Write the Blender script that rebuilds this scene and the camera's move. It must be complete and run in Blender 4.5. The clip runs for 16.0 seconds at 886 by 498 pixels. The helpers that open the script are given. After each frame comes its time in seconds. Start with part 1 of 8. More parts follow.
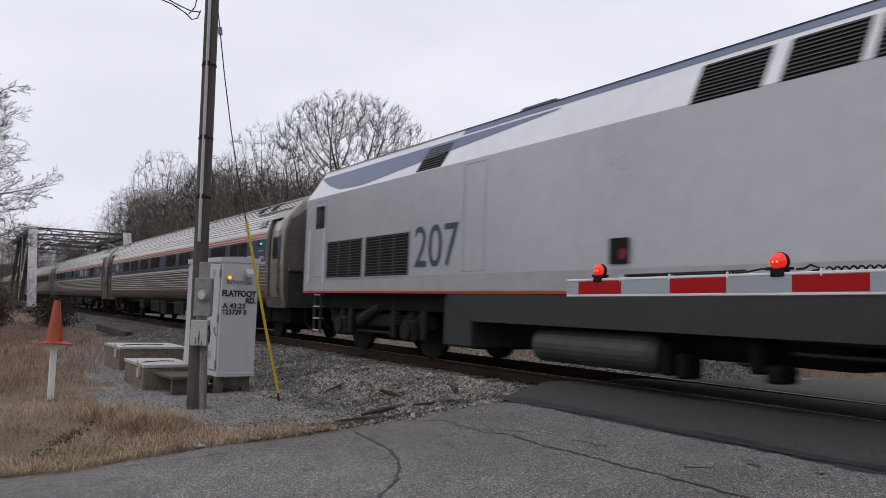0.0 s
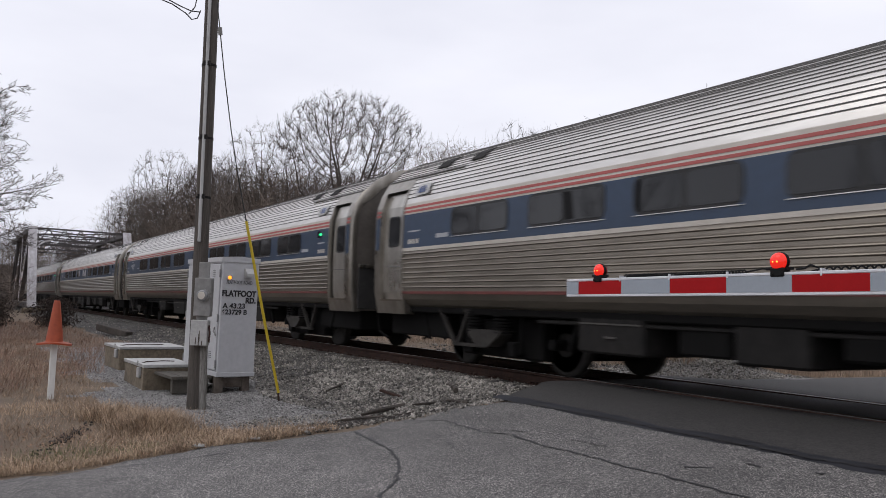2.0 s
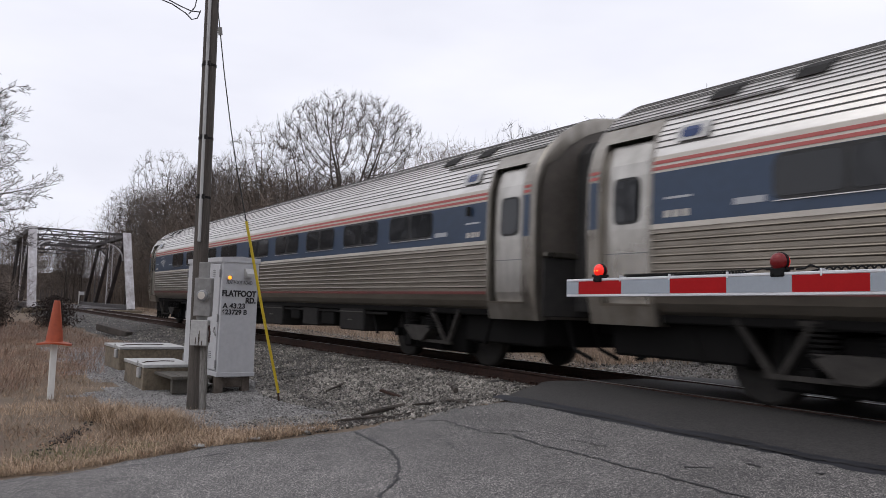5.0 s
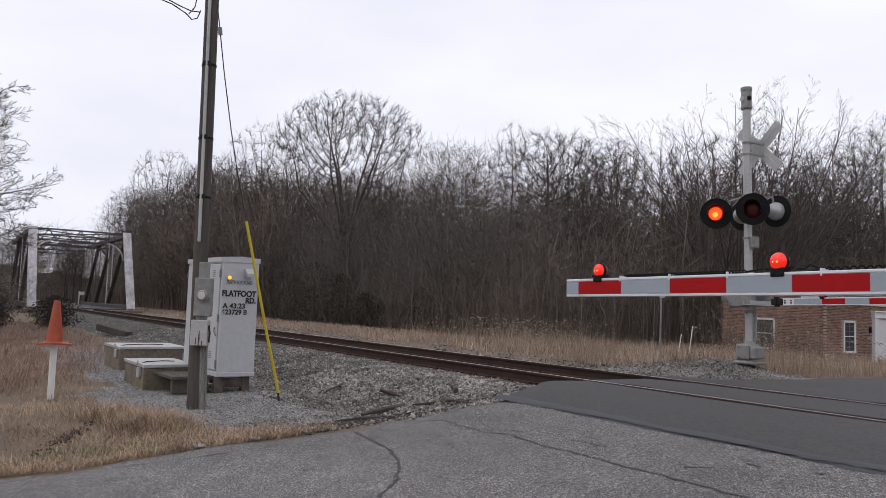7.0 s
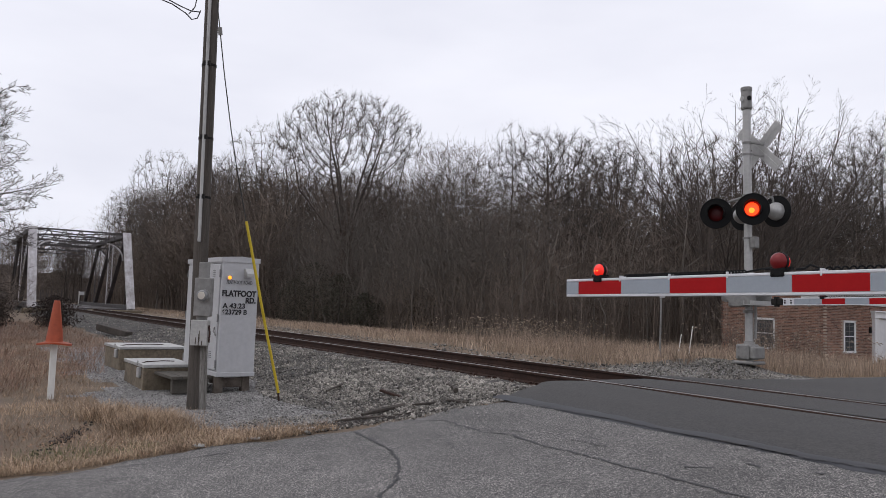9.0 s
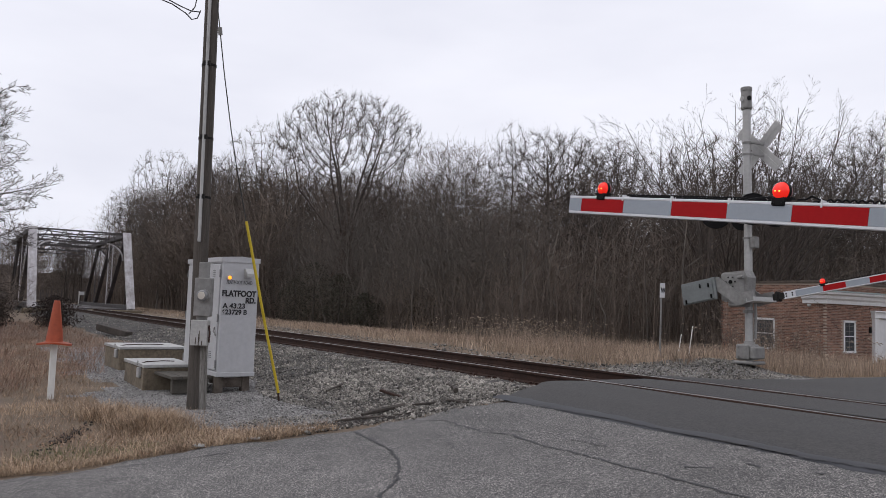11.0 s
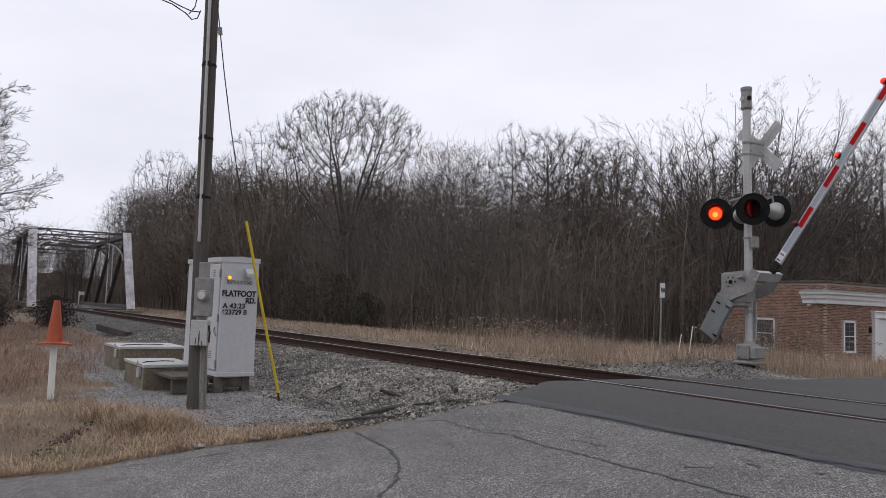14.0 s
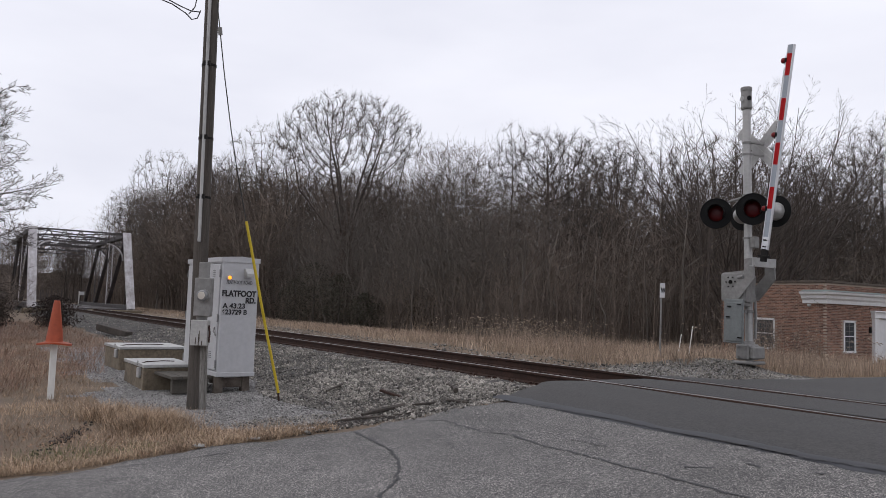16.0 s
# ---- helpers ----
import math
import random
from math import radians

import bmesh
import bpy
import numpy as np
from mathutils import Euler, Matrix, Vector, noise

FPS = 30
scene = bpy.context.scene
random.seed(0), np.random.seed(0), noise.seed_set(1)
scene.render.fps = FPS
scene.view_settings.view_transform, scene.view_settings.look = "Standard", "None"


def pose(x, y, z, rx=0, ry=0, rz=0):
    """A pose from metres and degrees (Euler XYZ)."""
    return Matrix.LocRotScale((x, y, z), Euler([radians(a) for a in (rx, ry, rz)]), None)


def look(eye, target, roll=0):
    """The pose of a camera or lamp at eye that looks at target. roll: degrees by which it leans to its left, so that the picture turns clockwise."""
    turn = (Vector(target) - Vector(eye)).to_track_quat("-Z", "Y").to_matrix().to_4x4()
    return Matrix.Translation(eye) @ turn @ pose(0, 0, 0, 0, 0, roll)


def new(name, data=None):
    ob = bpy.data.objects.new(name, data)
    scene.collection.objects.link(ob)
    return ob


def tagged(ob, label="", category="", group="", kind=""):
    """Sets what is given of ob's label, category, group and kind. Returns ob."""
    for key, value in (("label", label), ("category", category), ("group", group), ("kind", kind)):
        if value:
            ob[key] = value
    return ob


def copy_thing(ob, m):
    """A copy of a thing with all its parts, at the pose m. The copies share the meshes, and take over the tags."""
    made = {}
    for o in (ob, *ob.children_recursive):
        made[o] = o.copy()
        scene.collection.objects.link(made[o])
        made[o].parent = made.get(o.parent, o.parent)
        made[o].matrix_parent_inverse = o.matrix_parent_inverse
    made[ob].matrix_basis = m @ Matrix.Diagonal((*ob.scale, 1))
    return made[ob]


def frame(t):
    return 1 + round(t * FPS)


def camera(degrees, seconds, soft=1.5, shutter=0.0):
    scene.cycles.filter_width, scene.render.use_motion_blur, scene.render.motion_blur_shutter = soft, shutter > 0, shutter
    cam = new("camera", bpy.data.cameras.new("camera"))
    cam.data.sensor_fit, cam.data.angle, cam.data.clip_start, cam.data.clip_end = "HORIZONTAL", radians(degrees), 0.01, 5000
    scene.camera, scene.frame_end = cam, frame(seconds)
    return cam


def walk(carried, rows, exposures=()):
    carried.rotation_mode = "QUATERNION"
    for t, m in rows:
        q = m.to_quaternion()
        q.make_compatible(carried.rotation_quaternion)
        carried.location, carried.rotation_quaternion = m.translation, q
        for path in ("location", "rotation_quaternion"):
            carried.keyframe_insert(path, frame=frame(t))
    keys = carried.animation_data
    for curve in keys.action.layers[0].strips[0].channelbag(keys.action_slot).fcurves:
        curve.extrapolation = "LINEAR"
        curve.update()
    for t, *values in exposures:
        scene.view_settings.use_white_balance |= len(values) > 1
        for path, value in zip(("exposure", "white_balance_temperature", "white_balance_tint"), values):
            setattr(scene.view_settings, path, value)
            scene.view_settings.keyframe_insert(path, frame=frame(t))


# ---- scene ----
# World axes: x along the railway in the train's way, y across it away from the viewer, z up from the rail heads.
TRACK_Y = 8.372
EYE = (0.0, 0.0, 0.935)

cam = camera(59.285, 16.0, soft=0.8, shutter=0.12)
VIEW = look(EYE, (EYE[0] - 0.8446, EYE[1] + 0.5300, EYE[2] + 0.07535), 1.94)
walk(cam, [(0.0, VIEW), (16.0, VIEW)], exposures=[(0.0, -0.09), (0.5, -0.09), (1.5, -0.02), (3.5, 0.03), (6.5, 0.08), (7.2, 0.06), (8.0, 0.03), (9.0, 0.0), (16.0, 0.0)])


# ---- sky and light ----
def build_sky():
    world = bpy.data.worlds.new("overcast_sky")
    scene.world = world
    world.use_nodes = True
    nt = world.node_tree
    nodes, links = nt.nodes, nt.links
    bg = nodes["Background"]
    sky = nodes.new("ShaderNodeTexSky")
    sky.sky_type, sky.sun_disc = "NISHITA", False
    sky.sun_elevation, sky.sun_rotation = radians(38), radians(200)
    dim = nodes.new("ShaderNodeMix")
    dim.data_type, dim.blend_type = "RGBA", "MULTIPLY"
    dim.inputs["Factor"].default_value = 1.0
    dim.inputs["B"].default_value = (0.09, 0.09, 0.09, 1)
    links.new(sky.outputs[0], dim.inputs["A"])
    coord = nodes.new("ShaderNodeTexCoord")
    stretch = nodes.new("ShaderNodeMapping")
    stretch.inputs["Scale"].default_value = (1.0, 1.0, 3.2)
    links.new(coord.outputs["Generated"], stretch.inputs["Vector"])
    n = nodes.new("ShaderNodeTexNoise")
    n.inputs["Scale"].default_value = 1.6
    n.inputs["Detail"].default_value = 5
    n.inputs["Roughness"].default_value = 0.5
    links.new(stretch.outputs[0], n.inputs["Vector"])
    ramp = nodes.new("ShaderNodeValToRGB")
    ramp.color_ramp.elements[0].position, ramp.color_ramp.elements[0].color = 0.30, (0.79, 0.80, 0.905, 1)
    ramp.color_ramp.elements[1].position, ramp.color_ramp.elements[1].color = 0.62, (0.965, 0.97, 1.06, 1)
    links.new(n.outputs["Fac"], ramp.inputs["Fac"])
    mix = nodes.new("ShaderNodeMix")
    mix.data_type = "RGBA"
    mix.inputs["Factor"].default_value = 0.96
    links.new(dim.outputs["Result"], mix.inputs["A"])
    links.new(ramp.outputs[0], mix.inputs["B"])
    links.new(mix.outputs["Result"], bg.inputs["Color"])
    bg.inputs["Strength"].default_value = 1.0
    sun = new("sun", bpy.data.lights.new("sun", "SUN"))
    sun.data.energy, sun.data.angle, sun.data.color = 0.6, radians(40), (1.0, 0.97, 0.93)
    sun.matrix_basis = look((0, 0, 60), (14, 34, 0))


build_sky()


# ---- materials ----
def surface(name, base, second=None, grain=20.0, patch=1.5, rough=0.7, metal=0.0, bump=0.2, depth=0.01, mix=0.5,
            streak=None, per_piece=0.0, rough_vary=0.12, spec=0.5, fine_weight=1.0, roughness=0.65, cells=0.0, cell_mix=0.62):
    """Principled surface: two colours mixed by a fine and a coarse noise in object space, with bump."""
    m = bpy.data.materials.new(name)
    m.use_nodes = True
    nt = m.node_tree
    nodes, links = nt.nodes, nt.links
    bsdf = nodes["Principled BSDF"]
    second = second or tuple(c * 0.7 for c in base)
    coord = nodes.new("ShaderNodeTexCoord")
    vec = coord.outputs["Object"]
    if streak:
        mp = nodes.new("ShaderNodeMapping")
        mp.inputs["Scale"].default_value = streak
        links.new(vec, mp.inputs["Vector"])
        vec = mp.outputs[0]
    fine, coarse = nodes.new("ShaderNodeTexNoise"), nodes.new("ShaderNodeTexNoise")
    for node, scale, detail in ((fine, grain, 6), (coarse, patch, 4)):
        node.inputs["Scale"].default_value = scale
        node.inputs["Detail"].default_value = detail
        node.inputs["Roughness"].default_value = roughness
        links.new(vec, node.inputs["Vector"])
    fine_out = fine.outputs["Fac"]
    if cells:
        vor = nodes.new("ShaderNodeTexVoronoi")
        vor.inputs["Scale"].default_value = cells
        links.new(vec, vor.inputs["Vector"])
        sep = nodes.new("ShaderNodeSeparateColor")
        links.new(vor.outputs["Color"], sep.inputs[0])
        blend = nodes.new("ShaderNodeMix")
        blend.inputs["Factor"].default_value = cell_mix
        links.new(fine_out, blend.inputs["A"])
        links.new(sep.outputs[0], blend.inputs["B"])
        fine_out = blend.outputs["Result"]
    add = nodes.new("ShaderNodeMath")
    add.operation = "MULTIPLY_ADD"
    add.inputs[1].default_value = fine_weight
    links.new(fine_out, add.inputs[0])
    links.new(coarse.outputs["Fac"], add.inputs[2])
    ramp = nodes.new("ShaderNodeMapRange")
    ramp.inputs["From Min"].default_value, ramp.inputs["From Max"].default_value = 0.5 + fine_weight * 0.5 - mix * 0.5, 0.5 + fine_weight * 0.5 + mix * 0.5
    links.new(add.outputs[0], ramp.inputs["Value"])
    mx = nodes.new("ShaderNodeMix")
    mx.data_type = "RGBA"
    mx.inputs["A"].default_value, mx.inputs["B"].default_value = (*second, 1), (*base, 1)
    links.new(ramp.outputs[0], mx.inputs["Factor"])
    out = mx.outputs["Result"]
    if per_piece:
        info = nodes.new("ShaderNodeNewGeometry") if per_piece < 0 else nodes.new("ShaderNodeObjectInfo")
        rnd = info.outputs["Random Per Island"] if per_piece < 0 else info.outputs["Random"]
        hsv = nodes.new("ShaderNodeHueSaturation")
        mr = nodes.new("ShaderNodeMapRange")
        mr.inputs["To Min"].default_value, mr.inputs["To Max"].default_value = 1 - abs(per_piece), 1 + abs(per_piece)
        links.new(rnd, mr.inputs["Value"])
        links.new(mr.outputs[0], hsv.inputs["Value"])
        links.new(out, hsv.inputs["Color"])
        out = hsv.outputs[0]
    links.new(out, bsdf.inputs["Base Color"])
    rr = nodes.new("ShaderNodeMapRange")
    rr.inputs["To Min"].default_value, rr.inputs["To Max"].default_value = max(0.03, rough - rough_vary), min(1, rough + rough_vary)
    links.new(coarse.outputs["Fac"], rr.inputs["Value"])
    links.new(rr.outputs[0], bsdf.inputs["Roughness"])
    bsdf.inputs["Metallic"].default_value = metal
    bsdf.inputs["Specular IOR Level"].default_value = spec
    if bump:
        b = nodes.new("ShaderNodeBump")
        b.inputs["Strength"].default_value, b.inputs["Distance"].default_value = bump, depth
        links.new(fine_out, b.inputs["Height"])
        links.new(b.outputs[0], bsdf.inputs["Normal"])
    return m


def glowing(name, colour, strength, base=(0.4, 0.02, 0.01)):
    m = bpy.data.materials.new(name)
    m.use_nodes = True
    b = m.node_tree.nodes["Principled BSDF"]
    b.inputs["Base Color"].default_value = (*base, 1)
    b.inputs["Emission Color"].default_value = (*colour, 1)
    b.inputs["Emission Strength"].default_value = strength
    b.inputs["Roughness"].default_value = 0.25
    return m


def pane_glass(name, tint=(0.02, 0.022, 0.026), rough=0.06):
    m = bpy.data.materials.new(name)
    m.use_nodes = True
    b = m.node_tree.nodes["Principled BSDF"]
    b.inputs["Base Color"].default_value = (*tint, 1)
    b.inputs["Roughness"].default_value = rough
    b.inputs["IOR"].default_value = 1.45
    return m


def speckled_road(name, tones, size, coarse):
    """Worn road surface: each small stone of the mix has its own tone, over slow stains and a fine relief."""
    m = bpy.data.materials.new(name)
    m.use_nodes = True
    nodes, links = m.node_tree.nodes, m.node_tree.links
    bsdf = nodes["Principled BSDF"]
    coord = nodes.new("ShaderNodeTexCoord")
    cell = nodes.new("ShaderNodeTexVoronoi")
    cell.inputs["Scale"].default_value = size
    links.new(coord.outputs["Object"], cell.inputs["Vector"])
    sep = nodes.new("ShaderNodeSeparateColor")
    links.new(cell.outputs["Color"], sep.inputs[0])
    ramp = nodes.new("ShaderNodeValToRGB")
    while len(ramp.color_ramp.elements) < len(tones):
        ramp.color_ramp.elements.new(0.5)
    for e, (at, tone) in zip(ramp.color_ramp.elements, tones):
        e.position, e.color = at, (*tone, 1)
    links.new(sep.outputs[0], ramp.inputs["Fac"])
    out = ramp.outputs[0]
    for scale, low, high, detail in coarse:
        n = nodes.new("ShaderNodeTexNoise")
        n.inputs["Scale"].default_value, n.inputs["Detail"].default_value = scale, detail
        links.new(coord.outputs["Object"], n.inputs["Vector"])
        mr = nodes.new("ShaderNodeMapRange")
        mr.inputs["From Min"].default_value, mr.inputs["From Max"].default_value = 0.3, 0.7
        mr.inputs["To Min"].default_value, mr.inputs["To Max"].default_value = low, high
        links.new(n.outputs["Fac"], mr.inputs["Value"])
        hsv = nodes.new("ShaderNodeHueSaturation")
        links.new(mr.outputs[0], hsv.inputs["Value"])
        links.new(out, hsv.inputs["Color"])
        out = hsv.outputs[0]
    links.new(out, bsdf.inputs["Base Color"])
    bsdf.inputs["Roughness"].default_value = 0.85
    b = nodes.new("ShaderNodeBump")
    b.inputs["Strength"].default_value, b.inputs["Distance"].default_value = 0.6, 0.004
    links.new(sep.outputs[1], b.inputs["Height"])
    links.new(b.outputs[0], bsdf.inputs["Normal"])
    return m


M = dict(
    asphalt_old=speckled_road("worn_asphalt", ((0.0, (0.026, 0.025, 0.026)), (0.45, (0.080, 0.076, 0.074)), (0.75, (0.165, 0.155, 0.148)), (0.93, (0.31, 0.29, 0.27)), (1.0, (0.42, 0.39, 0.36))),
                              138, ((0.55, 0.80, 1.16, 3), (3.5, 0.84, 1.14, 5), (30, 0.84, 1.14, 3))),
    asphalt_new=surface("dark_asphalt", (0.062, 0.057, 0.054), (0.014, 0.0135, 0.014), grain=130, patch=0.55, rough=0.72, bump=0.5, depth=0.003, mix=1.2, spec=0.40, fine_weight=1.6, roughness=0.75, cells=90, cell_mix=0.8),
    tar=surface("tar_seam", (0.026, 0.025, 0.027), (0.012, 0.012, 0.012), grain=40, patch=3, rough=0.6, bump=0.5),
    tar_film=surface("tar_film", (0.026, 0.027, 0.034), (0.015, 0.015, 0.018), grain=60, patch=2, rough=0.55, bump=0.15, depth=0.003, spec=0.35),
    soil=surface("winter_grass_soil", (0.22, 0.16, 0.11), (0.095, 0.072, 0.052), grain=45, patch=1.1, rough=0.95, bump=0.8, depth=0.03, mix=0.7),
    far_soil=surface("woodland_floor", (0.17, 0.125, 0.085), (0.085, 0.065, 0.045), grain=5, patch=0.3, rough=0.95, bump=0.6, depth=0.05),
    gravel=surface("grey_gravel", (0.33, 0.315, 0.30), (0.05, 0.047, 0.045), grain=40, patch=2, rough=0.9, bump=1.0, depth=0.015, mix=1.2, fine_weight=1.8, cells=48, cell_mix=0.8),
    # Bed darker than its stones: the shade of the gaps is in the colour.
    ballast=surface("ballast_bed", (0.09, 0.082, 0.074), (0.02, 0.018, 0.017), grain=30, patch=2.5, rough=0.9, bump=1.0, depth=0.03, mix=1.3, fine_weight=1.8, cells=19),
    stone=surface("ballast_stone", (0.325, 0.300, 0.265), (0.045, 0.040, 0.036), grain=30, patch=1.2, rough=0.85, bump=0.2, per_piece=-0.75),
    fine_stone=surface("gravel_stone", (0.26, 0.25, 0.24), (0.13, 0.125, 0.12), grain=30, patch=1.2, rough=0.85, bump=0.2, per_piece=-0.65),
    rail_near=surface("near_rail_head", (0.40, 0.385, 0.37), (0.26, 0.245, 0.235), grain=10, patch=1, rough=0.5, metal=0.7, bump=0.0),
    leg_rust=surface("stained_leg_steel", (0.125, 0.105, 0.088), (0.050, 0.038, 0.031), grain=12, patch=5, rough=0.85, spec=0.25),
    rail_rust=surface("rusty_rail_side", (0.058, 0.031, 0.023), (0.026, 0.016, 0.013), grain=30, patch=4, rough=0.85, metal=0.0, spec=0.25),
    rail_top=surface("polished_rail_head", (0.62, 0.61, 0.60), (0.5, 0.48, 0.46), grain=10, patch=1, rough=0.30, metal=1.0, bump=0.0),
    tie=surface("creosoted_timber", (0.085, 0.068, 0.052), (0.035, 0.029, 0.025), grain=20, patch=2, rough=0.9, streak=(6, 1, 6), bump=0.6, per_piece=0.3),
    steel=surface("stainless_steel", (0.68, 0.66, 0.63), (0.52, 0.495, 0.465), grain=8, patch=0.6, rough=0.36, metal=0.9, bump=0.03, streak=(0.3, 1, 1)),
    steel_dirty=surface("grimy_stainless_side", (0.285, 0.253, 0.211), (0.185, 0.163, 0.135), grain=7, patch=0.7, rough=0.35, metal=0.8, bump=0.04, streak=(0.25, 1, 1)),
    roof_line_dark=surface("roof_line_dark", (0.12, 0.115, 0.11), rough=0.7, bump=0),
    diaphragm=surface("gangway_rubber", (0.05, 0.046, 0.043), (0.028, 0.027, 0.026), grain=6, patch=1, rough=0.8),
    coach_blue=surface("coach_blue", (0.026, 0.049, 0.094), (0.019, 0.036, 0.068), grain=9, patch=0.7, rough=0.40, bump=0.02),
    coach_red=surface("coach_red", (0.40, 0.085, 0.075), (0.33, 0.07, 0.06), grain=9, patch=0.7, rough=0.5, bump=0.02),
    dull_red=surface("dull_red_line", (0.19, 0.055, 0.047), (0.12, 0.04, 0.035), grain=9, patch=0.7, rough=0.6, bump=0.02),
    coach_white=surface("coach_white", (0.56, 0.52, 0.46), (0.44, 0.40, 0.35), grain=9, patch=0.7, rough=0.5, bump=0.02),
    coach_glass=pane_glass("coach_window_glass", (0.016, 0.017, 0.019), 0.05),
    # Window gaskets, and the shade painted into the door recess.
    rubber=surface("gasket_and_recess_black", (0.015, 0.015, 0.015), rough=0.6, bump=0.05),
    loco_silver=surface("silver_paint", (0.465, 0.47, 0.495), (0.41, 0.415, 0.435), grain=4, patch=0.5, rough=0.33, metal=0.35, bump=0.02),
    loco_white=surface("pale_grey_paint", (0.72, 0.72, 0.75), (0.64, 0.64, 0.67), grain=4, patch=0.5, rough=0.4, bump=0.02),
    loco_blue=surface("slate_blue_paint", (0.115, 0.150, 0.245), (0.095, 0.125, 0.21), grain=4, patch=0.5, rough=0.4, bump=0.02),
    loco_sill=surface("sill_grey_paint", (0.36, 0.36, 0.37), (0.30, 0.295, 0.295), grain=5, patch=0.8, rough=0.5, bump=0.02),
    loco_skirt=surface("skirt_dark_grey", (0.034, 0.034, 0.037), (0.024, 0.0235, 0.024), grain=5, patch=0.8, rough=0.6, bump=0.05),
    navy=surface("navy_numerals", (0.035, 0.05, 0.095), rough=0.5, bump=0),
    loco_red=surface("thin_red_line", (0.50, 0.055, 0.045), rough=0.45, bump=0),
    # Near-black tones, far darker than the bodies, for the gear below the floor.
    under=surface("underframe_black", (0.006, 0.0055, 0.0052), (0.004, 0.0037, 0.0035), grain=7, patch=1, rough=0.9, bump=0.2, spec=0.2),
    under_grey=surface("dark_underframe", (0.024, 0.022, 0.0205), (0.010, 0.0092, 0.0087), grain=7, patch=1, rough=0.85, bump=0.2, spec=0.25),
    slat_brown=surface("sooty_slat", (0.075, 0.068, 0.064), (0.04, 0.036, 0.034), grain=9, patch=1.2, rough=0.7, bump=0),
    tank_grey=surface("dusty_tank_grey", (0.052, 0.053, 0.056), (0.026, 0.026, 0.027), grain=6, patch=1.2, rough=0.6, bump=0.05),
    bracket_grey=surface("dusty_bracket_grey", (0.085, 0.078, 0.070), (0.045, 0.041, 0.037), grain=9, patch=1.2, rough=0.8, bump=0.1),
    lamp_blue=pane_glass("blue_marker_lens", (0.014, 0.034, 0.115), 0.15),
    under_dust=surface("dusty_running_gear", (0.055, 0.050, 0.045), (0.022, 0.020, 0.018), grain=9, patch=1.2, rough=0.8, bump=0.1, spec=0.25),
    wheel_steel=surface("wheel_steel", (0.036, 0.033, 0.030), (0.015, 0.0135, 0.0125), grain=9, patch=1, rough=0.7, metal=0.2, spec=0.3),
    galv=surface("galvanised_steel", (0.445, 0.44, 0.43), (0.34, 0.335, 0.325), grain=14, patch=1.5, rough=0.5, metal=0.35, bump=0.05),
    galv_dark=surface("weathered_casting", (0.275, 0.268, 0.258), (0.175, 0.170, 0.163), grain=14, patch=1.5, rough=0.6, metal=0.3, bump=0.1),
    case_grey=surface("case_grey_paint", (0.49, 0.49, 0.50), (0.41, 0.41, 0.42), grain=12, patch=1.1, rough=0.5, bump=0.03),
    case_edge=surface("case_shadow_seam", (0.24, 0.24, 0.24), rough=0.6, bump=0),
    black=surface("matt_black_paint", (0.009, 0.009, 0.0095), rough=0.75, bump=0.03, spec=0.2),
    ink=surface("black_lettering", (0.012, 0.012, 0.014), rough=0.6, bump=0),
    faded_ink=surface("faded_lettering", (0.16, 0.16, 0.165), rough=0.6, bump=0),
    arm_red=surface("red_reflective_sheet", (0.37, 0.008, 0.010), (0.32, 0.006, 0.008), grain=60, patch=4, rough=0.6, bump=0.0, spec=0.15),
    # White reflective sheet, with its backlit grey put into the colour.
    arm_grey=surface("backlit_white_sheet", (0.31, 0.34, 0.38), (0.28, 0.31, 0.345), grain=60, patch=4, rough=0.4, bump=0.0),
    aluminium=surface("aluminium_extrusion", (0.70, 0.71, 0.73), (0.6, 0.6, 0.62), grain=10, patch=1, rough=0.4, metal=0.4, bump=0.02),
    white_paint=surface("white_paint", (0.74, 0.73, 0.70), (0.62, 0.60, 0.56), grain=10, patch=1.2, rough=0.6, bump=0.05),
    lens_glow=glowing("glowing_red_lens", (1.0, 0.02, 0.008), 0.22, (0.14, 0.010, 0.010)),
    lens_lit=glowing("lit_red_lens", (1.0, 0.052, 0.010), 2.1),
    lens_core=glowing("lamp_filament_glow", (1.0, 0.15, 0.012), 3.6),
    led_red=glowing("lit_gate_lamp", (1.0, 0.018, 0.010), 0.62),
    led_mid=glowing("lit_gate_lamp_middle", (1.0, 0.075, 0.012), 1.9),
    led_core=glowing("lit_gate_lamp_core", (1.0, 0.24, 0.03), 3.4),
    lens_dark=surface("dark_red_lens", (0.075, 0.003, 0.005), (0.045, 0.002, 0.003), grain=40, patch=8, rough=0.35, bump=0.05, spec=0.2),
    lens_red=surface("unlit_gate_lens", (0.20, 0.008, 0.010), (0.14, 0.006, 0.008), grain=40, patch=8, rough=0.35, bump=0.05, spec=0.35),
    amber=glowing("lit_amber_lens", (1.0, 0.30, 0.02), 1.7, (0.5, 0.25, 0.02)),
    green_lamp=glowing("lit_green_marker", (0.05, 1.0, 0.35), 1.6, (0.02, 0.3, 0.1)),
    pole_wood=surface("weathered_pole_wood", (0.120, 0.103, 0.088), (0.026, 0.021, 0.018), grain=16, patch=2.2, rough=0.9, streak=(9, 9, 0.4), bump=0.8, depth=0.012, mix=0.75),
    board=surface("grey_weathered_board", (0.30, 0.285, 0.26), (0.075, 0.068, 0.060), grain=22, patch=2, rough=0.9, streak=(5, 5, 0.4), bump=0.5),
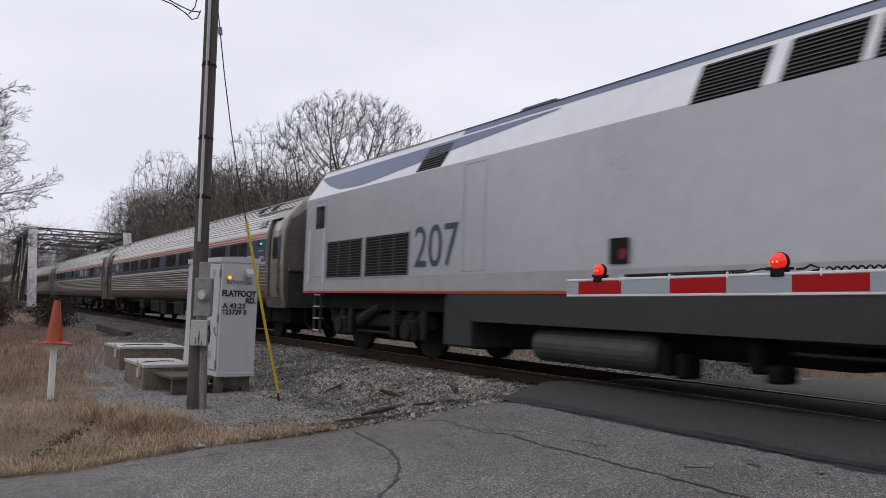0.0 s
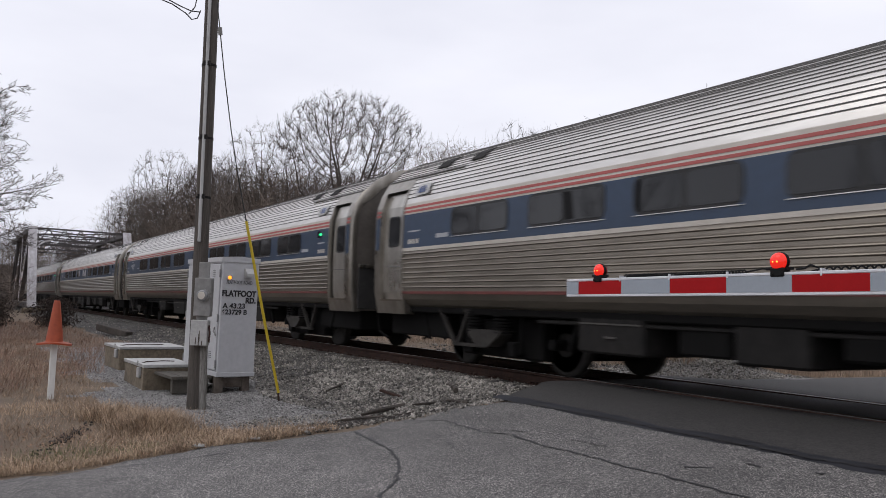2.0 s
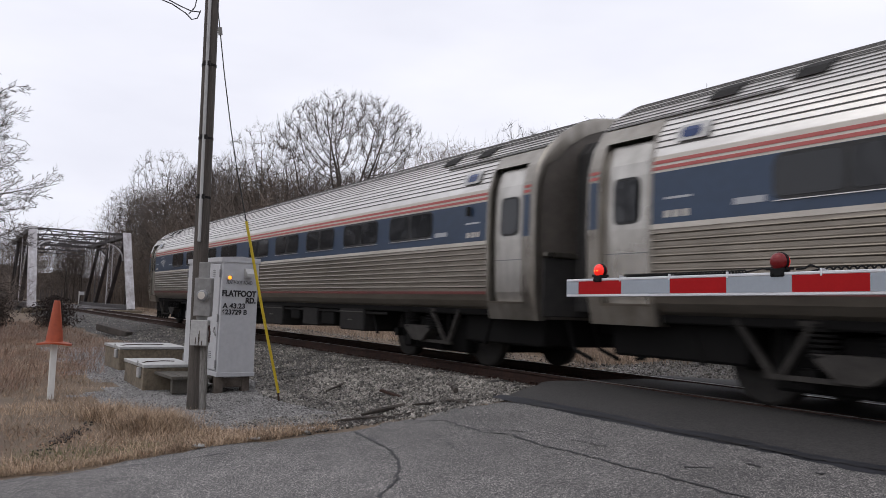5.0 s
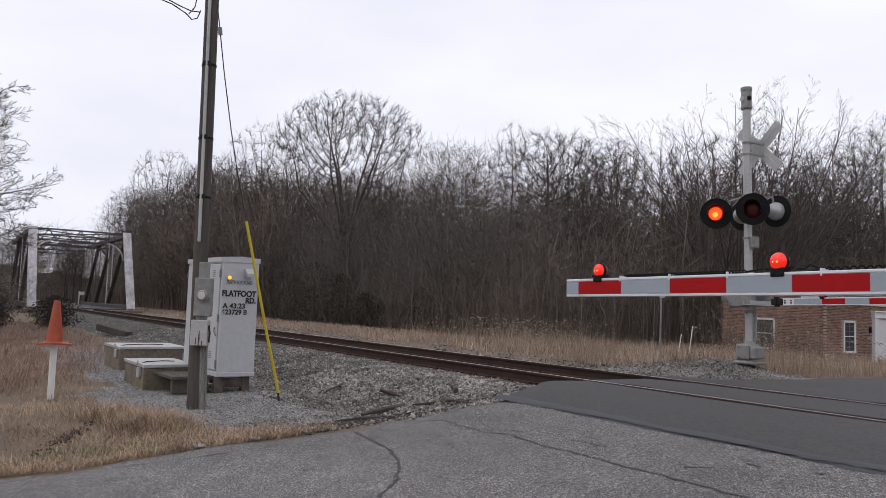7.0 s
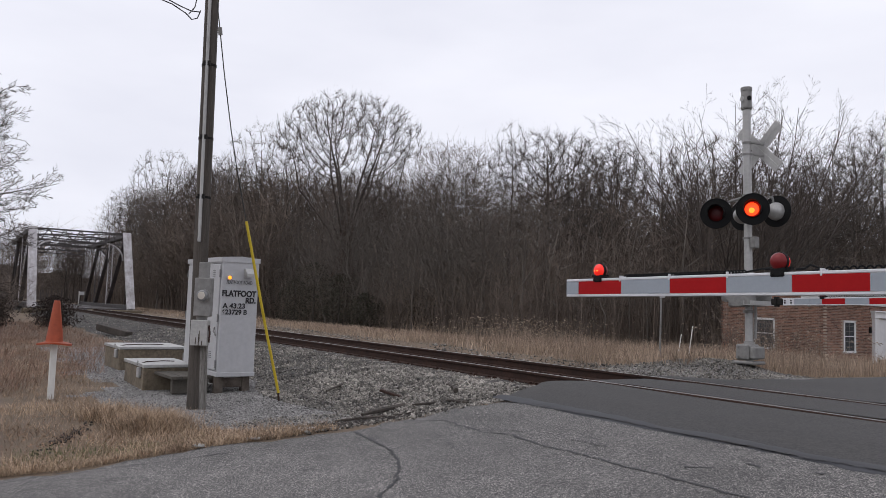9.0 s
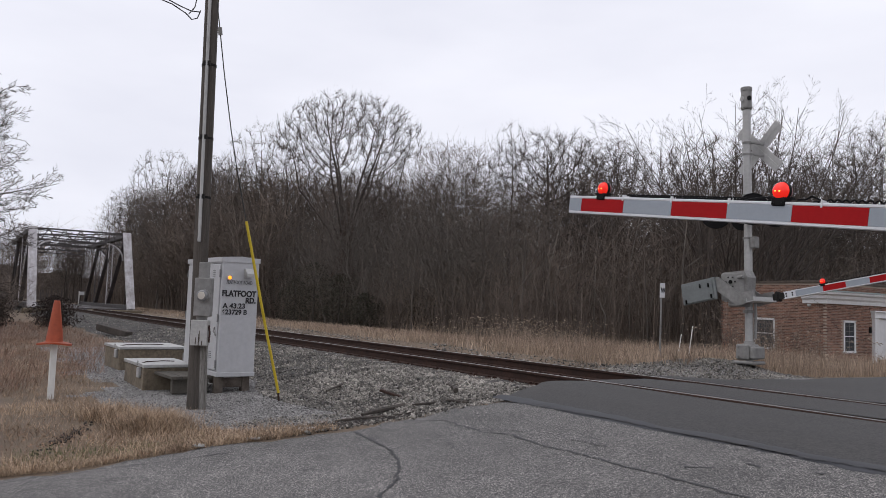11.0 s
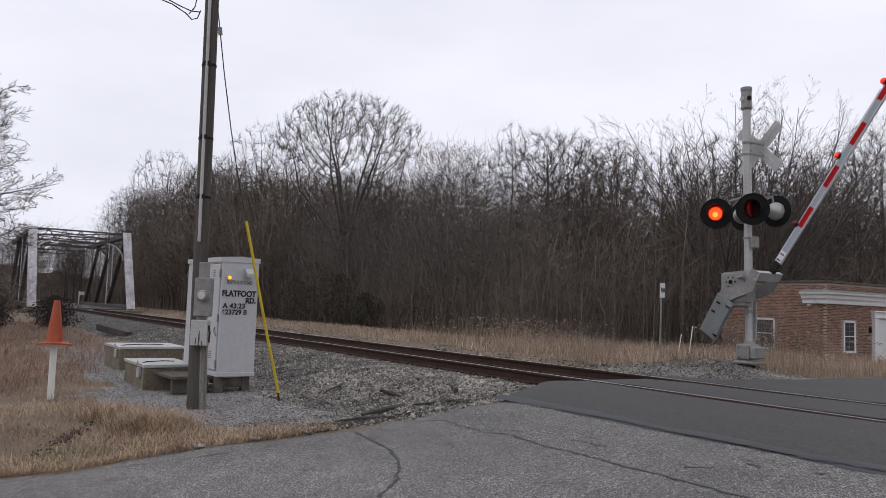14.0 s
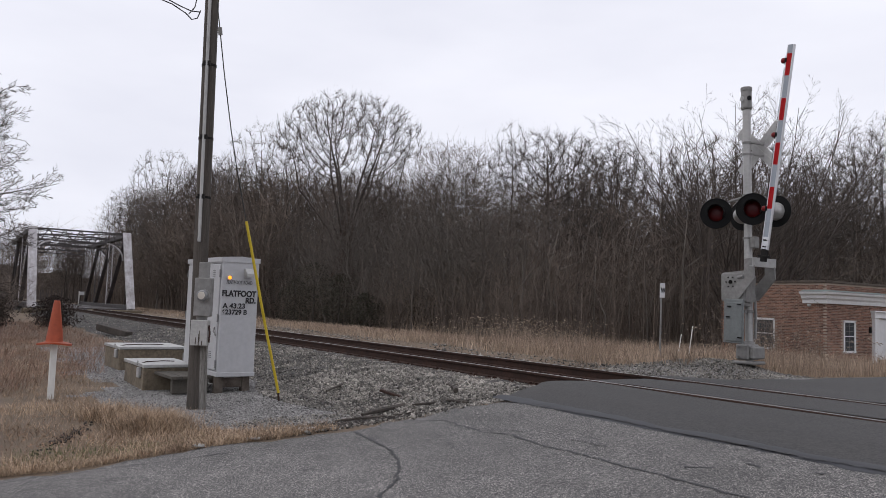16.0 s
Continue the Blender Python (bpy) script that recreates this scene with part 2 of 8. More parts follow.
    deck=surface("mossy_timber_deck", (0.10, 0.088, 0.072), (0.048, 0.043, 0.036), grain=18, patch=2, rough=0.9, streak=(0.5, 5, 5), bump=0.5),
    concrete=surface("stained_concrete", (0.195, 0.158, 0.112), (0.085, 0.066, 0.046), grain=18, patch=2.2, rough=0.9, bump=0.3),
    lid=surface("pale_lid", (0.46, 0.455, 0.44), (0.33, 0.325, 0.315), grain=20, patch=2, rough=0.5, metal=0.2, bump=0.1),
    yellow=surface("yellow_plastic_guard", (0.62, 0.46, 0.028), (0.50, 0.36, 0.022), grain=14, patch=2, rough=0.45, bump=0.03),
    meter_glass=pane_glass("meter_glass", (0.22, 0.22, 0.22), 0.08),
    emblem_grey=surface("emblem_grey_paint", (0.42, 0.43, 0.45), (0.33, 0.335, 0.35), grain=9, patch=0.8, rough=0.5, bump=0.02),
    counterweight=surface("dull_counterweight_steel", (0.20, 0.215, 0.212), (0.14, 0.15, 0.15), grain=14, patch=1.5, rough=0.6, metal=0.2, bump=0.1),
    red_grass=surface("reddish_dry_grass", (0.29, 0.185, 0.135), (0.155, 0.095, 0.070), grain=2, patch=0.4, rough=0.9, bump=0, per_piece=-0.45),
    # Distance haze is put into this colour as a lighter brown.
    far_wood=surface("hazed_distant_wood", (0.125, 0.108, 0.100), (0.075, 0.065, 0.060), grain=0.35, patch=0.06, rough=0.95, bump=0),
    end_grime=surface("grimy_end_wall", (0.135, 0.118, 0.100), (0.070, 0.061, 0.053), grain=7, patch=0.8, rough=0.6, bump=0.05),
    mud=surface("wet_bark_debris", (0.050, 0.040, 0.033), (0.020, 0.016, 0.014), grain=20, patch=2, rough=0.75, bump=0.4, per_piece=-0.5),
    steel_grimy=surface("grimy_vestibule_steel", (0.36, 0.335, 0.295), (0.19, 0.172, 0.148), grain=6, patch=0.9, rough=0.30, metal=0.85, bump=0.04, streak=(1, 1, 0.4)),
    door_steel=surface("brushed_door_steel", (0.54, 0.52, 0.48), (0.30, 0.28, 0.25), grain=6, patch=1.1, rough=0.28, metal=0.85, bump=0.03, streak=(1, 1, 0.4)),
    wire=surface("dark_wire", (0.045, 0.043, 0.042), rough=0.7, bump=0),
    cone=surface("faded_orange_plastic", (0.37, 0.066, 0.020), (0.25, 0.042, 0.014), grain=14, patch=3, rough=0.6, bump=0.08),
    bark=surface("grey_brown_bark", (0.090, 0.071, 0.060), (0.046, 0.037, 0.032), grain=6, patch=0.8, rough=0.95, bump=0.4, per_piece=0.25),
    bark_pale=surface("pale_bark", (0.150, 0.128, 0.110), (0.080, 0.068, 0.058), grain=6, patch=0.8, rough=0.95, bump=0.4, per_piece=0.2),
    brush=surface("thicket_twigs", (0.176, 0.137, 0.110), (0.094, 0.073, 0.060), grain=0.8, patch=0.12, rough=0.95, bump=0, per_piece=-0.25),
    cedar=surface("cedar_foliage", (0.036, 0.038, 0.025), (0.046, 0.036, 0.024), grain=2, patch=0.4, rough=0.9, bump=0, per_piece=-0.4),
    brown_shrub=surface("bronze_evergreen", (0.052, 0.034, 0.027), (0.030, 0.023, 0.019), grain=2, patch=0.5, rough=0.9, bump=0, per_piece=-0.4),
    bronze=surface("bronze_cedar", (0.095, 0.060, 0.044), (0.055, 0.040, 0.030), grain=2, patch=0.5, rough=0.9, bump=0, per_piece=-0.4),
    blade=surface("dry_grass_blade", (0.43, 0.315, 0.215), (0.20, 0.135, 0.090), grain=3, patch=0.8, rough=0.9, bump=0, per_piece=-0.5, mix=0.32),
    green_blade=surface("green_grass_blade", (0.16, 0.17, 0.07), (0.10, 0.11, 0.045), grain=3, patch=0.9, rough=0.9, bump=0, per_piece=-0.4),
    weed=surface("tall_dry_weed", (0.43, 0.33, 0.245), (0.23, 0.165, 0.12), grain=2, patch=0.35, rough=0.9, bump=0, per_piece=-0.5),
    plume_head=surface("feathery_seed_head", (0.36, 0.285, 0.22), (0.22, 0.17, 0.13), grain=2, patch=0.4, rough=0.9, bump=0, per_piece=-0.4),
    plume=surface("pale_seed_plume", (0.27, 0.21, 0.16), (0.17, 0.13, 0.098), grain=2, patch=0.4, rough=0.9, bump=0, per_piece=-0.4),
    leaf=surface("fallen_leaf", (0.22, 0.125, 0.075), (0.12, 0.07, 0.045), grain=3, patch=1, rough=0.9, bump=0, per_piece=-0.45),
    twig=surface("dead_branch", (0.085, 0.070, 0.058), (0.035, 0.029, 0.025), grain=12, patch=2, rough=0.95, bump=0.3),
    brick=surface("red_brown_brick", (0.225, 0.118, 0.082), (0.140, 0.073, 0.054), grain=12, patch=0.9, rough=0.9, bump=0.3, per_piece=-0.5),
    mortar=surface("mortar", (0.36, 0.295, 0.24), (0.28, 0.225, 0.18), grain=20, patch=1, rough=0.95, bump=0.3),
    trim=surface("white_trim", (0.72, 0.72, 0.72), (0.62, 0.62, 0.62), grain=6, patch=0.6, rough=0.6, bump=0.05),
    copper=surface("verdigris_flashing", (0.20, 0.245, 0.235), (0.14, 0.165, 0.16), grain=6, patch=0.6, rough=0.7),
    room_glass=pane_glass("building_window_glass", (0.06, 0.065, 0.07), 0.1),
    bridge_silver=surface("flaking_silver_paint", (0.56, 0.545, 0.565), (0.25, 0.225, 0.215), grain=5, patch=1.6, rough=0.6, bump=0.1, mix=0.55, streak=(1, 1, 0.35)),
    bridge_dark=surface("weathered_bridge_steel", (0.085, 0.075, 0.075), (0.045, 0.040, 0.040), grain=3, patch=0.5, rough=0.8, bump=0.1),
    sign_white=surface("sign_face_white", (0.62, 0.62, 0.63), (0.54, 0.54, 0.55), grain=14, patch=2, rough=0.5, bump=0),
)


# ---- shape helpers ----
class Form:
    """Collects vertices and faces of one mesh, with a material slot for each face."""

    def __init__(self):
        self.v, self.f, self.m = [], [], []

    def add(self, verts, faces, mat=0):
        o = len(self.v)
        self.v += [tuple(p) for p in verts]
        self.f += [tuple(i + o for i in face) for face in faces]
        self.m += [mat] * len(faces)
        return self

    def box(self, x0, x1, y0, y1, z0, z1, mat=0, bevel=0.0, turn=None):
        b = min(bevel, (x1 - x0) * 0.45, (y1 - y0) * 0.45, (z1 - z0) * 0.45)
        c = Vector(((x0 + x1) / 2, (y0 + y1) / 2, (z0 + z1) / 2))
        h = ((x1 - x0) / 2, (y1 - y0) / 2, (z1 - z0) / 2)
        if b <= 0:
            v = [(sx * h[0], sy * h[1], sz * h[2]) for sx in (-1, 1) for sy in (-1, 1) for sz in (-1, 1)]
            f = [(0, 1, 3, 2), (4, 6, 7, 5), (0, 4, 5, 1), (2, 3, 7, 6), (0, 2, 6, 4), (1, 5, 7, 3)]
        else:
            v, ids, f = [], {}, []
            for sx in (-1, 1):
                for sy in (-1, 1):
                    for sz in (-1, 1):
                        s = (sx, sy, sz)
                        for ax in range(3):
                            ids[s, ax] = len(v)
                            v.append(tuple(s[k] * (h[k] - (0 if k == ax else b)) for k in range(3)))
            for ax in range(3):
                a1, a2 = (ax + 1) % 3, (ax + 2) % 3
                for s in (-1, 1):
                    ring = []
                    for p, q in ((-1, -1), (1, -1), (1, 1), (-1, 1)):
                        k = [0, 0, 0]
                        k[ax], k[a1], k[a2] = s, p, q
                        ring.append(ids[tuple(k), ax])
                    f.append(tuple(ring if s > 0 else ring[::-1]))
                for p in (-1, 1):
                    for q in (-1, 1):
                        e = []
                        for s in (-1, 1):
                            k = [0, 0, 0]
                            k[ax], k[a1], k[a2] = s, p, q
                            e.append(tuple(k))
                        f.append((ids[e[0], a1], ids[e[1], a1], ids[e[1], a2], ids[e[0], a2]))
            for sx in (-1, 1):
                for sy in (-1, 1):
                    for sz in (-1, 1):
                        f.append(tuple(ids[(sx, sy, sz), ax] for ax in range(3)))
        if turn is not None:
            v = [turn @ Vector(p) for p in v]
        return self.add([Vector(p) + c for p in v], f, mat)

    def beam(self, a, b, w, d, mat=0, up=(0, 0, 1)):
        """A square bar from a to b, w wide and d deep."""
        a, b = Vector(a), Vector(b)
        z = (b - a).normalized()
        x = z.cross(Vector(up))
        x = x.normalized() if x.length > 1e-4 else Vector((1, 0, 0))
        y = z.cross(x)
        v = [p + x * (sx * w / 2) + y * (sy * d / 2) for p in (a, b) for sx, sy in ((-1, -1), (1, -1), (1, 1), (-1, 1))]
        return self.add(v, [(0, 1, 2, 3), (7, 6, 5, 4), (0, 4, 5, 1), (1, 5, 6, 2), (2, 6, 7, 3), (3, 7, 4, 0)], mat)

    def tube(self, pts, radii, n=8, mat=0, caps=True):
        pts = [Vector(p) for p in pts]
        radii = radii if isinstance(radii, (list, tuple)) else [radii] * len(pts)
        v, f = [], []
        ref = None
        for i, p in enumerate(pts):
            d = (pts[min(i + 1, len(pts) - 1)] - pts[max(i - 1, 0)]).normalized()
            if ref is None:
                ref = Vector((0, 0, 1)) if abs(d.z) < 0.9 else Vector((1, 0, 0))
            x = (ref - d * ref.dot(d)).normalized()
            y = d.cross(x)
            ref = x
            for k in range(n):
                a = 2 * math.pi * k / n
                v.append(p + (x * math.cos(a) + y * math.sin(a)) * radii[i])
        for i in range(len(pts) - 1):
            for k in range(n):
                f.append((i * n + k, i * n + (k + 1) % n, (i + 1) * n + (k + 1) % n, (i + 1) * n + k))
        if caps:
            f.append(tuple(range(n))[::-1])
            f.append(tuple(range((len(pts) - 1) * n, len(pts) * n)))
        return self.add(v, f, mat)

    def extrude(self, outline, a, b, axis="x", mat=0):
        """A prism: outline of (u, v) pairs, drawn along the axis from a to b."""
        n = len(outline)
        put = {"x": lambda t, u, w: (t, u, w), "y": lambda t, u, w: (u, t, w), "z": lambda t, u, w: (u, w, t)}[axis]
        v = [put(t, u, w) for t in (a, b) for u, w in outline]
        f = [(k, (k + 1) % n, n + (k + 1) % n, n + k) for k in range(n)]
        f += [tuple(range(n))[::-1], tuple(range(n, 2 * n))]
        return self.add(v, f, mat)

    def disc(self, centre, normal, r, thick, n=24, mat=0):
        c, d = Vector(centre), Vector(normal).normalized()
        return self.tube([c - d * thick / 2, c + d * thick / 2], r, n, mat)

    def dome(self, centre, normal, r, height, n=20, rings=5, mat=0):
        c, d = Vector(centre), Vector(normal).normalized()
        pts, rad = [], []
        for i in range(rings + 1):
            a = i / rings * math.pi / 2 * 0.97
            pts.append(c + d * (height * math.sin(a)))
            rad.append(r * math.cos(a))
        return self.tube(pts, rad, n, mat)

    def moved(self, m):
        self.v = [tuple(m @ Vector(p)) for p in self.v]
        return self

    def mesh(self, name, mats, smooth=False):
        me = bpy.data.meshes.new(name)
        me.from_pydata(self.v, [], self.f)
        for x in mats:
            me.materials.append(M[x])
        me.polygons.foreach_set("material_index", self.m)
        if smooth:
            me.polygons.foreach_set("use_smooth", [True] * len(self.f))
            me.set_sharp_from_angle(angle=radians(38))
        me.update()
        bm = bmesh.new()
        bm.from_mesh(me)
        if len(bm.faces) < 4000:
            bmesh.ops.recalc_face_normals(bm, faces=bm.faces)
            bm.to_mesh(me)
        bm.free()
        return me


def thing(name, m, label, category, group="", kind=""):
    ob = new(name)
    ob.empty_display_size = 0.2
    ob.matrix_basis = m
    return tagged(ob, label, category, group, kind)


def part(name, form, mats, parent, label="", at=None, smooth=False, kind=""):
    mats = mats if isinstance(mats, (list, tuple)) else [mats]
    ob = new(name, form.mesh(name, mats, smooth))
    ob.parent = parent
    if at is not None:
        ob.matrix_basis = at
    return tagged(ob, label, kind=kind)


def single(name, form, mats, label, category, group="", kind="", at=None, smooth=False):
    mats = mats if isinstance(mats, (list, tuple)) else [mats]
    ob = new(name, form.mesh(name, mats, smooth))
    if at is not None:
        ob.matrix_basis = at
    return tagged(ob, label, category, group, kind)


def quick_mesh(name, verts, faces, mats, mat_ids=None, smooth=False):
    me = bpy.data.meshes.new(name)
    verts, faces = np.asarray(verts, np.float32), np.asarray(faces, np.int32)
    k = faces.shape[1]
    me.vertices.add(len(verts))
    me.vertices.foreach_set("co", verts.ravel())
    me.loops.add(faces.size)
    me.loops.foreach_set("vertex_index", faces.ravel())
    me.polygons.add(len(faces))
    me.polygons.foreach_set("loop_start", np.arange(0, faces.size, k, dtype=np.int32))
    for x in mats:
        me.materials.append(M[x])
    if mat_ids is not None:
        me.polygons.foreach_set("material_index", np.asarray(mat_ids, np.int32))
    if smooth:
        me.polygons.foreach_set("use_smooth", np.ones(len(faces), bool))
    me.update(calc_edges=True)
    me.validate()
    return me


def lettering(name, text, size, mat, parent, m, label="", squeeze=1.0, bold=0.0):
    """Flat raised letters of the built-in font, left end at the origin of m, reading along its x."""
    cu = bpy.data.curves.new(name, "FONT")
    cu.body, cu.size, cu.extrude, cu.offset = text, size, 0.0015, bold
    tmp = bpy.data.objects.new(name + "_curve", cu)
    scene.collection.objects.link(tmp)
    me = bpy.data.meshes.new_from_object(tmp.evaluated_get(bpy.context.evaluated_depsgraph_get()))
    bpy.data.objects.remove(tmp)
    me.materials.clear()
    me.materials.append(M[mat])
    ob = new(name, me)
    ob.parent = parent
    ob.matrix_basis = m @ Matrix.Diagonal((squeeze, 1, 1, 1))
    return tagged(ob, label)


# ---- ground, road and railway ----
ROAD_PROFILE = ((-60, -0.95), (-8, -0.75), (0.4, -0.55), (1.3, -0.50), (2.1, -0.42), (3.1, -0.35), (3.7, -0.30), (4.4, -0.25), (5.0, -0.17),
                (5.6, -0.10), (6.4, -0.035), (7.2, -0.012), (9.6, -0.012), (10.6, -0.05), (13, -0.10), (16, -0.12), (26, -0.5), (60, -1.2))
ROAD_LEFT, ROAD_LEFT_FAR, ROAD_RIGHT = -7.4, -8.5, -0.1


def road_z(y):
    return np.interp(y, [a for a, _ in ROAD_PROFILE], [b for _, b in ROAD_PROFILE])


def side_z(x, y):
    z = np.interp(y, [-300, -30, 0, 4.5, 6, 11, 12.5, 15, 20, 30, 60, 300], [-3, -1.0, -0.54, -0.47, -0.5, -0.5, -0.22, -0.22, -0.5, -0.8, -1.2, -3])
    mound = 0.30 * np.exp(-(((x + 10.2) / 1.9) ** 2 + ((y - 12.9) / 0.85) ** 2))
    return z + mound + 0.035 * np.sin(x * 0.9 + 1.3 * y) * np.sin(y * 0.7 - x * 0.4)


def ground_z(x, y):
    x, y = np.asarray(x, float), np.asarray(y, float)
    left = np.where(y < 9, ROAD_LEFT, ROAD_LEFT_FAR)
    t = np.clip((left - x) / 1.4, 0, 1)
    t = t * t * (3 - 2 * t)
    t2 = np.clip((x - ROAD_RIGHT) / 2.0, 0, 1)
    t = np.maximum(t, t2 * t2 * (3 - 2 * t2))
    return (road_z(y) - 0.035) * (1 - t) + side_z(x, y) * t


def sheet(name, xs, ys, height, mats, pick=None, smooth=True):
    X, Y = np.meshgrid(xs, ys)
    V = np.stack([X, Y, height(X, Y)], -1).reshape(-1, 3)
    nx, ny = len(xs), len(ys)
    i = (np.arange(ny - 1)[:, None] * nx + np.arange(nx - 1)[None, :]).ravel()
    F = np.stack([i, i + 1, i + nx + 1, i + nx], 1)
    ids = pick(V[F].mean(1)) if pick else None
    return quick_mesh(name, V, F, mats, ids, smooth)


def build_ground():
    fx = np.concatenate([[-600, -400, -250, -170, -120], np.arange(-90, -24, 2.0), np.arange(-24, -6, 0.3), np.arange(-6, 12, 2.0), [20, 40, 80, 200, 600]])
    fy = np.concatenate([[-400, -200, -90, -40, -20, -10, -5], np.arange(-3, 20, 0.3), np.arange(20, 60, 3.0), [70, 90, 130, 200, 320, 500]])

    def pick(c):
        x, y = c[:, 0], c[:, 1]
        wob = 0.5 * np.sin(x * 1.7) + 0.35 * np.sin(x * 3.9 + y * 2)
        gravel = (y > 1.75 + 0.45 * wob + np.clip((x + 9.6) * -0.06, -0.4, 0.5)) & (y < 5.5) & (x < -8.2 + 0.35 * wob) & (x > -24) & (y > 3.05 - (x + 8.2) * -0.55)
        mound = (((x + 10.2) / 2.6) ** 2 + ((y - 12.6) / 1.25) ** 2 < 1) | ((y > 10.2) & (y < 11.6 + 0.3 * wob))
        far = (y > 19) | (x < -60)
        return np.where(gravel | mound, 1, np.where(far, 2, 0))

    tagged(new("ground", sheet("ground", fx, fy, lambda a, b: ground_z(a, b), ["soil", "gravel", "far_soil"], pick)),
           "winter ground of dry grass, soil and grey gravel", "ground", kind="structure")


def build_road():
    ys = np.concatenate([np.arange(-60, -4, 4.0), np.arange(-4, 5.55, 0.16), [5.55]])

    def edge(y):
        return ROAD_LEFT + 0.10 * np.sin(y * 2.3) + 0.05 * np.sin(y * 7.1 + 1) + 0.03 * np.sin(y * 17.0)

    def strip(name, ys, x_left, x_right, lift, mat, label, nx=40, z_of=road_z):
        us = np.linspace(0, 1, nx)
        V, F = [], []
        for y in ys:
            a, b = x_left(y), x_right(y)
            for u in us:
                x = a + (b - a) * u
                sag = -0.03 * max(0.0, 1 - (x - a) / 0.35) - 0.03 * max(0.0, 1 - (b - x) / 0.35)
                V.append((x, y, z_of(y) + lift + sag + 0.006 * math.sin(x * 1.3 + y * 0.8)))
        n = len(us)
        for j in range(len(ys) - 1):
            for i in range(n - 1):
                k = j * n + i
                F.append((k, k + 1, k + n + 1, k + n))
        ob = new(name, quick_mesh(name, V, F, [mat], smooth=True))
        return tagged(ob, label, "road", kind="structure")

    strip("road", ys, edge, lambda y: ROAD_RIGHT, 0.0, "asphalt_old", "cracked worn grey asphalt road leading to the crossing")
    # new asphalt on both sides of the rails and between them
    near_ys = np.concatenate([np.arange(5.55, 7.40, 0.15), [7.475]])
    left_end = lambda y: -7.35 - 1.05 * np.clip((y - 5.45) / 1.5, 0, 1) + 0.05 * math.sin(y * 5)
    strip("crossing_pavement", near_ys, left_end, lambda y: ROAD_RIGHT, 0.008, "asphalt_new", "smooth dark new asphalt beside the rail at the crossing", nx=24)
    mid = np.linspace(7.77, 8.98, 8)
    strip("crossing_pavement", mid, lambda y: -8.42, lambda y: ROAD_RIGHT, 0.008, "asphalt_new", "smooth dark new asphalt between the two rails", nx=10)
    far = np.concatenate([[9.26], np.arange(9.4, 17, 0.3)])
    strip("crossing_pavement", far, lambda y: -8.5 - 0.35 * max(0, 1 - abs(y - 9.8)) + 0.06 * math.sin(y * 3), lambda y: ROAD_RIGHT, 0.008, "asphalt_new",
          "smooth dark new asphalt beyond the rails", nx=16)
    strip("road", np.arange(17.0, 90, 3.0), lambda y: -8.5, lambda y: ROAD_RIGHT, 0.0, "asphalt_old", "worn grey asphalt road beyond the crossing", nx=6)

    # ragged tar band where new meets old
    V, F = [], []
    xs = np.arange(-7.6, ROAD_RIGHT, 0.06)
    rng = np.random.RandomState(4)
    lo = 5.50 + np.convolve(rng.uniform(-0.09, 0.09, len(xs) + 8), np.ones(9) / 5, "valid")
    hi = 5.70 + np.convolve(rng.uniform(-0.07, 0.07, len(xs) + 8), np.ones(9) / 5, "valid")
    for x, a, b in zip(xs, lo, hi):
        for y in (a, (a + b) / 2, b):
            V.append((x, y, float(road_z(y)) + (0.002 if y == a else 0.0105) + 0.006 * math.sin(x * 1.3 + y * 0.8)))
    for i in range(len(xs) - 1):
        for k in (0, 1):
            F.append((3 * i + k, 3 * i + 3 + k, 3 * i + 4 + k, 3 * i + 1 + k))
    tagged(new("tar_band", quick_mesh("tar_band", V, F, ["tar_film"], smooth=True)), "thin ragged tar overlap along the new asphalt's edge", "road", kind="structure")


def crack(pts, width, seed):
    """A wandering open crack filled with tar, laid on the road."""
    rng = random.Random(seed)
    line = []
    for (x0, y0), (x1, y1) in zip(pts, pts[1:]):
        n = max(3, int(math.hypot(x1 - x0, y1 - y0) / 0.05))
        for i in range(n):
            line.append((x0 + (x1 - x0) * i / n + rng.uniform(-0.018, 0.018), y0 + (y1 - y0) * i / n + rng.uniform(-0.018, 0.018)))
    V, F = [], []
    for i, (x, y) in enumerate(line):
        a, b = line[max(0, i - 1)], line[min(len(line) - 1, i + 1)]
        d = Vector((b[0] - a[0], b[1] - a[1]))
        d = Vector((-d.y, d.x)).normalized() * width * rng.uniform(0.6, 2.1)
        for s in (-1, 1):
            X, Y = x + s * d.x, y + s * d.y
            V.append((X, Y, float(road_z(Y)) + (0.0045 if Y < 5.4 else 0.0155) + 0.006 * math.sin(X * 1.3 + Y * 0.8)))
    for i in range(len(line) - 1):
        F.append((2 * i, 2 * i + 2, 2 * i + 3, 2 * i + 1))
    tagged(new("road_crack", quick_mesh("road_crack", V, F, ["tar"])), "narrow dark crack wandering through old asphalt", "crack", "road cracks", "structure")


def ballast_height(x, y):
    z = np.interp(y, [4.1, 4.6, 6.2, 6.6, 10.15, 10.5, 12.2], [-0.60, -0.50, -0.22, -0.175, -0.175, -0.22, -0.60])
    return z + 0.012 * np.sin(7 * x + 5 * y) * np.sin(6 * y - 3 * x)


RAIL_OUT = [(-0.068, -0.172), (0.068, -0.172), (0.068, -0.160), (0.012, -0.140), (0.008, -0.050), (0.034, -0.036), (0.036, -0.010), (0.028, -0.001),
            (-0.028, -0.001), (-0.036, -0.010), (-0.034, -0.036), (-0.008, -0.050), (-0.012, -0.140), (-0.068, -0.160)]


def build_track():
    for x0, x1 in ((-330, -60), (-60, -8.3), (0.4, 480)):
        xs = np.arange(x0, x1, 0.35 if x0 == -60 else 6.0)
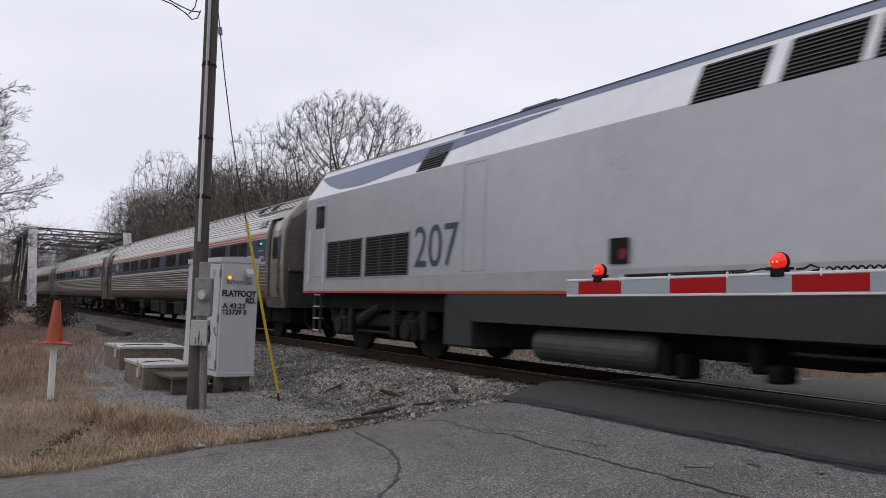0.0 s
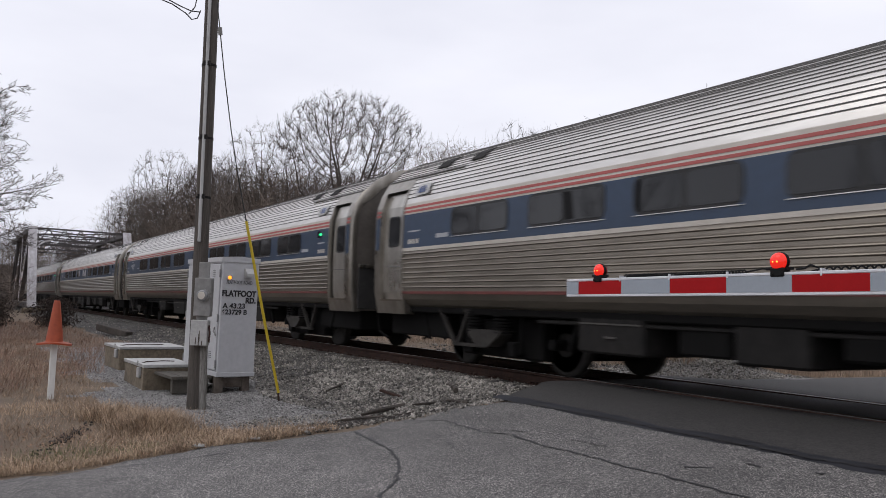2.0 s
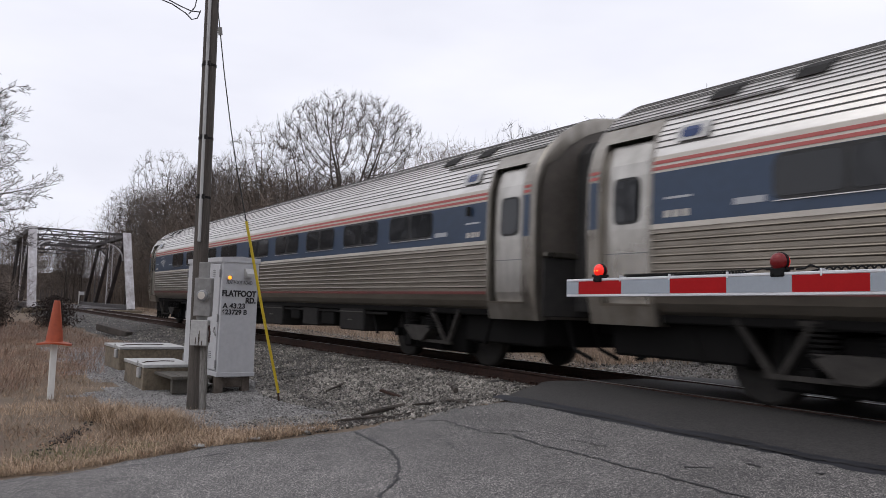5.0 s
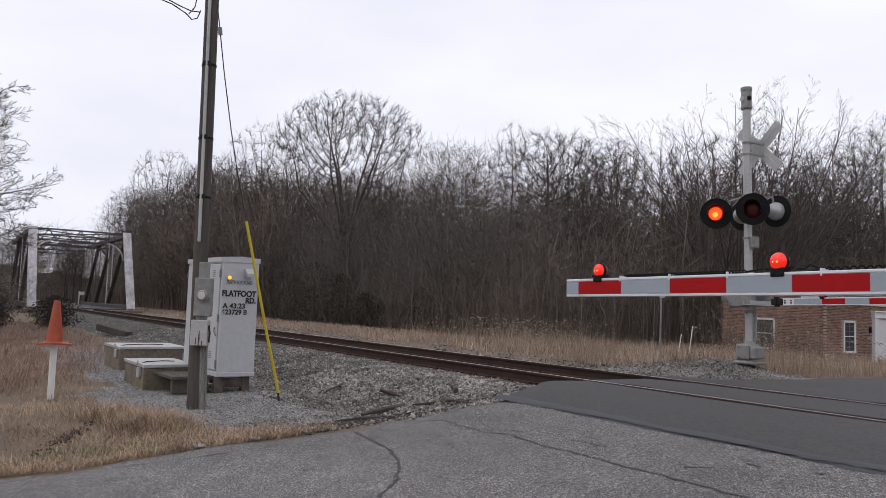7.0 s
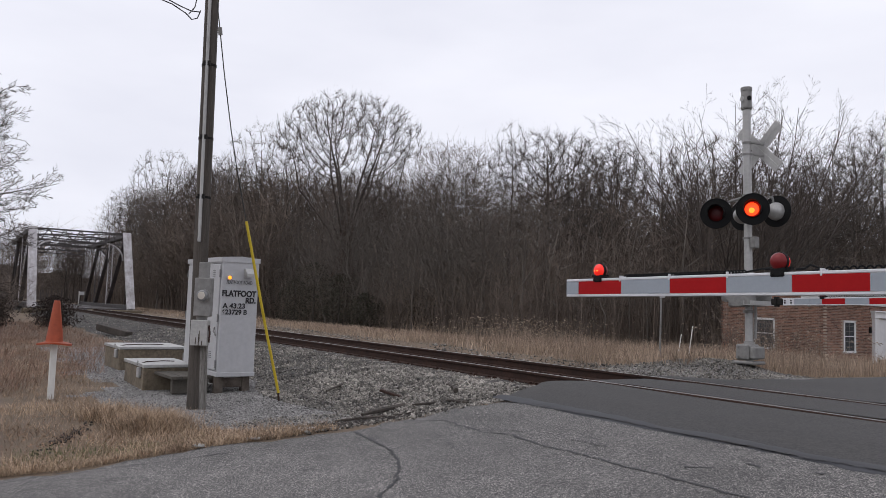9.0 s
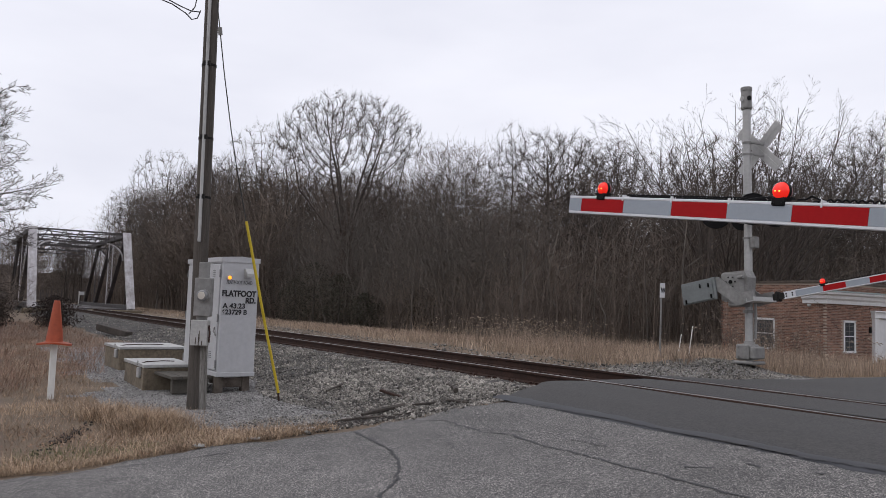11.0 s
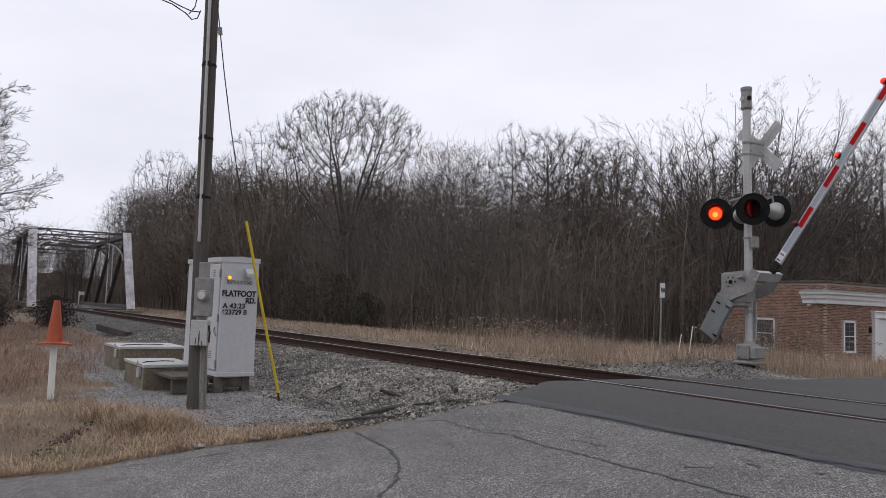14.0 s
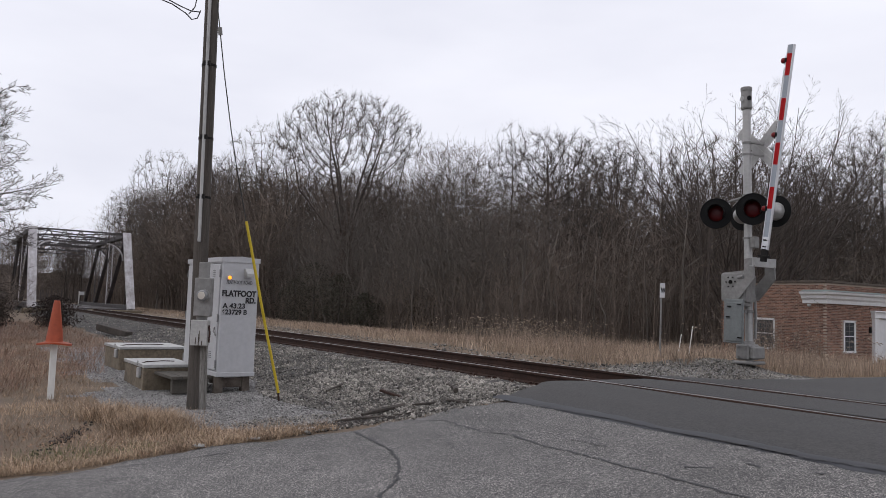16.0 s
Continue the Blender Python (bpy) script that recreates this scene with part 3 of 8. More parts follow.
        xs = np.append(xs, x1)
        ys = np.arange(4.1, 12.3, 0.3)
        tagged(new("ballast_bed", sheet("ballast_bed", xs, ys, ballast_height, ["ballast"])), "sloping bed of crushed stone, darkened for shade between the stones", "ballast", kind="structure")
    track = thing("railway_track", pose(0, 0, 0), "single railway track with dark rusty rails on timber ties", "track", kind="structure")
    for dy in (-0.755, 0.755):
        f = Form().extrude([(TRACK_Y + dy + u, w) for u, w in RAIL_OUT], -330, 480, "x", 0)
        part("rail", f, ["rail_rust"], track, "rusty steel rail")
        # The near head is darker and rougher than the far one.
        part("rail_head", Form().box(-330, 480, TRACK_Y + dy - 0.026, TRACK_Y + dy + 0.026, -0.003, 0.0015), ["rail_near" if dy < 0 else "rail_top"], track, "polished running surface of the rail")
    rng = random.Random(2)
    near = Form().box(-0.115, 0.115, -1.3, 1.3, -0.09, 0.09, 0, 0.012).mesh("tie", ["tie"])
    plate = Form().box(-0.10, 0.10, -0.17, 0.17, 0, 0.016, 0, 0.004)
    for sx in (-0.07, 0.07):
        for sy in (-0.10, 0.10):
            plate.box(sx - 0.012, sx + 0.012, sy - 0.016, sy + 0.016, 0.012, 0.045, 0)
    plate = plate.mesh("tie_plate", ["rail_rust"])
    x = -8.75
    count = 0
    while x > -300:
        if count < 110:
            ob = new("tie", near)
            ob.parent = track
            ob.matrix_basis = pose(x, TRACK_Y + rng.uniform(-0.05, 0.05), -0.268 + 0.005 * rng.random(), 0, 0, rng.uniform(-1.2, 1.2))
            for dy in (-0.755, 0.755):
                pl = new("tie_plate", plate)
                pl.parent = track
                pl.matrix_basis = pose(x, TRACK_Y + dy, -0.184)
        count += 1
        x -= 0.535
    far = Form()
    while x < -8:
        x += 0.535
    xx = -8.75 - 110 * 0.535
    while xx > -200:
        far.box(xx - 0.11, xx + 0.11, TRACK_Y - 1.3, TRACK_Y + 1.3, -0.35, -0.178)
        xx -= 0.535
    part("tie_rows", far, ["tie"], track, kind="stuff")


def stones(name, spots, size, mat, label, seed, flat=0.42, spread=0.40, small=False):
    """Low faceted stones, each its own island, at the given (x, y, z)."""
    rng = np.random.RandomState(seed)
    base = np.array([(0, 0, 1), (1, 0, 0.1), (0.3, 0.95, -0.1), (-0.8, 0.6, 0.15), (-0.8, -0.6, -0.1), (0.3, -0.95, 0.1), (0, 0, -0.8)])
    face = np.array([(0, 1, 2), (0, 2, 3), (0, 3, 4), (0, 4, 5), (0, 5, 1), (6, 2, 1), (6, 3, 2), (6, 4, 3), (6, 5, 4), (6, 1, 5)])
    if small:
        base = np.array([(0, 0, 1), (1, 0, 0), (-0.5, 0.87, 0.1), (-0.5, -0.87, -0.1), (0, 0, -0.8)])
        face = np.array([(0, 1, 2), (0, 2, 3), (0, 3, 1), (4, 2, 1), (4, 3, 2), (4, 1, 3)])
    n, nv = len(spots), len(base)
    v = base[None] * rng.uniform(0.6, 1.3, (n, nv, 1)) * rng.uniform(flat, 1.0, (n, 1, 3))
    s = size * rng.lognormal(0, spread, (n, 1, 1))
    ang = rng.uniform(0, 2 * math.pi, (3, n))
    for k, (i, j) in enumerate(((0, 1), (1, 2), (0, 2))):
        c, d = np.cos(ang[k])[:, None], np.sin(ang[k])[:, None]
        a, b = v[:, :, i].copy(), v[:, :, j].copy()
        v[:, :, i], v[:, :, j] = a * c - b * d, a * d + b * c
    V = (v * s + np.asarray(spots)[:, None, :]).reshape(-1, 3)
    F = (face[None] + nv * np.arange(n)[:, None, None]).reshape(-1, 3)
    return tagged(new(name, quick_mesh(name, V, F, [mat])), label, "stones", kind="stuff")


def build_stones():
    rng = np.random.RandomState(7)
    spots, distant = [], []
    for n, x0, x1, top in ((25000, -13, -7.9, 7.45), (9500, -19, -13, 7.45), (6500, -30, -19, 7.45), (3000, -48, -30, 7.2)):
        x, y = rng.uniform(x0, x1, n), 4.0 + (top - 4.0) * rng.beta(1.15, 1.0, n)
        keep = (y > 4.35 - 0.35 * np.sin(x)) & ((x < -8.5) | (y > 4.9) & (x < -7.55 - 0.55 * np.clip(y - 5.2, 0, 1.5))) & ((y < 7.05) | (np.mod(x + 8.75, 0.535) > 0.12) & (np.mod(x + 8.75, 0.535) < 0.41))
        x, y = x[keep], y[keep]
        z = np.maximum(ballast_height(x, y), ground_z(x, y))
        (spots if x1 > -10 else distant).append(np.stack([x, y, z + 0.006 - 0.012 * (y > 7.0)], 1))
    x, y = rng.uniform(-30, -8.4, 3000), rng.uniform(7.75, 9.9, 3000)
    keep = (np.abs(y - TRACK_Y + 0.755) > 0.14) & (np.abs(y - TRACK_Y - 0.755) > 0.14)
    x, y = x[keep], y[keep]
    distant.append(np.stack([x, y, ballast_height(x, y)], 1))
    x, y = -8.7 - 34 * rng.rand(6500) ** 1.4, 10.0 + 2.9 * rng.rand(6500) ** 1.2
    distant.append(np.stack([x, y, np.maximum(ballast_height(x, np.minimum(y, 12.2)), ground_z(x, y)) + 0.004], 1))
    x, y = -9.0 - 26 * rng.rand(7500) ** 1.2, 10.35 + 2.3 * rng.rand(7500) ** 1.3
    keep = np.sin(x * 0.9 + y) + np.sin(x * 0.37) + 2.2 * rng.rand(7500) > 0.4 + 1.1 * (y > 12.1)
    x, y = x[keep], y[keep]
    stones("shoulder_stones", np.stack([x, y, np.maximum(ballast_height(x, np.minimum(y, 12.2)), ground_z(x, y)) + 0.014], 1), 0.034, "stone", "loose grey stones on the track's far shoulder", 33, small=True)
    stones("ballast_stones", np.concatenate(spots), 0.0215, "stone", "loose angular grey crushed ballast stones", 3)
    stones("ballast_stones", np.concatenate(distant), 0.0225, "stone", "crushed grey ballast stones along the track", 13, small=True)
    x, y = rng.uniform(-9.3, -7.1, 3800), rng.uniform(2.9, 5.5, 3800)
    keep = (x < ROAD_LEFT + 0.06) | (rng.rand(3800) < 0.03)
    x, y = x[keep], y[keep]
    stones("strewn_stones", np.stack([x, y, np.maximum(ground_z(x, y), road_z(y) * (x > -7.4) - 9 * (x <= -7.4)) + 0.006], 1), 0.015, "stone", "loose stones strewn along the road's broken edge", 8)
    n = 38000
    x, y = -8.0 - 14 * rng.rand(n) ** 1.6, rng.uniform(1.3, 5.0, n)
    wob = 0.5 * np.sin(x * 1.7) + 0.35 * np.sin(x * 3.9 + y * 2)
    keep = (y > 1.85 + 0.45 * wob + np.clip((x + 9.6) * -0.06, -0.4, 0.5)) & (y > 3.05 - (x + 8.2) * -0.55 + 0.1 * wob)
    x, y = x[keep], y[keep]
    stones("gravel_stones", np.stack([x, y, ground_z(x, y) + 0.002], 1), 0.0115, "fine_stone", "fine grey gravel round the signal case", 9, small=True)
    n = 9000
    x, y = rng.normal(-10.2, 1.5, n), rng.normal(12.6, 0.75, n)
    keep = (x < -8.7) & (y > 10.4)
    x, y = x[keep], y[keep]
    stones("gravel_mound_stones", np.stack([x, y, ground_z(x, y) + 0.006], 1), 0.019, "stone", "mound of loose grey gravel round the signal mast", 10, small=True)


def build_debris():
    """Dark bark scraps washed together along the road's broken edge."""
    rng = np.random.RandomState(31)
    n = 8000
    t = rng.rand(n)
    x = np.interp(t, [0, 0.3, 0.6, 1], [-7.75, -7.72, -7.95, -8.05]) + rng.normal(-0.10, 0.19, n)
    y = np.interp(t, [0, 0.3, 0.6, 1], [3.0, 3.6, 4.35, 5.05]) + rng.normal(0, 0.11, n)
    keep = (x < -7.42) & (np.sin(t * 23) + 1.3 * rng.rand(n) > 0.2)
    x, y = x[keep], y[keep]
    stones("bark_debris", np.stack([x, y, np.maximum(ground_z(x, y), np.where(x < -8.3, ballast_height(x, y), -9)) + 0.006], 1), 0.017, "mud", "dark wet bark and leaf scraps along the road's edge", 32, 0.3, small=True)


build_ground()
build_road()
for pts, w, s in (([(-7.05, 3.47), (-6.64, 3.42), (-6.16, 3.37), (-5.61, 3.17), (-5.19, 2.92), (-4.95, 2.68), (-4.5, 2.3)], 0.010, 1),
                  ([(-7.21, 4.14), (-6.95, 4.47), (-6.6, 4.42), (-6.14, 4.40), (-5.91, 4.53), (-5.37, 4.46), (-5.12, 4.50), (-4.58, 4.50), (-4.07, 4.51), (-3.67, 4.52), (-3.1, 4.47)], 0.009, 2),
                  ([(-6.24, 4.41), (-6.06, 4.64), (-5.80, 4.68)], 0.005, 3), ([(-4.07, 4.79), (-3.88, 4.91)], 0.010, 4), ([(-3.81, 5.14), (-3.59, 5.10)], 0.008, 5),
                  ([(-3.33, 5.24), (-3.19, 5.29)], 0.008, 6), ([(-7.0, 0.3), (-7.19, 0.91), (-7.04, 1.69), (-6.94, 2.25)], 0.006, 7),
                  ([(-7.3, 3.9), (-7.0, 3.72), (-6.7, 3.75)], 0.005, 9), ([(-6.1, 3.9), (-5.7, 3.8), (-5.4, 3.86)], 0.004, 10), ([(-5.4, 4.75), (-4.9, 4.82)], 0.005, 11),
                 
                  ([(-6.9, 5.50), (-6.2, 5.53), (-5.5, 5.57), (-4.9, 5.55), (-4.2, 5.58), (-3.6, 5.54), (-2.9, 5.57)], 0.006, 8)):
    crack(pts, w, s)
build_track()
build_stones()
build_debris()


# ---- train ----
COACH_SIDE = ((0.80, 1.47), (0.94, 1.50), (1.20, 1.555), (1.95, 1.58), (2.60, 1.572), (2.76, 1.555), (3.02, 1.475), (3.27, 1.32), (3.52, 1.06),
              (3.71, 0.74), (3.83, 0.41), (3.89, 0.0))
LOCO_SIDE = ((0.55, 1.46), (1.2, 1.50), (3.31, 1.50), (3.76, 1.28), (3.965, 1.19), (4.04, 1.01), (4.10, 0.55), (4.12, 0.0))


def contour(side):
    zs, ys = [a for a, _ in side], [b for _, b in side]
    return lambda z: float(np.interp(z, zs, ys))


def patch(form, side, x0, x1, z0, z1, off=0.004, mat=0, hand=-1, corner=0.0, lean=0.0, thick=0.012, steps=None):
    """A thin shell panel that follows the body's side; corner rounds it, lean shifts its top along x."""
    y_of = contour(side)
    zs = sorted({z0, z1} | {z for z, _ in side if z0 < z < z1} | ({z0 + corner * k for k in (0.15, 0.4, 1)} | {z1 - corner * k for k in (0.15, 0.4, 1)} if corner else set()))
    V = []
    for z in zs:
        e = min(z - z0, z1 - z)
        inset = corner - math.sqrt(max(0, corner ** 2 - (corner - e) ** 2)) if e < corner else 0
        s = lean * (z - z0) / (z1 - z0)
        for x in (x0 + inset + s, x1 - inset + s):
            for o in (off, off - thick):
                V.append((x, hand * (y_of(z) + o), z))
    F = []
    n = len(zs)
    for i in range(n - 1):
        a, b = 4 * i, 4 * i + 4
        F += [(a, a + 2, b + 2, b), (a + 1, b + 1, b + 3, a + 3), (a, b, b + 1, a + 1), (a + 2, a + 3, b + 3, b + 2)]
    F += [(0, 1, 3, 2), (4 * n - 4, 4 * n - 2, 4 * n - 1, 4 * n - 3)]
    form.add(V, F, mat)
    return form


def shell(side, x0, x1, z0, z1, off=0.0, detail=None):
    """Both sides and the roof between two heights as one extruded closed outline."""
    y_of = contour(side)
    zs = sorted({z0, z1} | {z for z, _ in side if z0 < z < z1} | set(detail or ()))
    ring = [(-(y_of(z) + off), z) for z in zs] + [(y_of(z) + off, z) for z in reversed(zs)]
    ring = [q for i, q in enumerate(ring) if q != ring[i - 1]]
    return Form().extrude(ring, x0, x1, "x")


WINDOWS = (3.22, 5.22, 7.23, 9.24, 11.28, 13.90, 15.96, 17.98, 19.97)


def coach_truck(car, cx):
    tr = Form()
    for s in (-1, 1):
        tr.box(cx - 1.75, cx + 1.75, s * 0.52 - 0.09, s * 0.52 + 0.09, 0.42, 0.66, 0, 0.03)
        for wx in (-1.3, 1.3):
            tr.box(cx + wx - 0.2, cx + wx + 0.2, s * 0.52 - 0.12, s * 0.52 + 0.12, 0.28, 0.60, 0, 0.04)
            tr.disc((cx + wx, s * 0.86, 0.457), (0, 1, 0), 0.085, 0.08, 16)
        tr.tube([(cx - 0.35, s * 1.1, 0.6), (cx - 0.35, s * 1.1, 0.95)], 0.13, 10)
        tr.tube([(cx + 0.35, s * 1.1, 0.6), (cx + 0.35, s * 1.1, 0.95)], 0.13, 10)
    tr.box(cx - 0.25, cx + 0.25, -1.2, 1.2, 0.45, 0.78, 0, 0.03)
    tr.box(cx - 1.9, cx + 1.9, -0.48, 0.48, 0.30, 0.84, 0, 0.04)
    for s in (-1, 1):
        for dx in (-0.36, 0.36):
            for k in range(7):
                tr.tube([(cx + dx, s * 1.26, 0.58 + 0.05 * k), (cx + dx, s * 1.26, 0.605 + 0.05 * k)], 0.15, 12)
        for wx in (-1.3, 1.3):
            tr.tube([(cx + wx * 0.55, s * 1.2, 0.30), (cx + wx * 0.62, s * 1.25, 0.85)], 0.028, 6)
            tr.box(cx + wx * 0.42 - 0.10, cx + wx * 0.42 + 0.10, s * 1.2 - 0.06, s * 1.2 + 0.06, 0.24, 0.46, 0, 0.02)
            tr.beam((cx + wx * 1.4, s * 1.22, 0.40), (cx + wx * 1.55, s * 1.22, 0.85), 0.05, 0.06, 0, (0, 1, 0))
    tr.box(cx - 1.05, cx + 1.05, -1.05, 1.05, 0.20, 0.80, 0, 0.03)
    t = part("truck", tr, ["under"], car, "black wheel truck")
    for s in (-1, 1):
        seat = Form().extrude([(cx - 0.48, 0.62), (cx + 0.40, 0.62), (cx + 0.38, 0.54), (cx + 0.16, 0.36), (cx - 0.14, 0.36), (cx - 0.42, 0.54)], *sorted((s * 1.14, s * 1.40)), "y")
        part("spring_seat", seat, ["under_dust"], t, "dusty cast spring seat")
    for wx in (-1.3, 1.3):
        for s in (-1, 1):
            w = Form()
            prof = [(0.457, 0.0), (0.457, 0.11), (0.42, 0.13), (0.385, 0.13), (0.365, 0.085), (0.20, 0.05), (0.175, 0.13), (0.12, 0.15), (0.05, 0.15)]
            w.tube([(cx + wx, s * (0.70 + d), 0.457) for _, d in [(0, -0.01)] + prof], [0.47] + [r for r, _ in prof], 28)
            part("wheel", w, ["wheel_steel"], t, "dull steel wheel")
        part("axle", Form().tube([(cx + wx, -1.1, 0.457), (cx + wx, 1.1, 0.457)], 0.08, 10), ["under"], t)
    return t


def build_coach():
    car = thing("passenger_coach", pose(0, 0, 0), "stainless steel passenger coach with blue window band and red stripes", "train car", "coaches of the train")
    L, E = 12.42, 11.35
    # flutes on the lower side, plain stainless everywhere else
    lower = Form()
    y_of = contour(COACH_SIDE)
    ring = [(-1.30, 0.93), (-1.36, 0.93), (-1.44, 0.98), (-1.515, 1.07), (-1.548, 1.16)]
    z = 1.215
    while z < 1.885:
        y = y_of(z)
        ring += [(-(y - 0.010), z + 0.003), (-(y - 0.010), z + 0.046), (-(y + 0.010), z + 0.055), (-(y + 0.013), z + 0.060), (-(y + 0.008), z + 0.072)]
        z += 0.0845
    ring += [(-y_of(1.9), 1.9), (-y_of(1.975), 1.975)]
    ring += [(-a, b) for a, b in reversed(ring)]
    lower.extrude(ring, -E, E, "x")
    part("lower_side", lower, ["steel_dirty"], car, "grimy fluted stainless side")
    part("upper_side", shell(COACH_SIDE, -E, E, 1.972, 2.77), ["coach_white"], car)
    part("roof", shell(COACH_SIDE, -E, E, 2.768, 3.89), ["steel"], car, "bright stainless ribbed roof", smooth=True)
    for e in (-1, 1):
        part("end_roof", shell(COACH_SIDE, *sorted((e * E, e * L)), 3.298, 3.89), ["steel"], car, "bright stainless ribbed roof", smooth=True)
        # The black lining puts the shade of the door recess into colour.
        part("vestibule", shell(COACH_SIDE, *sorted((e * E, e * (L - 0.01))), 0.84, 3.30, -0.16), ["rubber"], car, "black lining for the shade in the door recess")
        rim = Form()
        n_rim, zs = 0, [0.80, 0.94, 1.2, 1.95, 2.6, 2.76, 3.02, 3.27, 3.52, 3.71, 3.83, 3.885]
        for dx, off in ((0.0, 0.008), (0.025, 0.003), (0.045, -0.012), (0.055, -0.04), (0.055, -0.14)):
            rim.v += [(e * (L - 0.005 + dx), -(y_of(z) + off), z + min(0, off * 1.2) * (z > 3.2)) for z in zs] + [(e * (L - 0.005 + dx), y_of(z) + off, z + min(0, off * 1.2) * (z > 3.2)) for z in reversed(zs)]
            n_rim += 1
        m_rim = 2 * len(zs)
        for i in range(n_rim - 1):
            for k in range(m_rim - 1):
                rim.f.append((i * m_rim + k, i * m_rim + k + 1, (i + 1) * m_rim + k + 1, (i + 1) * m_rim + k))
                rim.m.append(0)
        part("end_corner", rim, ["steel_grimy"], car, "rounded stainless end edge", smooth=True)
    # roof ribs, coloured darker than the roof steel to draw their shade
    ribs = Form()
    arc = [(y_of(z), z) for z in np.linspace(2.78, 3.89, 60)]
    dist, last = 0.0, arc[0]
    for q in arc[1:]:
        step = math.hypot(q[0] - last[0], q[1] - last[1])
        if int((dist + step) / 0.080) > int(dist / 0.080):
            for s in (-1, 1):
                ribs.beam((-E if q[1] < 3.3 else -L, s * (q[0] + 0.003), q[1] + 0.003), (E if q[1] < 3.3 else L, s * (q[0] + 0.003), q[1] + 0.003), 0.009, 0.011)
        dist, last = dist + step, q
    part("roof_ribs", ribs, ["roof_line_dark"], car, kind="stuff")
    for s in (-1, 1):
        part("window_band", patch(Form(), COACH_SIDE, -E, E, 1.975, 2.57, 0.005, 0, s), ["coach_blue"], car, "dark blue painted band")
        part("white_line", patch(Form(), COACH_SIDE, -E, E, 1.915, 1.972, 0.012, 0, s), ["coach_white"], car, "pale line under the blue band")
        part("stripe", patch(Form(), COACH_SIDE, -E, E, 2.60, 2.640, 0.005, 0, s), ["coach_red"], car, "red stripe")
        part("stripe", patch(Form(), COACH_SIDE, -E, E, 2.672, 2.712, 0.005, 0, s), ["coach_red"], car, "red stripe")
        part("sill_stripe", patch(Form(), COACH_SIDE, -E, E, 1.160, 1.204, 0.016, 0, s), ["dull_red"], car, "dull red sill line")
        for k, w in enumerate(WINDOWS):
            x1 = 13.0 - w
            win = part("window", patch(Form(), COACH_SIDE, x1 - 1.54, x1, 2.10, 2.565, 0.012, 0, s, 0.12), ["rubber"], car)
            half = (x1 - 1.54 + 0.03, x1 - 0.80), (x1 - 0.74, x1 - 0.03)
            for a, b in half:
                part("pane", patch(Form(), COACH_SIDE, a, b, 2.135, 2.53, 0.016, 0, s, 0.08), ["coach_glass"], win, "dark tinted pane")
            part("sill", patch(Form(), COACH_SIDE, x1 - 1.52, x1 - 0.02, 2.090, 2.099, 0.02, 0, s), ["steel"], win)
            if k in (1, 4, 6):
                part("blind", patch(Form(), COACH_SIDE, x1 - 0.98, x1 - 0.80, 2.15, 2.52, 0.017, 0, s, lean=0.06), ["black"], win, "dark drawn curtain")
        for e in (-1, 1):
            a, b = sorted((e * (L - 1.02), e * (L - 0.21)))
            wall = Form()
            patch(wall, COACH_SIDE, *sorted((e * E, e * (L - 1.02))), 0.80, 3.30, 0.010, 0, s, thick=0.17)
            patch(wall, COACH_SIDE, *sorted((e * (L - 0.21), e * L)), 0.80, 3.30, 0.010, 0, s, thick=0.17)
            patch(wall, COACH_SIDE, a, b, 0.80, 1.03, 0.010, 0, s, thick=0.17)
            patch(wall, COACH_SIDE, a, b, 3.06, 3.30, 0.010, 0, s, thick=0.17)
            panel = part("end_panel", wall, ["steel_grimy"], car, "plain stainless vestibule side")
            for z0, z1, mt in ((1.98, 2.57, "coach_blue"), (2.60, 2.64, "coach_red"), (2.672, 2.712, "coach_red")):
                part("band_end", patch(Form(), COACH_SIDE, *sorted((e * (L - 0.17), e * (L - 0.03))), z0, z1, 0.016, 0, s), [mt], panel)
            door = part("door", patch(Form(), COACH_SIDE, a + 0.07, b, 1.03, 3.02, -0.075, 0, s, 0.10), ["door_steel"], car, "brushed steel sliding door")
            m = (a + b) / 2 + 0.035
            part("door_window_frame", patch(Form(), COACH_SIDE, m - 0.23, m + 0.21, 2.02, 2.59, -0.069, 0, s, 0.09), ["rubber"], door)
            part("door_window", patch(Form(), COACH_SIDE, m - 0.20, m + 0.18, 2.05, 2.56, -0.065, 0, s, 0.08), ["coach_glass"], door, "dark rounded window")
            part("door_seam", patch(Form(), COACH_SIDE, a + 0.09, b - 0.02, 1.66, 1.672, -0.069, 0, s), ["case_edge"], door)
            part("threshold", patch(Form(), COACH_SIDE, a, b, 1.03, 1.06, 0.03, 0, s, thick=0.16), ["steel_dirty"], door)
            part("drip_rail", patch(Form(), COACH_SIDE, *sorted((e * (L - 2.6), e * (L - 0.02))), 3.285, 3.315, 0.03, 0, s, thick=0.03), ["roof_line_dark"], car, "dark drip rail over the door")
            for q in (0, 1, 2):
                part("data_plate", patch(Form(), COACH_SIDE, *sorted((e * (12.58 - 1.42 - 0.13 * q), e * (12.58 - 1.50 - 0.13 * q))), 2.04, 2.12, 0.009, 0, s), ["coach_white"], car, "small white data marks")
            part("data_line", patch(Form(), COACH_SIDE, *sorted((e * (12.58 - 1.42), e * (12.58 - 1.80))), 2.25, 2.275, 0.009, 0, s), ["emblem_grey"], car)
            part("car_number", patch(Form(), COACH_SIDE, *((9.86, 10.23) if e > 0 else (-9.05, -8.58)), *((2.10, 2.17) if e > 0 else (2.175, 2.22)), 0.009, 0, s), ["emblem_grey"], car, "pale number marks")
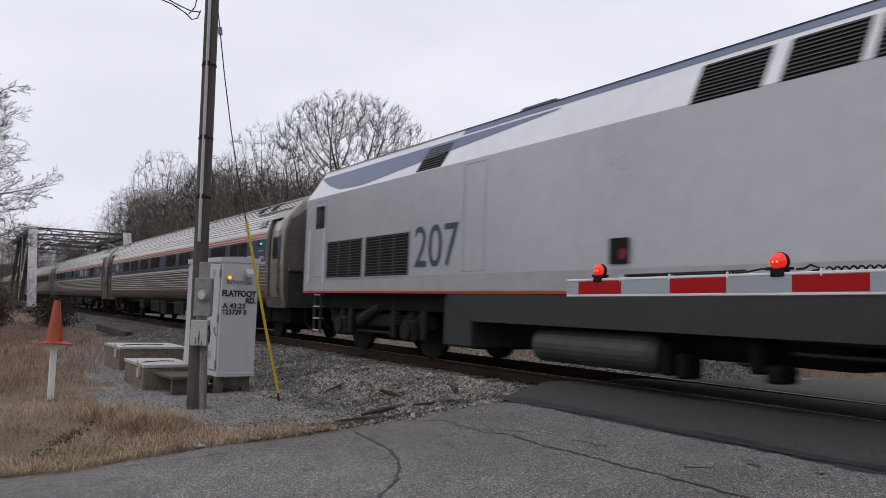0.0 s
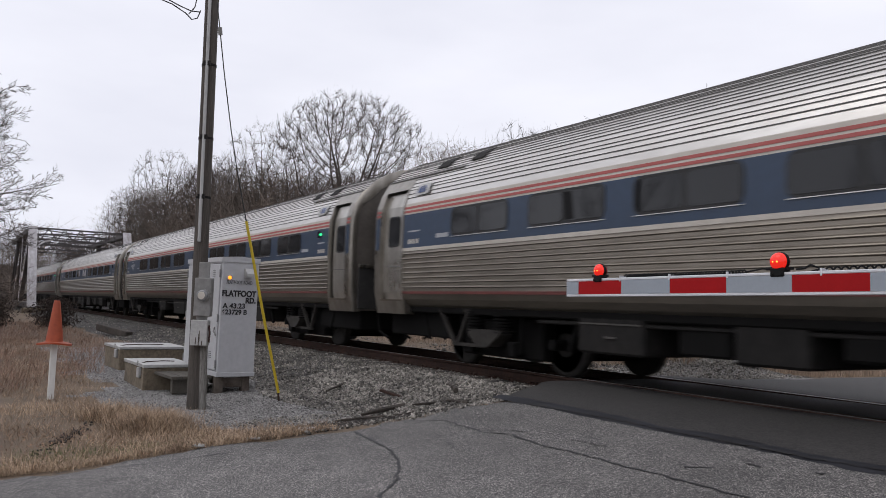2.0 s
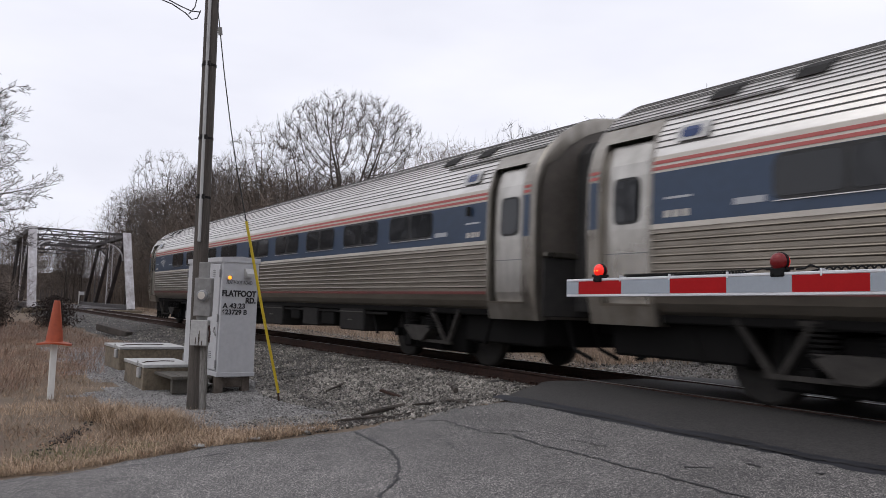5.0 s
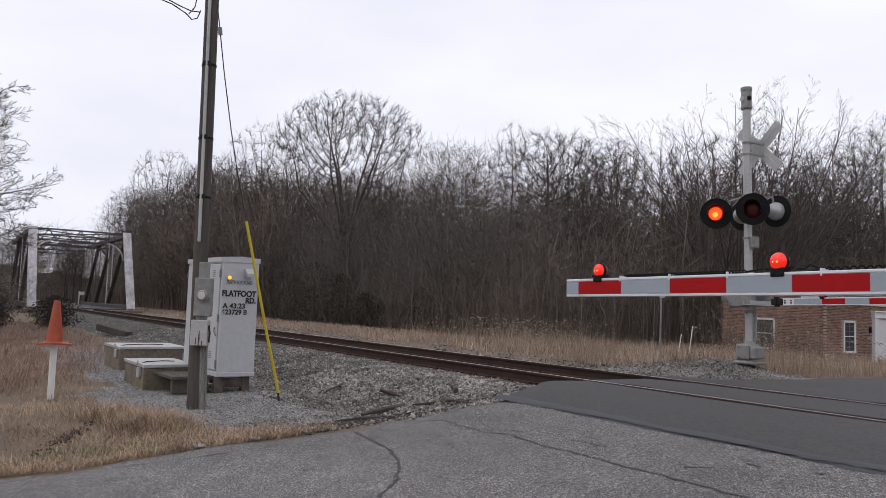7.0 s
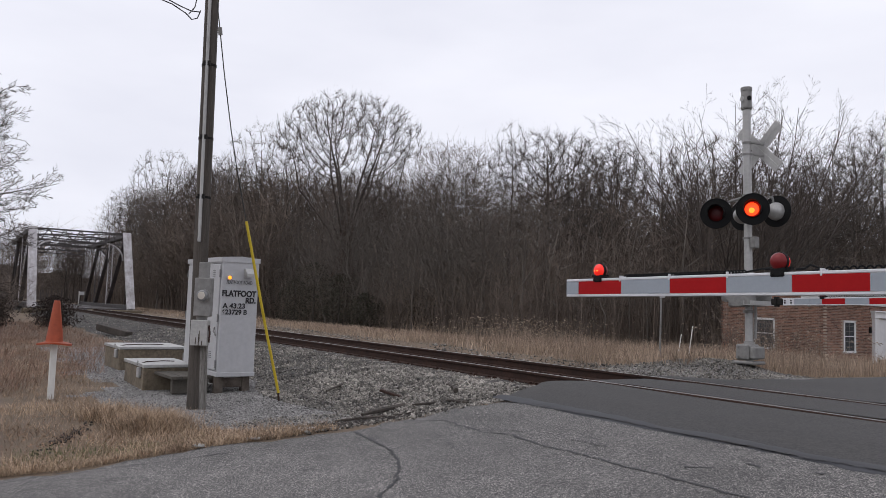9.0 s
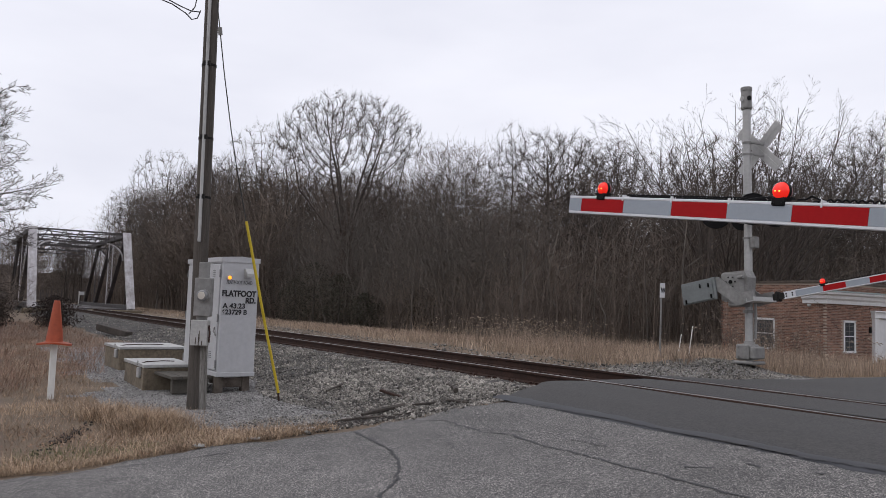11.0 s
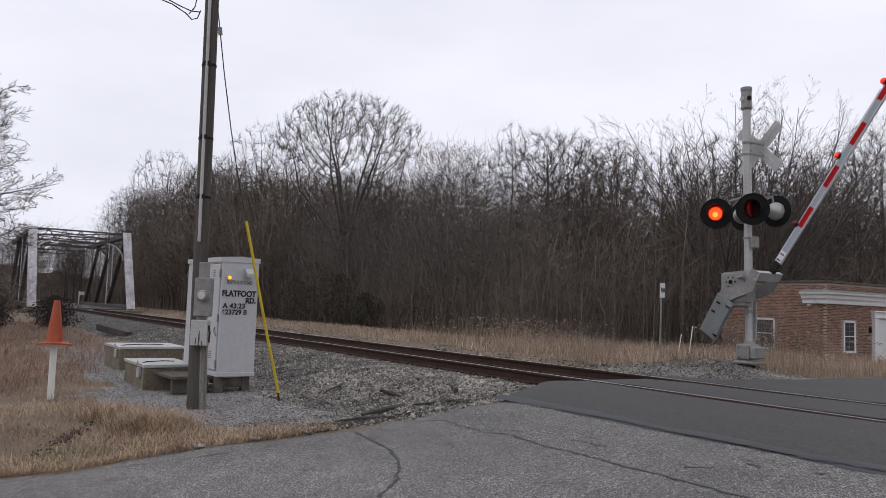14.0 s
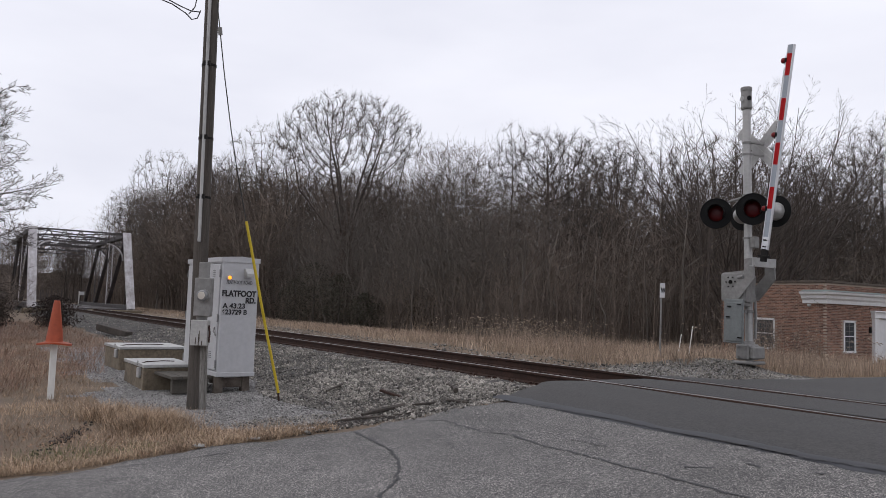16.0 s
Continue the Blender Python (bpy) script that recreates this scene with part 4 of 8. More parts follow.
            vent = part("marker_frame", patch(Form(), COACH_SIDE, *sorted((e * (12.58 - 1.52), e * (12.58 - 1.98))), 2.90, 3.10, 0.03, 0, s, 0.04), ["galv"], car, "flat metal lamp frame")
            part("marker_lens", patch(Form(), COACH_SIDE, *sorted((e * (12.58 - 1.60), e * (12.58 - 1.86))), 2.935, 3.065, 0.034, 0, s, 0.05), ["lamp_blue"], vent, "blue glass lens")
            # Flat dark plates draw the shade inside the hatch recesses.
            for dx in (0, 1.05):
                hx2 = e * (10.68 - dx)
                part("roof_hatch", patch(Form(), COACH_SIDE, hx2 - 0.19, hx2 + 0.19, 3.40, 3.60, 0.03, 0, s), ["under_grey"], car, "flat dark plate for a shaded roof hatch recess")
        for e in (-1, 1):
            br = Form()
            cx = e * 9.07 + (0.85 if e > 0 else -1.75)
            for p, q in (((cx - 0.44, 0.92), (cx - 0.03, 0.34)), ((cx + 0.44, 0.92), (cx + 0.03, 0.34)), ((cx - 0.5, 0.90), (cx + 0.5, 0.90))):
                br.beam((p[0], s * 1.36, p[1]), (q[0], s * 1.30, q[1]), 0.05, 0.065, 0, (0, 1, 0))
            br.beam((cx - e * 0.9, s * 1.30, 0.36), (cx + e * 0.12, s * 1.30, 0.36), 0.05, 0.05, 0, (0, 1, 0))
            part("stabiliser_bracket", br, ["under_dust"], car, "grey triangular bracket")
    for e in (-1, 1):
        part("end_wall", shell(COACH_SIDE, *sorted((e * (L - 0.02), e * (L + 0.035))), 0.82, 3.80, -0.07), ["end_grime"], car, "grimy brown end wall")
        d = Form()
        for k in range(5):
            x = L + 0.09 + 0.064 * k
            d.extrude([(y * (0.80 - 0.03 * (k % 2)), z - 0.03 * (k % 2) * (z > 2)) for y, z in ((-1, 0.95), (1, 0.95), (1, 3.2), (0.8, 3.40), (-0.8, 3.40), (-1, 3.2))],
                      *sorted((e * x, e * (x + 0.062))), "x")
        part("gangway_bellows", d, ["diaphragm"], car, "dark rubber gangway bellows")
        part("buffer_plate", Form().box(*sorted((e * (L + 0.03), e * (L + 0.11))), -1.40, 1.40, 1.70, 1.77, 0, 0.01), ["steel_grimy"], car, "steel ledge across the end wall")
        part("lower_end", Form().box(*sorted((e * (L + 0.03), e * (L + 0.06))), -1.38, 1.38, 0.86, 1.69, 0, 0.01), ["diaphragm"], car, "dark lower end wall")
        part("coupler", Form().box(*sorted((e * (L - 0.6), e * 13.0)), -0.14, 0.14, 0.62, 0.92, 0, 0.03), ["under"], car)
        for k in range(3):
            y = -0.9 + 0.5 * k
            part("brake_hose", Form().tube([(e * (L + 0.05), y, 0.8), (e * (L + 0.18), y, 0.42), (e * 12.98, y, 0.30)], 0.03, 6), ["under"], car)
        for hx in (-12.35, -11.93, -11.51, -11.09, -10.67) if e < 0 else ():
            part("brake_hose", Form().tube([(hx, -1.15, 0.55), (hx + 0.05, -1.18, 0.30), (hx + 0.17, -1.20, 0.19), (hx + 0.30, -1.18, 0.30), (hx + 0.36, -1.15, 0.55)], 0.035, 7, 0), ["under"], car)
        coach_truck(car, e * 9.07)
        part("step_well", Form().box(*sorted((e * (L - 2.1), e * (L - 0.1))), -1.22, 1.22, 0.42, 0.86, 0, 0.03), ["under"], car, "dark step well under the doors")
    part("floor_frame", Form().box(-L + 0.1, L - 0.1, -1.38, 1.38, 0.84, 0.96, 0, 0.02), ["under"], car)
    x = -5.2
    for w, z0, yd, gap in ((0.95, 0.50, 1.38, 0.42), (0.62, 0.62, 1.20, 0.30), (1.55, 0.40, 1.38, 0.06), (0.95, 0.32, 1.36, 0.55), (0.45, 0.58, 1.20, 0.35),
                           (1.40, 0.38, 1.38, 0.40), (0.55, 0.55, 1.32, 0.32), (0.85, 0.44, 1.36, 0.10), (0.70, 0.48, 1.30, 0.45), (1.15, 0.42, 1.38, 0.3)):
        bx = part("equipment_box", Form().box(x, x + w, -yd, yd, z0, 0.90, 0, 0.03), ["under_grey" if w > 0.75 else "under"], car, "dark underfloor box")
        if w > 0.9:
            for s in (-1, 1):
                part("latch", Form().box(x + w * 0.4, x + w * 0.55, s * (yd + 0.012) - 0.012, s * (yd + 0.012) + 0.012, 0.62, 0.645), ["bracket_grey"], bx)
                part("hinge", Form().box(x + 0.04, x + w - 0.04, s * (yd + 0.006) - 0.008, s * (yd + 0.006) + 0.008, 0.79, 0.81), ["bracket_grey"], bx)
        x += w + gap
    pipe = Form()
    for s in (-1, 1):
        pipe.tube([(-8.0, s * 1.30, 0.80), (-3.0, s * 1.31, 0.78), (2.0, s * 1.30, 0.80), (7.8, s * 1.31, 0.79)], 0.03, 6)
    part("air_pipe", pipe, ["under_grey"], car)
    part("air_tank", Form().tube([(-6.5, 1.12, 0.62), (-6.4, 1.12, 0.62), (-4.4, 1.12, 0.62), (-4.3, 1.12, 0.62)], [0.16, 0.24, 0.24, 0.16], 16), ["under_grey"], car)
    return car


def coach_logo(car):
    """Three plain sweeping pale bands, in place of the maker's device."""
    y = contour(COACH_SIDE)
    leaves = (((0.0, 0.76), (0.18, 0.51), (0.78, 1.0), (0.85, 0.985)), ((0.24, 0.44), (0.39, 0.24), (0.88, 0.985), (0.925, 0.98)), ((0.45, 0.17), (0.60, 0.0), (0.955, 0.98), (1.0, 1.0)))
    for s in (-1, 1):
        f = Form()
        for f0, f1, t0, t1 in leaves:
            pts = []
            for t in np.linspace(0, 1, 9):
                sag = math.sin(math.pi * t)
                for p, q in ((f0, t0), (f1, t1)):
                    zz = 2.125 + 0.285 * (p[1] + (q[1] - p[1]) * t + 0.045 * sag)
                    pts.append((-10.0 - s * (p[0] + (q[0] - p[0]) * t - 0.025 * sag - 0.5) * 0.93, s * (y(zz) + 0.010), zz))
            f.add(pts, [(2 * i, 2 * i + 1, 2 * i + 3, 2 * i + 2) for i in range(8)])
        part("emblem", f, ["emblem_grey"], car, "pale sweeping painted bands")
        part("emblem_bar", patch(Form(), COACH_SIDE, *sorted((-10.0 + s * 0.32, -10.0 - s * 0.12)), 2.47, 2.50, 0.010, 0, s), ["emblem_grey"], car)


def coach_marker(car, end, lit):
    for s in (-1, 1):
        part("marker_lamp", patch(Form(), COACH_SIDE, *sorted((end * 10.84, end * 10.96)), 2.38, 2.52, 0.05, 0, s), ["black"], car)
        if lit:
            part("marker_light", Form().disc((end * 10.962, s * (contour(COACH_SIDE)(2.45) + 0.028), 2.45), (1, 0, 0), 0.026, 0.006, 14), ["green_lamp"], car, "small lit green light")


def coach_plaque(car):
    for s in (-1, 1):
        part("name_bar", patch(Form(), COACH_SIDE, -0.25, 1.05, 2.27, 2.36, 0.010, 0, s), ["loco_sill"], car, "pale painted bar")
        part("name_bar", patch(Form(), COACH_SIDE, -2.25, -0.80, 2.27, 2.36, 0.010, 0, s), ["loco_sill"], car, "pale painted bar")
        part("name_badge", patch(Form(), COACH_SIDE, -0.70, -0.35, 2.20, 2.46, 0.010, 0, s, 0.12), ["loco_sill"], car, "pale oval badge")


def louvre(parent, x0, x1, z0, z1, hand, pitch=0.055, lean=0.0, centre_bar=True):
    box = part("louvre", patch(Form(), LOCO_SIDE, x0, x1, z0, z1, 0.004, 0, hand, lean=lean), ["black"], parent, "black slatted air intake")
    f = Form()
    z = z0 + 0.02
    while z < z1 - 0.02:
        s = lean * (z - z0) / (z1 - z0)
        patch(f, LOCO_SIDE, x0 + 0.02 + s, x1 - 0.02 + s, z, z + 0.014, 0.022, 0, hand)
        z += pitch
    part("slats", f, ["slat_brown"], box, kind="stuff")
    if centre_bar:
        for m in (x0 + (x1 - x0) * 0.36, x0 + (x1 - x0) * 0.68):
            part("bar", patch(Form(), LOCO_SIDE, m - 0.018, m + 0.018, z0, z1, 0.026, 0, hand), ["bracket_grey"], box)
        rim = Form()
        for a, b, c, d in ((x0, x1, z0 - 0.02, z0), (x0, x1, z1, z1 + 0.02), (x0 - 0.02, x0, z0 - 0.02, z1 + 0.02), (x1, x1 + 0.02, z0 - 0.02, z1 + 0.02)):
            patch(rim, LOCO_SIDE, a, b, c, d, 0.018, 0, hand)
        part("louvre_frame", rim, ["loco_sill"], box)


def build_locomotive():
    loco = thing("diesel_locomotive", pose(0, 0, 0), "silver diesel locomotive with white and slate-blue roof edge and red line", "locomotive")
    A, B = 0.78, 18.6
    part("body", shell(LOCO_SIDE, A, B, 1.19, 3.315), ["loco_silver"], loco, "plain silver painted side")
    up = shell(LOCO_SIDE, A, B, 3.313, 4.12)
    up.v = [(x + (0.55 * (z - 3.313) if x < 2 else 0), y, z) for x, y, z in up.v]
    part("roof", up, ["loco_white"], loco, "pale grey sloping roof edge", smooth=True)
    nose = Form()
    secs = []
    for x, k, top in ((B, 1.0, 4.2), (19.2, 0.99, 3.9), (20.1, 0.93, 2.9), (20.55, 0.85, 2.3), (20.6, 0.82, 1.2)):
        y = contour(LOCO_SIDE)
        zs = [0.7, 1.2, 1.2 + (top - 1.2) * 0.5, 1.2 + (top - 1.2) * 0.85, top]
        secs.append([(x, -k * y(min(z, 3.3)) * (1 if i < 4 else 0.75), z) for i, z in enumerate(zs)] + [(x, k * y(min(z, 3.3)) * (1 if i < 4 else 0.75), z) for i, z in reversed(list(enumerate(zs)))])
    n = len(secs[0])
    V = [q for s in secs for q in s]
    nose.add(V, [(i * n + k, i * n + (k + 1) % n, (i + 1) * n + (k + 1) % n, (i + 1) * n + k) for i in range(len(secs) - 1) for k in range(n)] + [tuple(range((len(secs) - 1) * n, len(secs) * n))])
    part("nose", nose, ["loco_silver"], loco, "sloping silver nose")
    for s in (-1, 1):
        part("sill", patch(Form(), LOCO_SIDE, A, B, 1.22, 1.485, 0.004, 0, s), ["loco_sill"], loco, "grey sill band")
        part("red_line", patch(Form(), LOCO_SIDE, A, B, 1.172, 1.212, 0.010, 0, s), ["loco_red"], loco, "thin red line")
        sk = Form()
        patch(sk, LOCO_SIDE, 7.6, B, 0.74, 1.165, 0.0, 0, s)
        sk.add([(6.9, s * 1.49, 1.165), (7.62, s * 1.49, 1.165), (7.62, s * 1.47, 0.76)], [(0, 1, 2)])
        part("skirt", sk, ["loco_skirt"], loco, "dark grey skirt")
        part("edge_stripe", patch(Form(), LOCO_SIDE, 6.9, B, 3.86, 3.955, 0.006, 0, s), ["loco_blue"], loco, "slate-blue roof edge stripe")
        part("roof_rail", patch(Form(), LOCO_SIDE, 1.15, B, 3.96, 3.985, 0.02, 0, s), ["navy"], loco)
        sw = Form()
        y = contour(LOCO_SIDE)
        V, n = [], 24
        for i in range(n + 1):
            x = 0.98 + 8.3 * i / n
            t = i / n
            lo = float(np.interp(t, [0, 0.06, 0.16, 0.30, 0.55, 1], [3.80, 3.60, 3.40, 3.36, 3.53, 3.80]))
            x += 0.12
            for z in (max(lo, 3.35), 3.82):
                V.append((x, s * (y(z) + 0.006), z))
        sw.add(V, [(2 * i, 2 * i + 2, 2 * i + 3, 2 * i + 1) for i in range(n)])
        part("swoosh", sw, ["loco_blue"], loco, "slate-blue curved paint flash")
        louvre(loco, 2.06, 3.77, 1.50, 2.27, s)
        louvre(loco, 3.92, 5.66, 1.50, 2.27, s)
        louvre(loco, 5.78, 6.62, 3.33, 3.78, s, 0.05, 0.10, False)
        for a, b in ((11.90, 12.82), (13.02, 13.86), (13.96, 14.8), (15.0, 15.8)):
            louvre(loco, a, b, 3.30, 3.80, s, 0.05, 0, False)
        for a, b in ((1.28, 1.95),):
            d = part("cab_door", patch(Form(), LOCO_SIDE, a, b, 1.50, 3.22, 0.006, 0, s), ["loco_sill"], loco, "narrow grey rear door")
            part("door_leaf", patch(Form(), LOCO_SIDE, a + 0.05, b - 0.05, 1.54, 3.18, 0.010, 0, s), ["loco_silver"], d)
            part("door_glass", patch(Form(), LOCO_SIDE, a + 0.09, b - 0.10, 2.60, 3.10, 0.014, 0, s), ["coach_glass"], d, "dark door window")
            part("grab_rail", Form().tube([(a - 0.12, s * 1.56, 1.4), (a - 0.12, s * 1.56, 2.6)], 0.016, 6), ["loco_white"], d)
            part("grab_rail", Form().tube([(b + 0.05, s * 1.56, 1.4), (b + 0.05, s * 1.56, 2.6)], 0.016, 6), ["loco_white"], d)
        o = Form()
        for a, b, c, d in ((7.39, 7.40, 1.52, 3.25), (7.98, 7.99, 1.52, 3.25), (7.39, 7.99, 3.24, 3.25), (7.39, 7.99, 1.52, 1.53)):
            patch(o, LOCO_SIDE, a, b, c, d, 0.004, 0, s)
        part("hatch_seam", o, ["case_edge"], loco)
        mk = part("side_lamp", patch(Form(), LOCO_SIDE, 10.70, 11.02, 1.54, 1.86, 0.03, 0, s, 0.02), ["black"], loco, "black boxed lamp")
        part("lamp_lens", Form().disc((10.95, s * 1.535, 1.66), (0, 1, 0), 0.07, 0.02, 14), ["lens_red"], mk)
        for zz in (0.34, 0.60, 0.86, 1.12):
            part("ladder_step", Form().box(1.42, 1.72, s * 1.44 - 0.06, s * 1.44 + 0.06, zz, zz + 0.03), ["loco_sill"], loco, "pale metal step")
        st = Form()
        st.beam((1.40, s * 1.46, 0.30), (1.40, s * 1.46, 1.35), 0.03, 0.05)
        st.beam((1.74, s * 1.46, 0.30), (1.74, s * 1.46, 1.35), 0.03, 0.05)
        part("step_ladder", st, ["loco_skirt"], loco, "grey metal step ladder")
    lettering("road_number", "207", 1.02, "navy", loco, pose(5.82, -1.506, 1.635, 90, 0, 0), "navy blue painted numerals", 0.94, 0.004)
    for x, w, h in ((7.6, 0.9, 0.16), (12.6, 0.5, 0.10), (14.2, 1.2, 0.12), (16.4, 0.8, 0.10)):
        part("roof_housing", Form().box(x, x + w, -0.6, 0.6, 4.02, 4.12 + h, 0, 0.04), ["loco_skirt"], loco, "dark roof equipment")
    for c in (3.95, 17.0):
        tr = Form()
        for s in (-1, 1):
            tr.box(c - 2.1, c + 2.1, s * 1.14 - 0.1, s * 1.14 + 0.1, 0.52, 0.80, 0, 0.04)
            for wx in (-1.45, 1.45):
                tr.box(c + wx - 0.26, c + wx + 0.26, s * 1.2 - 0.14, s * 1.2 + 0.14, 0.30, 0.70, 0, 0.05)
                tr.disc((c + wx, s * 1.36, 0.51), (0, 1, 0), 0.17, 0.08, 16)
                tr.tube([(c + wx + 0.45, s * 1.2, 0.45), (c + wx + 0.45, s * 1.2, 0.95)], 0.11, 10)
            tr.tube([(c - 0.55, s * 1.24, 0.62), (c + 0.1, s * 1.30, 0.86), (c + 0.35, s * 1.30, 0.90)], [0.14, 0.10, 0.08], 12)
            tr.tube([(c - 0.7, s * 1.24, 0.42), (c + 0.7, s * 1.24, 0.42)], 0.03, 8)
            for wx in (-1.45, 1.45):
                for dx in (-0.42, 0.42):
                    for k in range(8):
                        tr.tube([(c + wx + dx, s * 1.24, 0.60 + 0.05 * k), (c + wx + dx, s * 1.24, 0.626 + 0.05 * k)], 0.105, 10)
                tr.box(c + wx - 0.10, c + wx + 0.10, s * 1.24 - 0.05, s * 1.24 + 0.05, 0.70, 1.15, 0, 0.02)
            for x in (-0.95, 0.9, 2.0):
                tr.box(c + x - 0.08, c + x + 0.08, s * 1.3 - 0.05, s * 1.3 + 0.05, 0.34, 1.1, 0, 0.02)
        t = part("truck", tr, ["under_grey"], loco, "black wheel truck")
        for wx in (-1.45, 1.45):
            for s in (-1, 1):
                w = Form()
                prof = [(0.508, 0.0), (0.508, 0.11), (0.45, 0.13), (0.40, 0.10), (0.18, 0.06), (0.16, 0.12), (0.05, 0.12)]
                w.tube([(c + wx, s * (0.70 + d), 0.508) for _, d in [(0, -0.01)] + prof], [0.52] + [r for r, _ in prof], 28)
                part("wheel", w, ["wheel_steel"], t, "dull steel wheel")
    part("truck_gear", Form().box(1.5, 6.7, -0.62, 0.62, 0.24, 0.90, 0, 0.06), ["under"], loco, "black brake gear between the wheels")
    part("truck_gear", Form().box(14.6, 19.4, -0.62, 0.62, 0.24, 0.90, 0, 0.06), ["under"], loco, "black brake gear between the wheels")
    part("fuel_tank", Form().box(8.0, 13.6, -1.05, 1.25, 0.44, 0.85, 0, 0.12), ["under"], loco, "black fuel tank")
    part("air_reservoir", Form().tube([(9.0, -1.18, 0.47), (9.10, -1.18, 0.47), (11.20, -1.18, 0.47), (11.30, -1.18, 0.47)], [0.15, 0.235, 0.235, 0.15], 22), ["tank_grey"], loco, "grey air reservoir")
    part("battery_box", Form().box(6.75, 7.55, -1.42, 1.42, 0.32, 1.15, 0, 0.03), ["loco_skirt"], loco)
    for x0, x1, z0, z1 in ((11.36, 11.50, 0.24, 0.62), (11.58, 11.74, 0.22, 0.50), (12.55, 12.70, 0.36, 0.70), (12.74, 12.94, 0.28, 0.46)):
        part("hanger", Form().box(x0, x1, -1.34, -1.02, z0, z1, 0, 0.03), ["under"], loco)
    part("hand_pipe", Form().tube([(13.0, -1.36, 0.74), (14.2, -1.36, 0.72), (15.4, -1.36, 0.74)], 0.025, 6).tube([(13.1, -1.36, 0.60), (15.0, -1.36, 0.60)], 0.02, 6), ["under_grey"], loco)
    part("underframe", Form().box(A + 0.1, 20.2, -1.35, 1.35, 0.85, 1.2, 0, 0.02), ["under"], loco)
    part("rear_coupler", Form().box(0.0, 1.0, -0.14, 0.14, 0.62, 0.92, 0, 0.03), ["under"], loco)
    part("rear_gangway", Form().box(0.38, 0.80, -0.62, 0.62, 0.9, 3.1, 0, 0.04), ["diaphragm"], loco)
    return loco


locomotive = build_locomotive()
coach = build_coach()
coach_logo(coach)
coaches = [coach] + [copy_thing(coach, pose(0, 0, 0)) for _ in range(5)]
for k, car in enumerate(coaches):
    coach_marker(car, -1 if k in (1, 4) else 1, k in (0, 2, 4))
coach_plaque(coaches[4])


# ---- crossing signals and gates ----
def gate_arm(parent, start, tip, plates, lamp_spots, sizes, pivot_off=0.0):
    """A striped gate arm along +x with lamps on its upper edge; turns about its own y axis."""
    arm = new("gate_arm")
    arm.empty_display_size = 0.1
    arm.parent = parent
    tagged(arm, "striped red and white gate arm, white greyed as backlit")
    h, zc = sizes["height"], pivot_off
    t = sizes["thick"]
    core = Form().box(start, tip, -t / 2, t / 2, zc - h / 2, zc + h / 2, 0, 0.004)
    for z in (zc - h / 2, zc + h / 2):
        core.box(start, tip, -t / 2 - 0.004, t / 2 + 0.004, z - 0.008, z + 0.008, 0, 0.003)
    part("arm_beam", core, ["aluminium"], arm, "aluminium arm with raised edges")
    for x0, x1, red in plates:
        f = Form()
        for s in (-1, 1):
            f.box(x0 + 0.001, x1 - 0.001, s * (t / 2 + 0.0015) - 0.0015, s * (t / 2 + 0.0015) + 0.0015, zc - h / 2 + 0.009, zc + h / 2 - 0.009)
        part("stripe", f, ["arm_red" if red else "arm_grey"], arm)
    lamps = []
    for x, r in lamp_spots:
        z = zc + h / 2 + sizes["lift"] + r
        br = Form().box(x - r * 0.85, x + r * 0.85, -t / 2 - 0.012, t / 2 + 0.012, zc + h / 2 - 0.016, zc + h / 2 + sizes["lift"] + r * 0.3, 0, 0.006)
        for sx in (-1, 1):
            br.disc((x + sx * r * 0.5, -t / 2 - 0.014, zc + h / 2 - 0.004), (0, 1, 0), 0.007, 0.012, 8)
            br.disc((x + sx * r * 0.5, t / 2 + 0.014, zc + h / 2 - 0.004), (0, 1, 0), 0.007, 0.012, 8)
        part("lamp_bracket", br, ["black"], arm, "black lamp clamp")
        rim = Form().tube([(x, -0.010, z), (x, 0.010, z)], [r * 1.05, r * 1.05], 22)
        rim.box(x - r * 1.5, x - r * 0.9, -0.012, 0.012, z - r * 0.95, z - r * 0.65).tube([(x + r * 0.9, 0, z - r * 0.75), (x + r * 1.7, 0, z - r * 0.75)], 0.009, 8)
        part("lamp_rim", rim, ["black"], arm)
        lens = Form().dome((0, -0.010, 0), (0, -1, 0), r, r * 0.78, 22, 6, 0).dome((0, 0.010, 0), (0, 1, 0), r, r * 0.78, 22, 6, 1)
        lens.dome((0, -0.010 - r * 0.56, -r * 0.05), (0, -1, 0), r * 0.52, r * 0.16, 16, 4, 2)
        for k in (-1, 0, 1):
            lens.dome((k * r * 0.22, -0.010 - r * 0.70, -r * 0.06), (0, -1, 0), r * 0.15, r * 0.07, 10, 3, 3)
        core_lamp = part("lamp_lens", lens, ["led_red", "lens_red", "led_mid", "led_core"], arm, "round red gate lamp", at=pose(x, 0, z), smooth=True)
        lamps.append(core_lamp)
    return arm, lamps


def coil_cable(arm, spans, z, r, n):
    """Coiled feed cable along the arm's top."""
    f = Form()
    for x0, x1, turns in spans:
        pts = []
        k = int(turns * 8)
        for i in range(k + 1):
            a = 2 * math.pi * i / 8
            pts.append((x0 + (x1 - x0) * i / k, r * math.cos(a), z + r * math.sin(a)))
        f.tube(pts, 0.005, 5)
    part("coiled_cable", f, ["black"], arm, "black coiled lamp cable")


def gate_mechanism(gate, mx, my, face=1):
    """Casing, crank arms and counterweight bracket at the mast; face is the way the arm points along x."""
    c = Form()
    c.extrude([(mx - 0.61, 1.28), (mx - 0.54, 1.24), (mx - 0.06, 1.24), (mx - 0.02, 1.70), (mx - 0.09, 1.83), (mx - 0.55, 1.81), (mx - 0.61, 1.77)], my - 0.36, my - 0.10, "y")
